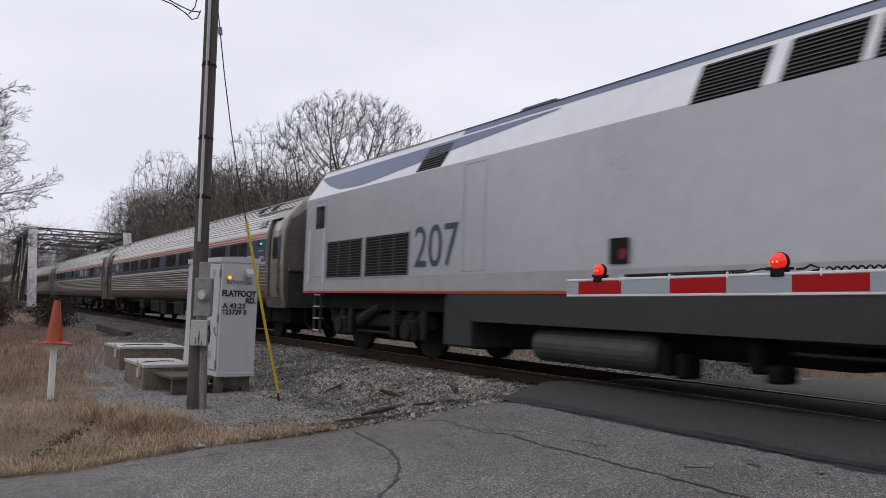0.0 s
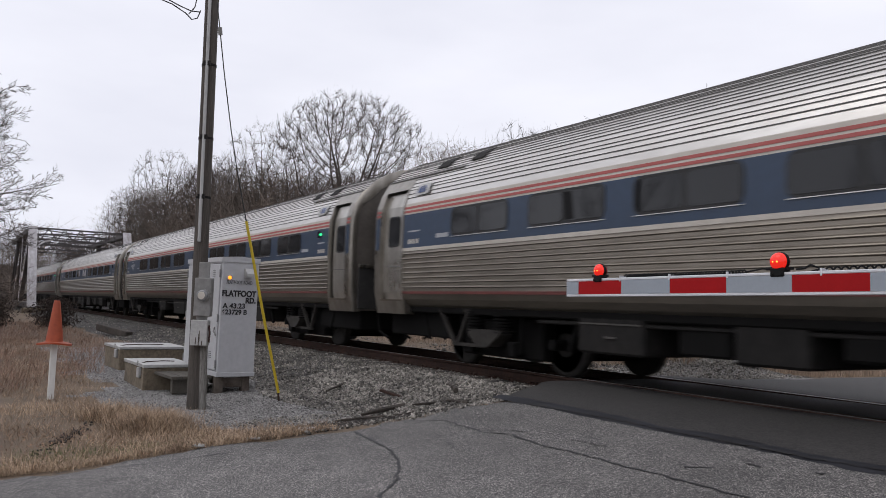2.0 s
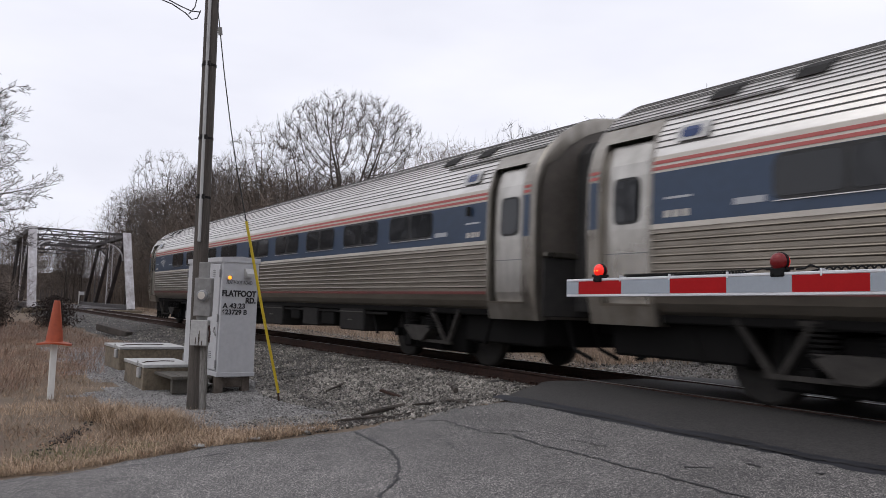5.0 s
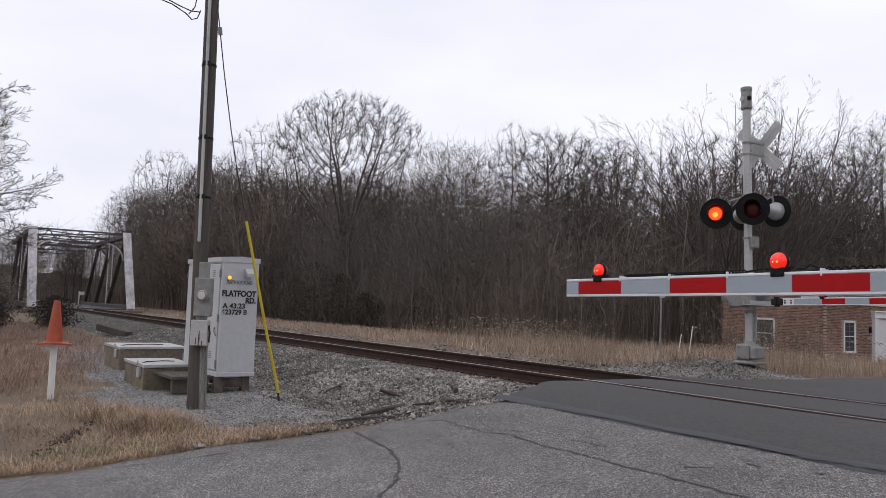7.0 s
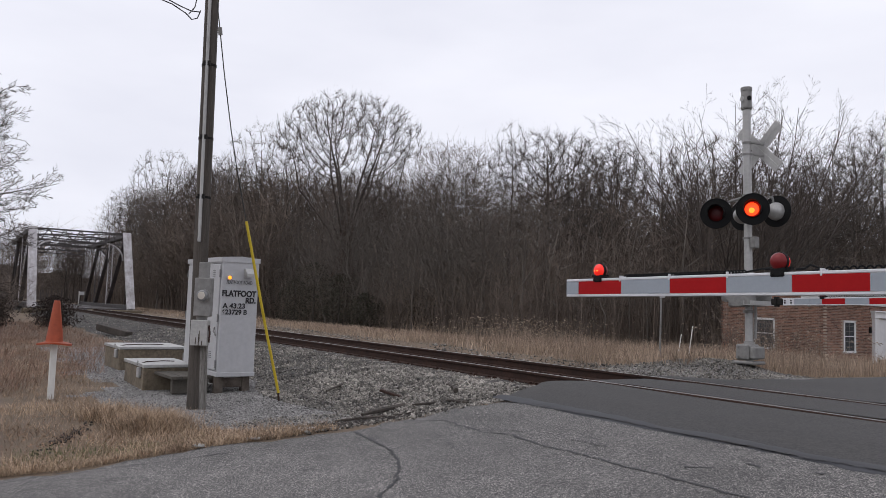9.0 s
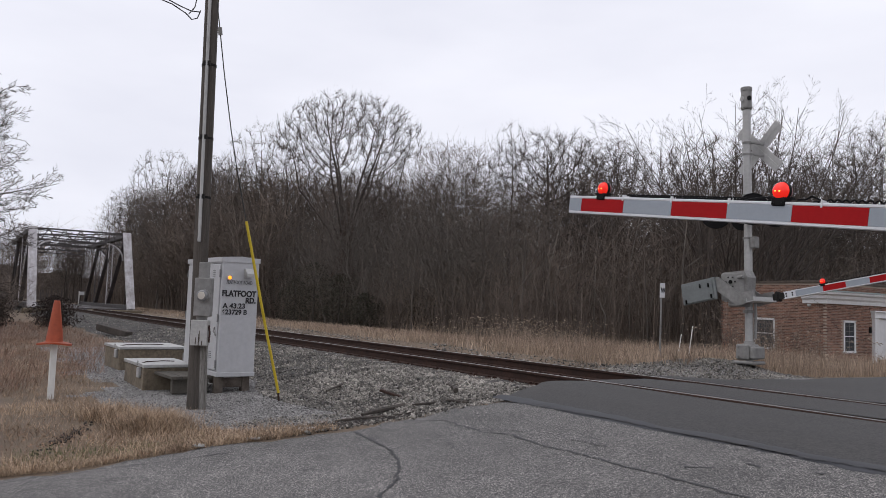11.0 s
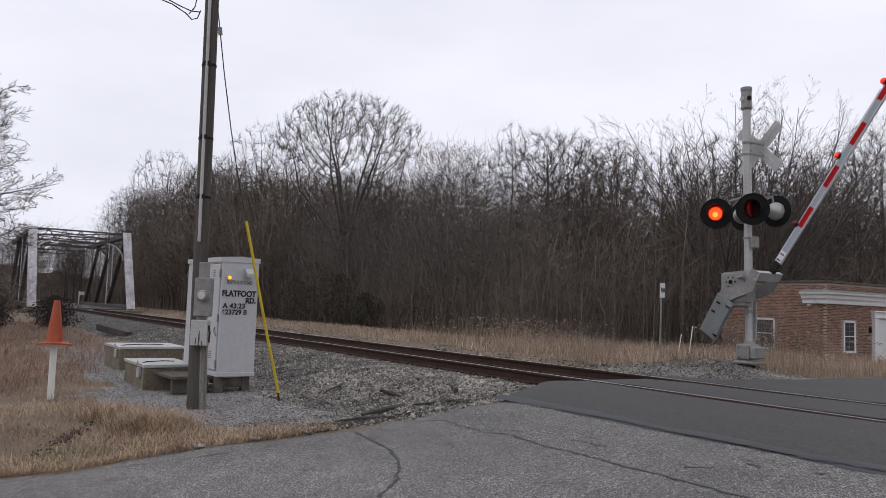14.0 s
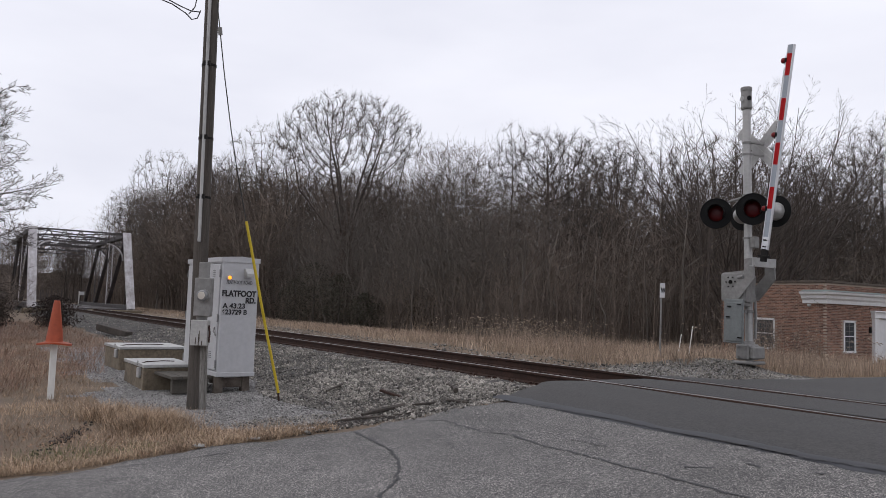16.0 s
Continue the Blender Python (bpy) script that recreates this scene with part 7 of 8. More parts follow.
            side *= twig * 1.1 / np.maximum(np.linalg.norm(side, axis=1, keepdims=True), 1e-5)
            crown.append((np.stack([Q - side, Q + side, Q + d * ln], 1).reshape(-1, 3), np.arange(3 * len(Q)).reshape(-1, 3)))
            continue
        bend = Q + d * ln * 0.5
        tip = bend + (d + rng.normal(0, 0.2, d.shape) + np.array([0, 0, lift * 0.4])) * ln * 0.5
        crown.append(segments(Q, bend, w, w * 0.85, 2))
        crown.append(segments(bend, tip, w * 0.85, w * 0.4, 2))
    tree = thing(name, pose(0, 0, 0), label, "tree", group)
    for nm, pieces in (("trunk", bole), ("crown", crown)):
        V, F = joined(pieces)
        ob = new(nm, quick_mesh(nm, V, F, [mat], smooth=(nm == "trunk")))
        ob.parent = tree
        if nm == "crown":
            ob["label"] = "bare twiggy crown"
    return tree


def sprung_tree(name, seed, stems, label, mat="bark", twig=0.006, counts=(9, 6, 4), share=0.42, angle=(20, 44), lift=0.05, thick=0.055, group="bare trees of the wood", start=0.30, bend=0.05):
    """A leafless tree of long springy shoots: each stem (foot, way, length) carries straight side shoots, and these carry finer ones."""
    rng = np.random.RandomState(seed)
    A, B, RA, RB = [], [], [], []
    shoots = [(np.array(p, float), np.array(d, float) / np.linalg.norm(d), ln, thick * ln / 12) for p, d, ln in stems]
    for level in range(len(counts) + 1):
        after = []
        for p, d, ln, r in shoots:
            n = (8, 5, 3, 2)[level]
            line, q, e = [p], p, d
            for i in range(n):
                e = e + rng.normal(0, bend, 3) + np.array([0, 0, lift])
                e = e / np.linalg.norm(e)
                q = q + e * (ln / n)
                line.append(q)
            rad = [max(twig * 0.6, r * (1 - 0.85 * i / n)) for i in range(n + 1)]
            A += line[:-1]
            B += line[1:]
            RA += rad[:-1]
            RB += rad[1:]
            if level == len(counts):
                continue
            for k in range(counts[level]):
                t = start + (0.97 - start) * (k + rng.rand()) / counts[level]
                i = min(int(t * n), n - 1)
                base = line[i] + (line[i + 1] - line[i]) * (t * n - i)
                along = (line[i + 1] - line[i]) / (ln / n)
                side = np.cross(along, rng.normal(0, 1, 3))
                side /= np.linalg.norm(side)
                a = radians(rng.uniform(*angle))
                after.append((base, along * math.cos(a) + side * math.sin(a), ln * share * (1.42 - 1.05 * t) * rng.uniform(0.7, 1.2), max(twig, rad[i] * 0.55)))
        shoots = after
    A, B, RA, RB = np.array(A), np.array(B), np.array(RA), np.array(RB)
    bole, mid = RA > 0.04, (RA <= 0.04) & (RA > 0.016)
    fine = RA <= 0.016
    tree = thing(name, pose(0, 0, 0), label, "tree", group)
    for nm, pieces in (("trunk", [segments(A[bole], B[bole], RA[bole], RB[bole], 7)]), ("crown", [segments(A[mid], B[mid], RA[mid], RB[mid], 3), segments(A[fine], B[fine], RA[fine] * 1.15, RB[fine] * 1.15, 2)])):
        V, F = joined(pieces)
        ob = new(nm, quick_mesh(nm, V, F, [mat], smooth=(nm == "trunk")))
        ob.parent = tree
        if nm == "crown":
            ob["label"] = "bare twiggy crown"
    return tree


def sheaf(rng, count, tilt, length, spread=0.15, grow=0.14):
    """Stems (foot, way, length) that rise from one foot and lean out, longer the more they lean."""
    out = []
    for k in range(count):
        b, t = 2 * math.pi * k * 0.382 + rng.uniform(-0.3, 0.3), tilt[0] + (tilt[1] - tilt[0]) * ((k + 0.5) / count) ** 0.7
        out.append(((spread * math.cos(b), spread * math.sin(b), -0.3), (math.sin(radians(t)) * math.cos(b), math.sin(radians(t)) * math.sin(b), math.cos(radians(t))), rng.uniform(*length) * (1 + grow * k / count)))
    return out


def oval(height, low, wide, top=1.0, hollow=0.0, n=800):
    """An egg-shaped crown between the heights low and top, wide in half width."""
    def points(rng):
        z0, z1 = height * low, height * top
        zc, hz = (z0 + z1) / 2, (z1 - z0) / 2

        def inside(p):
            u = (p[:, 2] - zc) / hz
            e = (p[:, 0] ** 2 + p[:, 1] ** 2) / (wide * (1 + 0.25 * u)) ** 2 + u * u
            return (e < 1) & (e > hollow)
        return crown_points(rng, n, inside, (wide * 1.3, z0, z1))
    return points


def fan(height, low, wide, n=800, spread=1.0):
    """A crown that opens like a vase from near the ground."""
    def points(rng):
        def inside(p):
            u = np.clip((p[:, 2] - height * low) / (height * (1 - low)), 0, 1)
            rr = np.hypot(p[:, 0], p[:, 1])
            cap = np.sqrt(np.maximum(0, 1 - (rr / wide) ** 2)) * 0.35 + 0.65
            return (rr < wide * (0.12 + 0.88 * u ** spread)) & (u < cap)
        return crown_points(rng, n, inside, (wide, height * low, height))
    return points


def leaning(rng, count, z0, z1, tilt):
    """Several stems from one foot, leaning out."""
    out = []
    for k in range(count):
        b = 2 * math.pi * k / count + rng.uniform(-0.4, 0.4)
        t = math.tan(radians(rng.uniform(*tilt)))
        h = rng.uniform(z0, z1)
        out.append([(0.12 * math.cos(b), 0.12 * math.sin(b), -0.3), (h * t * 0.35 * math.cos(b), h * t * 0.35 * math.sin(b), h * 0.5), (h * t * math.cos(b), h * t * math.sin(b), h)])
    return out


def foliage(name, n, shape, size, mat, seed):
    """Many small leaf clumps filling a shape given as f(rng) -> point."""
    rng = np.random.RandomState(seed)
    P = np.array([shape(rng) for _ in range(n)])
    a = rng.normal(0, 1, (n, 3))
    a /= np.linalg.norm(a, axis=1)[:, None]
    b = np.cross(a, rng.normal(0, 1, (n, 3)))
    b /= np.linalg.norm(b, axis=1)[:, None]
    s = size * rng.uniform(0.5, 1.3, (n, 1))
    V = np.stack([P - a * s * 0.25, P + a * s * 0.25 + b * s * 0.2, P + b * s * 1.2, P - a * s * 0.2 + b * s * 0.6], 1).reshape(-1, 3)
    F = (np.array([(0, 1, 2), (0, 2, 3)])[None] + 4 * np.arange(n)[:, None, None]).reshape(-1, 3)
    return quick_mesh(name, V, F, [mat])


def evergreen(name, m, height, radius, n, mat, label, seed, size=0.22, round_top=False, group="evergreens"):
    t = thing(name, m, label, "evergreen", group)
    part("trunk", Form().tube([(0, 0, -0.2), (0, 0, height * 0.9)], [0.03 * height * 0.5 + 0.03, 0.02], 7), ["bark"], t)

    def shape(rng):
        u = rng.rand()
        z = height * (0.04 + 0.96 * u)
        prof = (1 - u) ** 0.85 * (0.75 + 0.35 * math.sin(17 * u + seed)) if not round_top else math.sqrt(max(0.02, 1 - (2 * u - 0.9) ** 2 * 0.9))
        a = rng.uniform(0, 2 * math.pi)
        lobe = 1 + 0.28 * math.sin(3 * a + 9 * u + seed) + 0.18 * math.sin(7 * a - 15 * u)
        r = radius * prof * lobe * math.sqrt(rng.rand()) * rng.uniform(0.75, 1.08)
        return (r * math.cos(a), r * math.sin(a), z)

    ob = new("foliage", foliage("foliage", n, shape, size, mat, seed))
    ob.parent = t
    return t


def blades(name, spots, height, width, lean, mat, label, seed, category="grass", heads=None, share=0.08, vary=None):
    """Thin upright blades, each a tapering strip; heads adds a drooping seed plume in a second material."""
    rng = np.random.RandomState(seed)
    n = len(spots)
    P = np.asarray(spots)
    h = height * rng.uniform(0.45, 1.25, (n, 1)) * (1 if vary is None else np.asarray(vary)[:, None])
    a = rng.uniform(0, 2 * math.pi, (n, 1))
    ldir = np.concatenate([np.cos(a), np.sin(a), np.zeros((n, 1))], 1)
    c = rng.uniform(0, 2 * math.pi, (n, 1))
    wdir = np.concatenate([np.cos(c), np.sin(c), np.zeros((n, 1))], 1) * width * rng.uniform(0.6, 1.4, (n, 1))
    l = lean * rng.uniform(0.1, 1.2, (n, 1))
    up = np.array([[0, 0, 1.0]])
    mid = P + up * h * 0.6 + ldir * h * l * 0.35
    tip = P + up * h * (1 - 0.25 * l) + ldir * h * l
    V = np.stack([P - wdir, P + wdir, mid + wdir * 0.75, mid - wdir * 0.75, tip], 1).reshape(-1, 3)
    F = (np.array([(0, 1, 2), (0, 2, 3), (3, 2, 4)])[None] + 5 * np.arange(n)[:, None, None]).reshape(-1, 3)
    ids = np.zeros(len(F), int)
    mats = [mat]
    if heads:
        mats.append(heads)
        k = rng.rand(n) < share
        Q, ld = tip[k], ldir[k]
        m = len(Q)
        hh = height * 0.06
        V2 = np.stack([Q - wdir[k] * 1.2, Q + wdir[k] * 1.2, Q + ld * hh * 0.9 + wdir[k] * 2.6 + up * hh * 0.35, Q + ld * hh * 1.7 - up * hh * 0.5, Q + ld * hh * 0.8 - wdir[k] * 2.6], 1).reshape(-1, 3)
        F2 = (np.array([(0, 1, 2), (0, 2, 4), (4, 2, 3)])[None] + 5 * np.arange(m)[:, None, None]).reshape(-1, 3) + len(V)
        V, F, ids = np.concatenate([V, V2]), np.concatenate([F, F2]), np.concatenate([ids, np.ones(len(F2), int)])
    return tagged(new(name, quick_mesh(name, V, F, mats, ids)), label, category, kind="stuff")


def build_trees():
    protos = []
    text = "leafless grey-brown tree at the edge of the wood"
    up = random.Random(20)
    straight = lambda h: [[(0, 0, -0.3), (0.12, -0.08, h * 0.5), (0.0, 0.1, h)]]
    for k, (stems, points, twig, mat) in enumerate((
            (straight(6.5), oval(15, 0.30, 3.4, n=1100), 0.010, "bark_pale"),
            (straight(8.5), oval(13, 0.24, 2.2, n=900), 0.0095, "bark"),
            (straight(8.0), oval(16, 0.34, 3.6, n=1200), 0.010, "bark"),
            (None, None, 0, ""),
            (straight(10.0), oval(14, 0.26, 1.9, n=900), 0.0095, "bark"),
            (None, None, 0, ""))):
        protos.append(None if k in (3, 5) else grown_tree("bare_tree", 20 + k, stems, points, 0.30, text, mat, twig * 0.80, 6, (0.35, 1.0), 0.4, wander=0.06))
    protos[3] = sprung_tree("bare_tree", 23, sheaf(up, 6, (3, 22), (8.4, 10.8)), text, "bark_pale", 0.0068, (7, 4, 2), 0.40, (28, 58), 0.045, 0.07, start=0.25)
    protos[5] = sprung_tree("bare_tree", 25, sheaf(up, 7, (4, 28), (6.6, 9.0)), text, "bark", 0.0068, (6, 4, 2), 0.42, (28, 58), 0.045, 0.06, start=0.2)
    for k, (h, wide) in enumerate(((16, 3.9), (14, 3.2))):
        protos.append(grown_tree("bare_tree", 40 + k, straight(h * 0.45), oval(h, 0.24, wide, n=700), 0.5, text, "bark", 0.017, 3, (0.7, 1.7), 0.4, wander=0.07))
    rng = random.Random(77)
    used = [0] * len(protos)

    def plant(k, x, y, scale=1.0, turn=None):
        m = pose(x, y, float(ground_z(x, y)), 0, 0, rng.uniform(0, 360) if turn is None else turn) @ Matrix.Diagonal((scale, scale, scale * rng.uniform(0.92, 1.08), 1))
        if not used[k]:
            protos[k].matrix_basis = m
            used[k] = 1
        else:
            o = copy_thing(protos[k], Matrix.Identity(4))
            o.matrix_basis = m

    # the wood's edge beyond the railway
    for i in range(118):
        depth = rng.random() ** 0.8
        bearing = radians(rng.uniform(33, 74))
        y = 22 + 34 * depth
        x = -y * math.tan(bearing)
        if x > -31 and y < 36:
            y += 16
            x = -y * math.tan(bearing)
        if x > -27 and 29 < y < 54:
            continue
        plant(rng.choice((0, 1, 1, 2, 3, 4, 4, 5, 5)), x, y, rng.uniform(0.62, 0.86) + 0.20 * depth)
    # the taller wood along the line to the bridge
    for i in range(46):
        x, y = -rng.uniform(62, 160), rng.uniform(19.5, 44)
        plant(rng.choice((0, 4, 6, 7)), x, y, rng.uniform(1.0, 1.2) * (1 if y > 24 else 0.7))
    # taller single crowns along the line, and the deeper wood behind the edge
    for x, y, k, sc in ((-95, 20.5, 0, 1.24), (-80, 23.1, 2, 1.07), (-72, 23.4, 0, 1.06), (-115, 20.4, 2, 1.06), (-90, 22.6, 2, 1.06), (-100, 20.6, 0, 1.04), (-125, 21.5, 6, 1.02),
                        (-84, 26, 6, 1.06), (-76, 27, 6, 1.0), (-105, 24, 6, 1.08), (-66, 25, 2, 0.92)):
        plant(k, x, y, sc)
    for x, y, k, h in ((-80, 22.0, 2, 16.9), (-74, 23.5, 0, 16.0), (-70, 24.5, 2, 15.0), (-66, 26.0, 0, 13.9), (-62, 26.6, 2, 13.0), (-60, 29.0, 0, 12.4), (-56, 30.0, 2, 12.4), (-54, 31.5, 0, 12.8),
                       (-52, 32.9, 2, 13.0), (-50, 34.2, 1, 13.2), (-68, 29, 2, 14.0), (-64, 32, 0, 14.0), (-76, 30, 2, 15.2), (-58, 35, 2, 13.5),
                       (-37.9, 56, 0, 15.2), (-36.2, 57, 2, 15.6), (-33.1, 55, 0, 15.4), (-33, 58, 2, 16.0), (-30.1, 56, 0, 15.9), (-43.6, 58, 2, 15.4), (-45, 56, 0, 15.4), (-30.5, 53, 1, 13.5), (-35, 53, 4, 14)):
        plant(k, x, y, h / (15, 13, 16, 11, 14)[k])
    for i in range(54):
        y = rng.uniform(44, 62)
        plant(rng.choice((6, 7)), -y * math.tan(radians(rng.uniform(34, 66))), y, rng.uniform(0.70, 0.92))
    for i in range(12):
        y = rng.uniform(54, 64)
        plant(rng.choice((1, 4, 3)), -y * rng.uniform(0.36, 0.72), y, rng.uniform(0.85, 1.05))
    # behind the brick building
    for i in range(18):
        y = rng.uniform(56, 80)
        plant(rng.choice((6, 7)), -y * rng.uniform(0.50, 0.85), y, rng.uniform(0.74, 0.92))
    # across the river
    for i in range(26):
        plant(rng.choice((6, 7)), -rng.uniform(135, 190), rng.uniform(-12, 26), rng.uniform(0.62, 0.84))
    # near bank and behind the viewer, mostly unseen, added to darken the train's reflections
    for x, y, k, s in ((-52, -1.5, 3, 0.9), (-60, -6, 1, 0.9), (-75, -5, 4, 0.9), (-95, -3, 2, 0.9), (-44, -5.5, 0, 0.75)):
        plant(k, x, y, s)
    for i in range(5):
        plant(rng.choice((6, 7)), -rng.uniform(30, 125), -rng.uniform(8, 30), rng.uniform(0.8, 1.05))
    for i in range(3):
        plant(rng.choice((6, 7)), rng.uniform(-30, 45), -rng.uniform(22, 40), rng.uniform(0.9, 1.1))
    # pale slender trees in front of the thicket
    for x, y, k, sc in ((-30.4, 21.4, 0, 0.60), (-46.2, 20.6, 3, 0.72), (-44.6, 20.9, 0, 0.55), (-40.5, 20.6, 3, 0.55), (-36.0, 20.8, 0, 0.52), (-33.4, 21.6, 3, 0.66), (-28.6, 22.4, 0, 0.55)):
        plant(k, x, y, sc)
    # single trees that stand out
    def oak_crown(rng):
        def inside(p):
            rr = np.hypot(p[:, 0], p[:, 1])
            e = (rr / 5.85) ** 2 + ((p[:, 2] - 11.5) / 4.45) ** 2
            return (e < 1) & (p[:, 2] > 7.7 + 0.84 * rr) & ((e > 0.30) | (rng.rand(len(p)) < 0.3))
        return crown_points(rng, 3000, inside, (5.7, 7.5, 16.5))

    boughs = [[(0, 0, -0.3), (0.05, 0, 2.6), (0, 0.1, 5.6)]]
    for k in range(10):
        b, t = 2 * math.pi * k / 10 + 0.3 * math.sin(3.0 * k), (0.30, 1.0, 0.62, 1.05, 0.45, 0.95, 0.22, 1.0, 0.75, 0.55)[k]
        z = (5.6, 5.0, 5.4, 4.6, 5.8, 5.1, 6.0, 4.8, 5.3, 5.5)[k]
        boughs.append([(0.1 * math.cos(b), 0.1 * math.sin(b), z - 0.6), (1.25 * t * math.cos(b), 1.25 * t * math.sin(b), z + 1.5), (2.2 * t * math.cos(b), 2.2 * t * math.sin(b), z + 2.7 + 0.4 * (1 - t)), (3.7 * t * math.cos(b), 3.7 * t * math.sin(b), z + 4.4 + 0.8 * (1 - t))])
    oak = grown_tree("broad_oak", 5, boughs, oak_crown, 0.24, "broad rounded leafless oak standing above the wood", "bark", 0.0066, 7, (0.2, 0.62), 0.8, 1.78, "tall trees", wander=0.06, curl=True)
    oak.matrix_basis = pose(-48.5, 22.5, -0.6, 0, 0, 40)
    vase = sprung_tree("young_maple", 9, sheaf(random.Random(4), 26, (3, 38), (13.0, 14.5), grow=0.0), "wide-spreading young leafless tree behind the signal", "bark", 0.0066, (11, 6, 3), 0.42, (24, 46), 0.0, 0.075, "tall trees", 0.28, 0.04)
    vase.matrix_basis = pose(-28.4, 37.8, -0.7, 0, 0, 10)
    dark = grown_tree("clump_tree", 63, leaning(random.Random(15), 6, 5.5, 8.0, (1, 9)), fan(11.5, 0.40, 3.0, 900), 0.36, "clump of dark upright trunks beside the brick building", "bark", 0.0125, 4, (0.4, 1.0), 0.6, 2.0, "tall trees")
    dark.matrix_basis = pose(-27.3, 33.6, -0.8, 0, 0, 30)
    tall = grown_tree("round_tree", 14, straight(10.5), oval(14.6, 0.42, 3.7, hollow=0.1, n=1800), 0.28, "upright leafless tree with a rounded crown", "bark", 0.0088, 5, (0.3, 0.85), 0.3, 1.9, "tall trees", wander=0.05, curl=True)
    tall.matrix_basis = pose(-32.6, 27.0, -0.8) @ Matrix.Scale(0.80, 4)
    pale = sprung_tree("pale_tree", 31, sheaf(random.Random(8), 6, (4, 24), (10.8, 12.4)), "slender pale leafless tree in front of the wood", "bark_pale", 0.0065, (9, 6, 4), 0.40, (28, 56), 0.03, 0.075, "tall trees", 0.28)
    pale.matrix_basis = pose(-41.6, 28.2, -0.6, 0, 0, 120)
    limbs, rnd = [((0, 0, -0.3), (0.02, 0, 1), 8.5)], random.Random(42)
    for k in range(52):
        h = 0.9 + 5.6 * (k / 52) ** 0.9
        b, rise = 2.399 * k + rnd.uniform(-0.3, 0.3), radians(-4 + 8.5 * h + rnd.uniform(-6, 10))
        limbs.append(((0.05 * math.cos(b), 0.05 * math.sin(b), h), (math.cos(b) * math.cos(rise), math.sin(b) * math.cos(rise), math.sin(rise)), rnd.uniform(5.0, 6.4) * (1 - 0.5 * abs(h / 6.5 - 0.5))))
    side = sprung_tree("side_tree", 42, limbs, "twiggy leafless tree leaning over the near bank", "bark", 0.0098, (14, 7, 3), 0.42, (25, 55), 0.012, 0.10, "tall trees", 0.22, 0.05)
    side.matrix_basis = pose(-31.9, -2.3, -0.6, 0, 0, 20)

    evergreen("cedar_tree", pose(-47.6, 22.2, -0.6), 8.6, 1.7, 2600, "bronze", "thin bronze-brown cedar at the foot of the oak", 1, 0.15)
    for x, y, h, r, s in ((-44, 20.2, 3.4, 1.7, 2), (-47.5, 20.0, 4.2, 2.2, 3), (-40.0, 20.0, 2.2, 1.2, 4), (-52, 20.5, 3.2, 1.5, 5), (-37, 22, 2.6, 1.1, 6), (-60, 23, 4.0, 1.8, 8)):
        evergreen("cedar_bush", pose(x, y, -0.6), h, r, 2600, "cedar", "small dark green cedar bush at the wood's edge", s, 0.11, True, "cedar bushes")
    for x, y, h, r, s in ((-115, 26, 13, 3.8, 11), (-107, 25, 11.5, 3.4, 12), (-124, 28, 14, 4.0, 13)):
        evergreen("pine_tree", pose(x, y, -1.0), h, r, 3500, "cedar", "dark pine standing behind bare trees", s, 0.5)
    for x, y, h, r, s in ((-36.8, 3.75, 1.35, 1.0, 21), (-37.5, 1.3, 1.5, 1.1, 22), (-45, 0.3, 1.7, 1.5, 24), (-43, -1.8, 2.0, 1.6, 26), (-52, 1.5, 2.0, 1.8, 27)):
        evergreen("shrub", pose(x, y, float(ground_z(x, y))), h, r, 5200, "brown_shrub", "dark bronze-brown shrub near the bridge", s, 0.085, True, "shrubs by the bridge")


def build_undergrowth():
    rng = np.random.RandomState(12)

    def sticks(name, n, area, height, r, mat, label, lean=0.5, sprays=3, spray_len=(0.10, 0.24)):
        P = area(n)
        h = height * rng.uniform(0.35, 1.2, (len(P), 1))
        d = rng.normal(0, lean, (len(P), 3))
        d[:, 2] = 1
        bend = rng.normal(0, 0.18, (len(P), 3))
        bend[:, 2] = 0
        a = rng.uniform(0, 2 * math.pi, (len(P), 1))
        w = np.concatenate([np.cos(a), np.sin(a), 0 * a], 1) * r * rng.uniform(0.5, 1.3, (len(P), 1))
        w2 = np.concatenate([-np.sin(a), np.cos(a), 0 * a], 1) * r
        mid, tip = P + d * h * 0.5, P + d * h + bend * h
        V = np.stack([P - w, P + w, P + w2, mid - w * 0.7, mid + w * 0.7, mid + w2 * 0.7, tip], 1).reshape(-1, 3)
        face = np.array([(0, 1, 4), (0, 4, 3), (1, 2, 5), (1, 5, 4), (2, 0, 3), (2, 3, 5), (3, 4, 6), (4, 5, 6), (5, 3, 6)])
        F = (face[None] + 7 * np.arange(len(P))[:, None, None]).reshape(-1, 3)
        for k in range(sprays):
            t = rng.uniform(0.25, 0.95, (len(P), 1))
            root = P + d * h * t + bend * h * t ** 2
            way = rng.normal(0, 1, (len(P), 3))
            way[:, 2] = np.abs(way[:, 2]) * 0.7 + 0.25
            way *= h * rng.uniform(*spray_len, (len(P), 1))
            wide = np.cross(way, rng.normal(0, 1, (len(P), 3)))
            wide *= r * 0.55 / np.linalg.norm(wide, axis=1)[:, None]
            F = np.concatenate([F, np.arange(3 * len(P)).reshape(-1, 3) + len(V)])
            V = np.concatenate([V, np.stack([root - wide, root + wide, root + way], 1).reshape(-1, 3)])
        tagged(new(name, quick_mesh(name, V, F, [mat])), label, "undergrowth", kind="stuff")

    def belt(n):
        y = 20.5 + 32 * rng.rand(n) ** 1.5
        x = -y * np.tan(np.radians(rng.uniform(26, 82, n)))
        keep = ~((x > -27) & (y < 53)) & (x > -175)
        x, y = x[keep], y[keep]
        return np.stack([x, y, ground_z(x, y) - 0.1], 1)

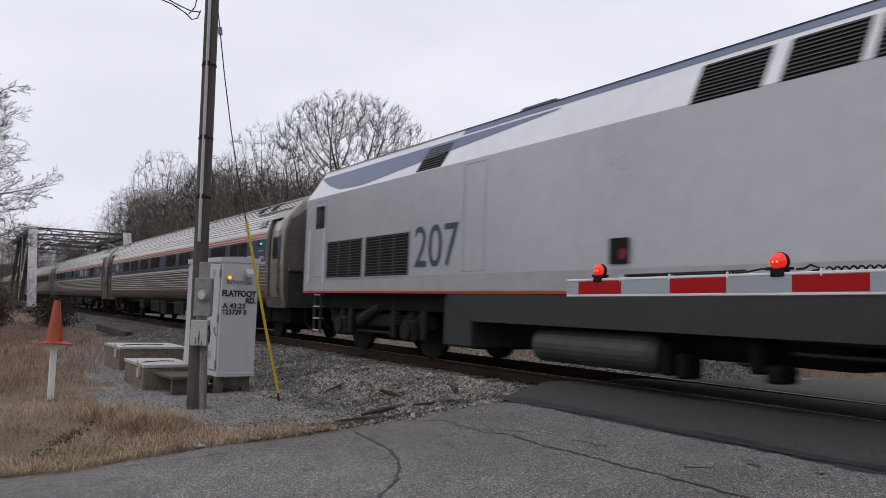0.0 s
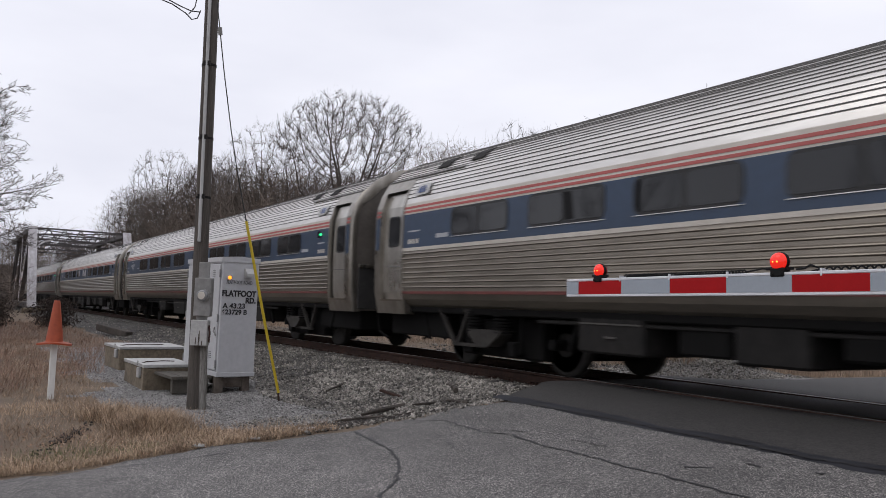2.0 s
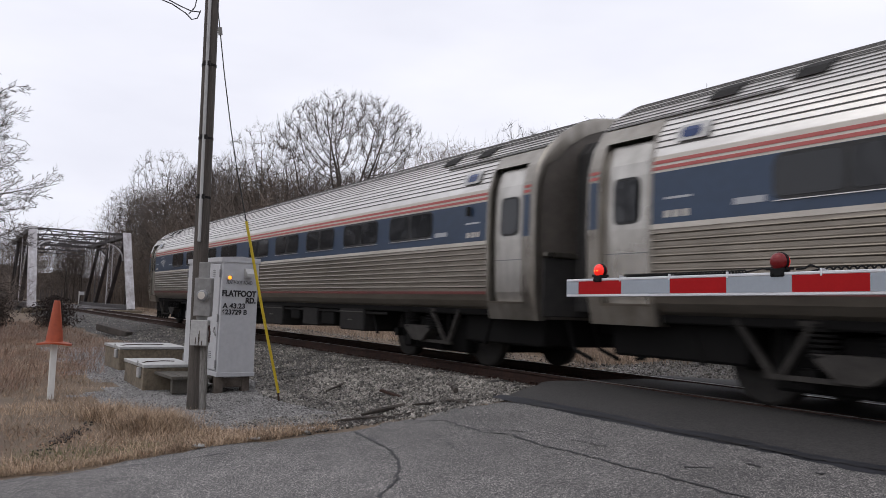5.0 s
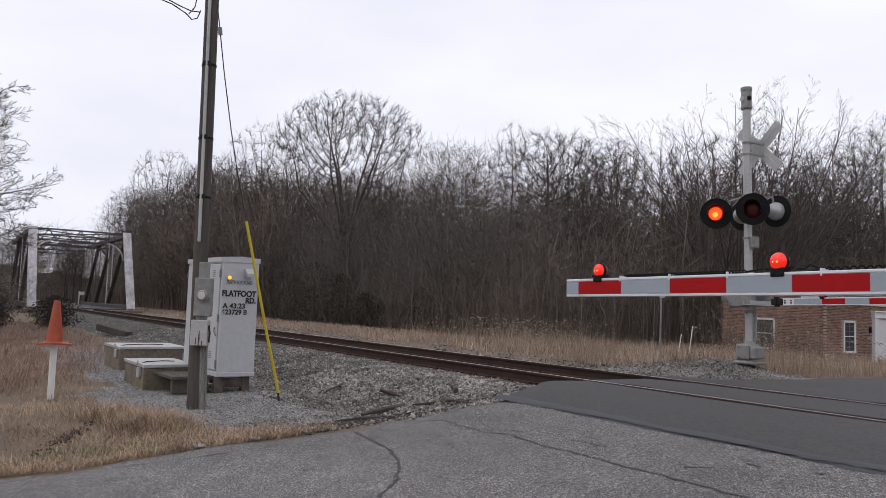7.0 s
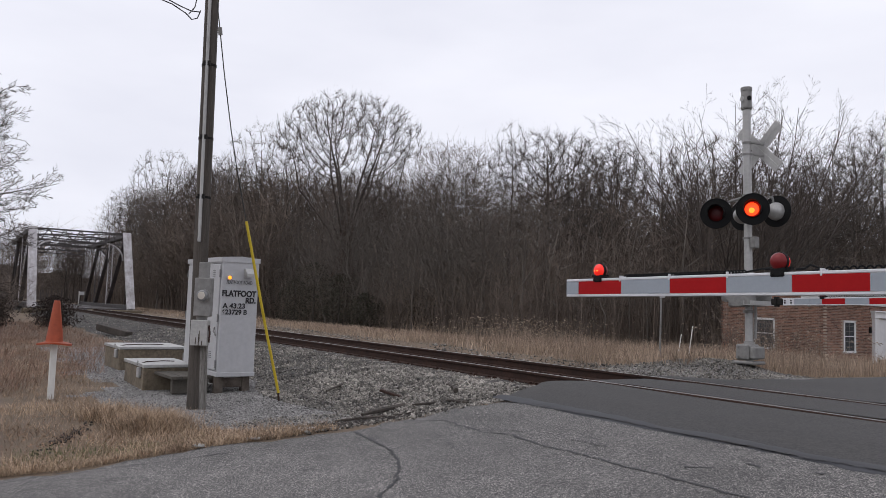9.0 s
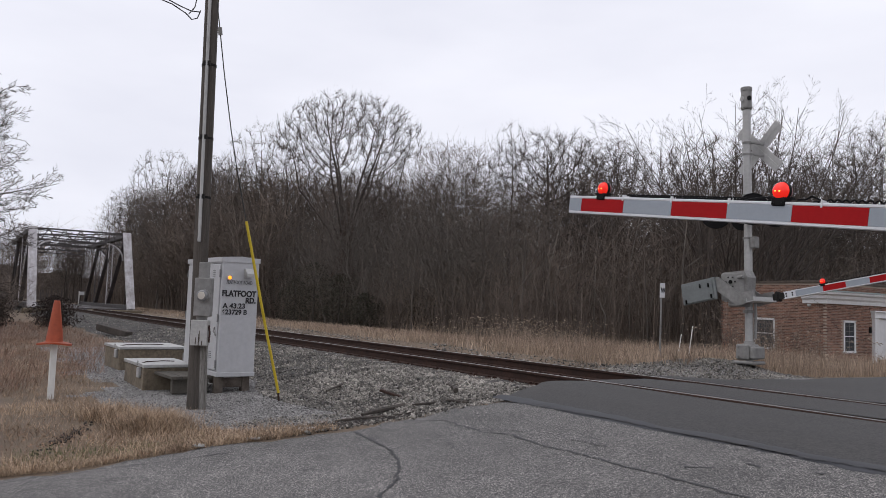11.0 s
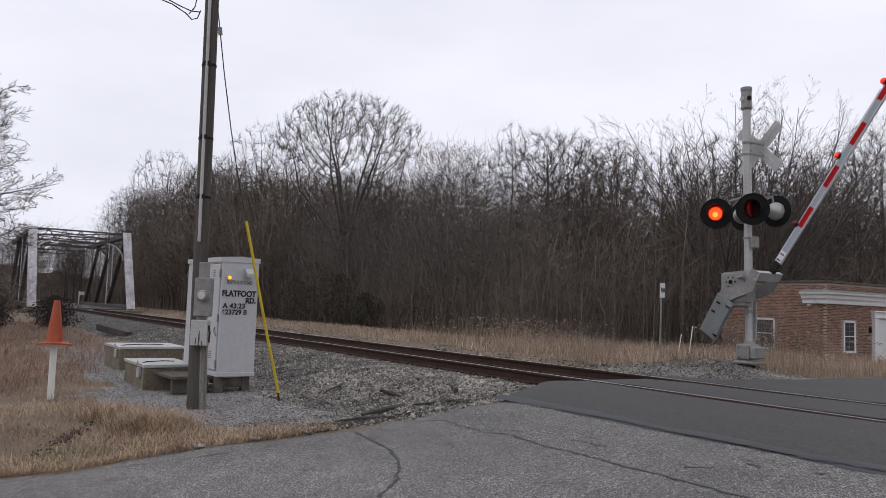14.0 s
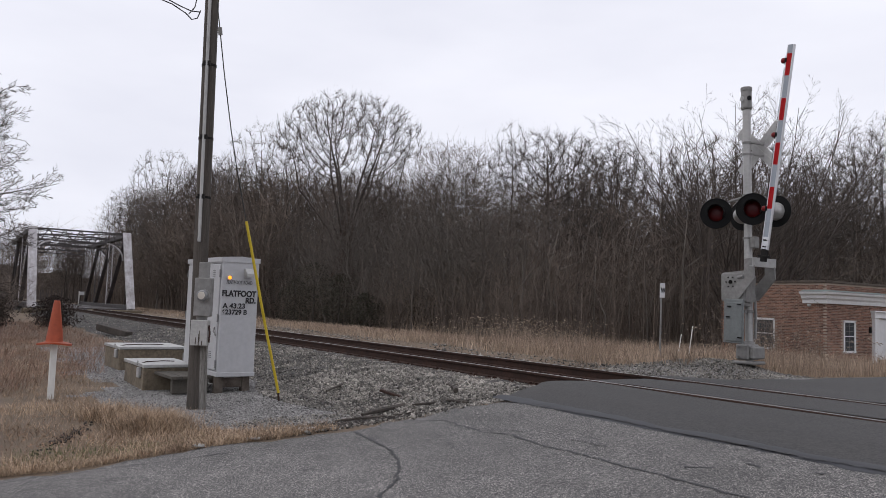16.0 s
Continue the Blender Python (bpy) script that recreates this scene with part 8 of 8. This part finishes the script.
    sticks("thicket", 17000, belt, 3.6, 0.014, "brush", "dense leafless brown thicket under the trees", 0.17, 5)

    def saplings(n):
        P = belt(n)
        P[:, 1] += rng.rand(len(P)) * 12
        return P

    sticks("young_trunks", 620, saplings, 7.2, 0.060, "bark_pale", "upright grey-brown trunks of young trees", 0.07, 5, (0.08, 0.22))
    sticks("saplings", 7400, saplings, 7.6, 0.025, "brush", "slender leafless saplings crowding the wood", 0.10, 10, (0.08, 0.20))

    def deep_wood(n):
        x = -rng.uniform(60, 112, n)
        y = np.maximum(21.0, -x * rng.uniform(0.27, 0.50, n))
        return np.stack([x, y, ground_z(x, y) - 0.1], 1)

    sticks("deep_wood", 2800, deep_wood, 11.5, 0.050, "brush", "deep leafless wood behind the oak", 0.09, 13, (0.05, 0.13))

    def house_wood(n):
        y = rng.uniform(55, 76, n)
        x = -y * rng.uniform(0.48, 0.82, n)
        return np.stack([x, y, ground_z(x, y) - 0.1], 1)

    sticks("house_wood", 1500, house_wood, 11.5, 0.042, "brush", "leafless wood behind the brick building", 0.09, 13, (0.05, 0.13))

    def oak_foot(n):
        y = 21.5 + 8 * rng.rand(n)
        x = -y * np.tan(np.radians(rng.uniform(54, 73, n)))
        return np.stack([x, y, ground_z(x, y) - 0.1], 1)

    sticks("oak_thicket", 1800, oak_foot, 7.4, 0.022, "bark_pale", "dark crowded saplings round the oak's foot", 0.13, 12)

    def bank(n):
        x, y = rng.uniform(-125, -40, n), rng.uniform(-5, 4.5, n)
        keep = (y < 4.3) & ((x < -70) | (y < 1.2 + 0.03 * (-x)))
        return np.stack([x[keep], y[keep], ground_z(x[keep], y[keep]) - 0.1], 1)

    def line_wood(n):
        x = -rng.uniform(68, 150, n)
        y = np.maximum(20.5, -x * rng.uniform(0.15, 0.31, n))
        return np.stack([x, y, ground_z(x, y) - 0.1], 1)

    sticks("line_wood", 1900, line_wood, 10.5, 0.045, "brush", "crowded leafless wood along the line by the bridge", 0.09, 20, (0.05, 0.13))

    def house_side(n):
        x, y = rng.uniform(-22.5, -18.6, n), rng.uniform(26.5, 31, n)
        return np.stack([x, y, ground_z(x, y) - 0.1], 1)

    sticks("house_brush", 170, house_side, 2.3, 0.012, "brush", "thin bare brush before the brick building", 0.25, 6)
    sticks("bank_thicket", 4200, bank, 2.8, 0.018, "brush", "leafless brush on the near river bank", 0.45, 4)

    # Wood added out of view; its reflection darkens the far coaches.
    def near_wood(n):
        x, y = -48 - 125 * rng.rand(n) ** 0.6, -rng.uniform(8, 34, n)
        return np.stack([x, y, ground_z(x, y) - 0.1], 1)

    sticks("near_wood", 1300, near_wood, 14.0, 0.13, "brush", "unseen leafless wood, added to darken reflections in the train", 0.12, 8)

    def far_belt(n):
        x, y = rng.uniform(-200, 60, n), rng.uniform(62, 84, n)
        k = n // 3
        x[:k], y[:k] = rng.uniform(-205, -160, k), rng.uniform(-60, 80, k)
        return np.stack([x, y, -1.5 + 0 * x], 1)

    sticks("far_saplings", 4200, far_belt, 15, 0.050, "brush", "distant crowded leafless trunks", 0.12, 12)

    # fine twigs of the crowns deeper in the wood
    def crowns(name, spots, share, width, label):
        V = []
        for x, y, h in spots:
            n = int(share * h * h)
            u = rng.rand(n) ** 0.85
            z = h * (0.22 + 0.78 * u)
            wide = 0.27 * h * np.sqrt(np.maximum(0.03, 1 - (1.55 * u - 0.62) ** 2))
            a, q = rng.uniform(0, 2 * math.pi, n), np.sqrt(rng.rand(n))
            lobe = 1 + 0.25 * np.sin(3 * a + 7 * u + x) + 0.15 * np.sin(5 * a - 13 * u)
            P = np.stack([x + wide * q * lobe * np.cos(a), y + wide * q * lobe * np.sin(a), z - 1.0 + 0.5 * np.sin(4 * a + x)], 1)
            d = rng.normal(0, 0.55, (n, 3)) + np.stack([q * np.cos(a), q * np.sin(a), 0.75 + 0 * a], 1)
            d *= (rng.uniform(0.5, 1.5, n) / np.linalg.norm(d, axis=1))[:, None]
            w = np.cross(d, rng.normal(0, 1, (n, 3)))
            w *= width / np.linalg.norm(w, axis=1)[:, None]
            V.append(np.stack([P - w, P + w, P + d], 1).reshape(-1, 3))
        V = np.concatenate(V)
        tagged(new(name, quick_mesh(name, V, np.arange(len(V)).reshape(-1, 3), ["brush"])), label, "trees", kind="stuff")

    row = []
    for k in range(44):
        bx, y = -46 - 104 * (k + rng.rand()) / 44, rng.uniform(24, 33)
        h = np.interp(bx, (-170, -141, -108, -80, -62, -46), (21, 22.5, 19.5, 16.2, 13.0, 10.6)) * y / 26
        row.append((bx * y / 26, y, h * rng.uniform(0.78, 0.98)))
    for k in range(24):
        ratio, y = 1.42 + 0.95 * (k + rng.rand()) / 24, rng.uniform(33, 42)
        row.append((-ratio * y, y, y * rng.uniform(0.38, 0.48)))
    crowns("far_crowns", row, 4.0, 0.016, "fine bare crowns deep in the wood along the line")
    row = [(-52 * math.tan(radians(b)) + rng.uniform(-1, 1), 52 + rng.uniform(-4, 6), rng.uniform(13, 16) * w) for b, w in ((58, 1.2), (56, 1.2), (54.5, 1.15), (53, 1.1), (51.5, 1.05), (43, 0.95), (41.5, 0.95), (40, 0.92), (38.5, 0.9), (42, 1.05), (40.8, 1.0), (39.2, 1.0), (37.6, 0.9))]
    crowns("back_crowns", row, 2.8, 0.0125, "fine bare crowns behind the edge of the wood")
    row = [(-rng.uniform(145, 195), -14 + 40 * k / 22, rng.uniform(9.5, 13.5)) for k in range(22)]
    crowns("bank_crowns", row, 10.0, 0.024, "bare crowns across the river")

    # far wood that closes the view
    V, F = [], []
    r2 = random.Random(6)
    i = 0
    ring = [(-190 + 1.3 * k, 86 + 6 * math.sin(k * 0.07)) for k in range(200)]
    ring = [(-215, -140 + 1.2 * k) for k in range(180)] + [(-212 + 2 * k, 78 + 0.7 * k) for k in range(11)] + ring
    for k, (x, y) in enumerate(ring):
        base = (7.0 if k < 180 else 9.0) + 0.9 * math.sin(k * 0.17) + 0.5 * math.sin(k * 0.61)
        V += [(x, y, -6), (x, y, base * 0.6), (x + r2.uniform(-1, 1), y + r2.uniform(-1, 1), base + r2.uniform(-0.4, 0.4))]
    for k in range(len(ring) - 1):
        for j in (0, 1):
            F.append((3 * k + j, 3 * k + 3 + j, 3 * k + 4 + j, 3 * k + 1 + j))
    tagged(new("backdrop", quick_mesh("backdrop", V, F, ["far_wood"])), "distant brown winter wood, lightened for haze", "backdrop", kind="structure")

    # tall weeds between railway and wood
    n = 38000
    x = -9.2 - 50 * rng.rand(n) ** 1.3
    y = 12.35 + 6.4 * rng.rand(n) ** 1.25 + 0.03 * np.abs(x + 10)
    clump = np.sin(x * 0.8 + 0.6 * y) + np.sin(x * 0.31 - y) + 0.7 * np.sin(x * 2.3 + 1.7 * y)
    keep = ((x < -11.6) | (y > 14.2)) & (clump + 2.0 * rng.rand(n) > 0.55)
    x, y, clump = x[keep], y[keep], clump[keep]
    P = np.stack([x, y, ground_z(x, y)], 1)
    tall = clump + 0.9 * rng.rand(len(x)) > 0.6
    blades("rank_grass", P[tall], 0.60, 0.0020, 0.75, "weed", "rank dry buff grass along the far side of the track", 6, "grass",
           vary=np.where(x[tall] < -25, 0.42, 1.0) * (0.85 + 0.30 * np.sin(x[tall] * 1.9 + 1.1 * y[tall]) + 0.25 * np.sin(x[tall] * 4.3 - 2.7 * y[tall]) + 0.12 * np.sin(x[tall] * 9.1 + y[tall])))
    blades("low_grass", P[~tall], 0.30, 0.0045, 0.9, "weed", "low bent dry grass along the far side of the track", 21, "grass")
    n = 4600
    x = -9.6 - 17 * rng.rand(n)
    y = 13.6 + 4.5 * rng.rand(n)
    keep = (np.sin(x * 0.55 + 0.4 * y) + np.sin(x * 1.31 - y) + 1.4 * rng.rand(n) > 0.9)
    x, y = x[keep], y[keep]
    blades("tall_weeds", np.stack([x, y, ground_z(x, y)], 1), 0.86, 0.0022, 0.5, "plume", "tall brown weed stems with pale drooping plumes", 5, "weeds", "plume_head", 0.6)
    n = 18000
    x = -10.5 - 100 * rng.rand(n) ** 1.8
    y = rng.uniform(12.4, 21, n)
    blades("far_grass", np.stack([x, y, ground_z(x, y)], 1), 0.30, 0.008, 0.8, "weed", "short dry grass before the wood", 7)
    n = 9000
    x, y = rng.uniform(-23, -9.0, n), rng.uniform(15, 31, n)
    blades("meadow_grass", np.stack([x, y, ground_z(x, y)], 1), 0.55, 0.005, 0.5, "weed", "rank dry grass before the brick building", 8, "grass")

    # dry grass by the road, with bare patches
    n = 90000
    x = -7.45 - 22 * rng.rand(n) ** 1.9
    y = -2.5 + 6.2 * rng.rand(n)
    wob = 0.5 * np.sin(x * 1.7) + 0.35 * np.sin(x * 3.9 + y * 2)
    gravel = (y > 1.75 + 0.45 * wob + np.clip((x + 9.6) * -0.06, -0.4, 0.5)) & (y > 3.05 - (x + 8.2) * -0.55)
    dense = np.sin(x * 1.1 + 2) * np.sin(y * 1.6 + x * 0.7) + 0.6 * np.sin(3.1 * x - 2.2 * y) + rng.rand(n) * 1.6
    keep = (~gravel) & (dense > 0.15) & (y < 3.6) & (y < 2.6 + (x + 7.4) * -0.55 + 1.2)
    x, y, dd = x[keep], y[keep], dense[keep]
    P = np.stack([x, y, ground_z(x, y)], 1)
    low = rng.rand(len(P)) < 0.8
    blades("dry_grass", P[low], 0.085, 0.0021, 2.0, "blade", "matted dry tan grass beside the road", 15)
    blades("grass_tufts", P[~low & (dd > 0.7)], 0.16, 0.0022, 1.6, "blade", "longer tufts of dry tan grass", 16)
    n = 5000
    cx, cy = rng.choice([-9.05, -9.25, -9.9], n, p=[0.45, 0.35, 0.2]), rng.choice([1.95, 2.05], n)
    x, y = cx + rng.normal(0, 0.16, n), cy + rng.normal(0, 0.17, n) - 0.35 * (cx < -9.5)
    blades("grass_clump", np.stack([x, y, ground_z(x, y)], 1), 0.24, 0.0024, 1.5, "blade", "thick clump of pale dry grass", 17)
    n = 3600
    y = rng.uniform(-2.2, 3.1, n)
    x = -7.52 + 0.10 * np.sin(y * 2.3) + 0.05 * np.sin(y * 7.1 + 1) + rng.normal(0, 0.05, n)
    blades("edge_grass", np.stack([x, y, ground_z(x, y) + 0.01], 1), 0.07, 0.0021, 2.0, "blade", "short dry grass creeping over the road's edge", 23)
    n = 240
    x, y = rng.normal(-8.9, 0.30, n), rng.normal(1.12, 0.05, n)
    y += (x + 8.9) * -0.45
    stones("soil_clods", np.stack([x, y, ground_z(x, y) + 0.004], 1), 0.016, "mud", "dark overturned clods of soil in the grass", 24, 0.5)
    n = 1200
    x, y = rng.normal(-7.9, 0.22, n), rng.normal(1.2, 0.5, n)
    blades("green_grass", np.stack([x, y, ground_z(x, y)], 1)[x < -7.5], 0.07, 0.002, 0.9, "green_blade", "few short green blades at the road's edge", 18)
    n = 26000
    x = -13.2 - 30 * rng.rand(n) ** 1.3
    y = rng.uniform(-4, 4.2, n)
    P = np.stack([x, y, ground_z(x, y)], 1)[(y < np.where(x < -17.9, 4.2, 2.5)) & (x < -13.3 - 1.4 * np.clip(y - 0.9, 0, 3))]
    blades("bank_grass", P, 0.24, 0.0034, 1.4, "red_grass", "rank reddish dry grass before the vaults", 19)
    n = 2600
    x, y = rng.uniform(-10.2, -7.45, n), rng.uniform(0.2, 3.6, n)
    keep = (x < -7.5) & (y < 3.3 + (x + 7.4) * 0.4)
    x, y = x[keep], y[keep]
    m = len(x)
    a = rng.uniform(0, 6.28, m)
    d = np.stack([np.cos(a), np.sin(a), rng.uniform(-0.3, 0.5, m)], 1) * 0.017
    e = np.stack([-np.sin(a), np.cos(a), rng.uniform(-0.3, 0.3, m)], 1) * 0.010
    P = np.stack([x, y, ground_z(x, y) + 0.022], 1)
    V = np.stack([P - d, P + e, P + d, P - e], 1).reshape(-1, 3)
    F = (np.array([(0, 1, 2), (0, 2, 3)])[None] + 4 * np.arange(m)[:, None, None]).reshape(-1, 3)
    tagged(new("leaf_litter", quick_mesh("leaf_litter", V, F, ["leaf"])), "brown fallen leaves along the verge", "leaves", kind="stuff")


build_bridge()
build_house()
build_signs()
build_trees()
build_undergrowth()


# ---- all that moves ----
TRAIN_SPEED, TRAIN_START = 27.958, -17.741


def motions():
    times = [0.5 * i for i in range(33)]
    walk(locomotive, [(t, pose(TRAIN_START + TRAIN_SPEED * t, TRACK_Y, 0)) for t in times])
    for k, car in enumerate(coaches):
        walk(car, [(t, pose(TRAIN_START + TRAIN_SPEED * t - 13.0 - 26.0 * k, TRACK_Y, 0, 0, 0, 180 if k in (1, 4) else 0)) for t in times])
    near = [(0, -0.6), (9.3, -0.6), (9.9, 0.2), (10.4, 2.8), (10.9, 6.5), (11.3, 10.3), (11.5, 14.6), (11.7, 17.9), (12.0, 23.1), (12.5, 29.8), (13.0, 38.5), (13.5, 46), (14, 53), (14.5, 60), (15, 67), (15.5, 74), (16, 81)]
    far = [(0, 0), (9.3, 0), (9.9, 0.8), (10.4, 3.6), (10.9, 7.6), (11.3, 11.4), (11.7, 18.5), (12.0, 25.6), (12.5, 32.0), (13.0, 40.2), (13.5, 47.0), (14, 53.6), (14.5, 59.2), (15, 65.0), (15.5, 72.4), (16, 80.6)]
    walk(near_gate_arm, [(t, near_gate_arm_base @ pose(0, 0, 0, 0, -a, 0)) for t, a in near])
    walk(far_gate_arm, [(t, far_gate_arm_base @ pose(0, 0, 0, 0, -a, 0)) for t, a in far])
    shaft = far_crank.matrix_basis.copy()
    walk(far_crank, [(t, shaft @ pose(0, 0, 0, 0, -1.09 * a, 0)) for t, a in far])
    blink = lambda start, period, on: [(start + period * k, start + period * k + on) for k in range(-12, 14)]
    flash(head_lenses[0], blink(11.91, 1.337, 0.80), 15.9)
    flash(head_lenses[1], blink(12.63, 1.337, 0.74), 15.86)
    flash(near_lamps[1], blink(11.83, 1.331, 0.87), 99)
    flash(far_lamps[0], blink(11.88, 1.337, 0.67), 15.7)
    flash(far_lamps[1], blink(12.55, 1.337, 0.67), 15.7)
    flash(far_lamps[2], [(0, 15.7)], 15.7)


def flash(lens, spans, end):
    """A lens turns its lit face to the road while it flashes, and its dark face between."""
    rest = lens.matrix_basis.copy()
    state = lambda t: any(a <= t < b for a, b in spans) and t < end
    rows, angle, was = [], 0.0, state(0.0)
    angle = 0.0 if was else 180.0
    rows.append((0.0, angle))
    for i in range(1, 480):
        t = i / FPS
        now = state(t)
        if now != was and t < 15.9:
            rows.append((t - 1 / FPS, angle))
            goal = angle + 180
            rows.append((t, angle + 60))
            rows.append((t + 1 / FPS, angle + 120))
            rows.append((t + 2 / FPS, goal))
            angle, was = goal, now
    rows.append((16.0, angle))
    clean = []
    for t, a in rows:
        if not clean or t > clean[-1][0] + 0.5 / FPS:
            clean.append((t, a))
    walk(lens, [(t, rest @ pose(0, 0, 0, 0, 0, a)) for t, a in clean])


motions()
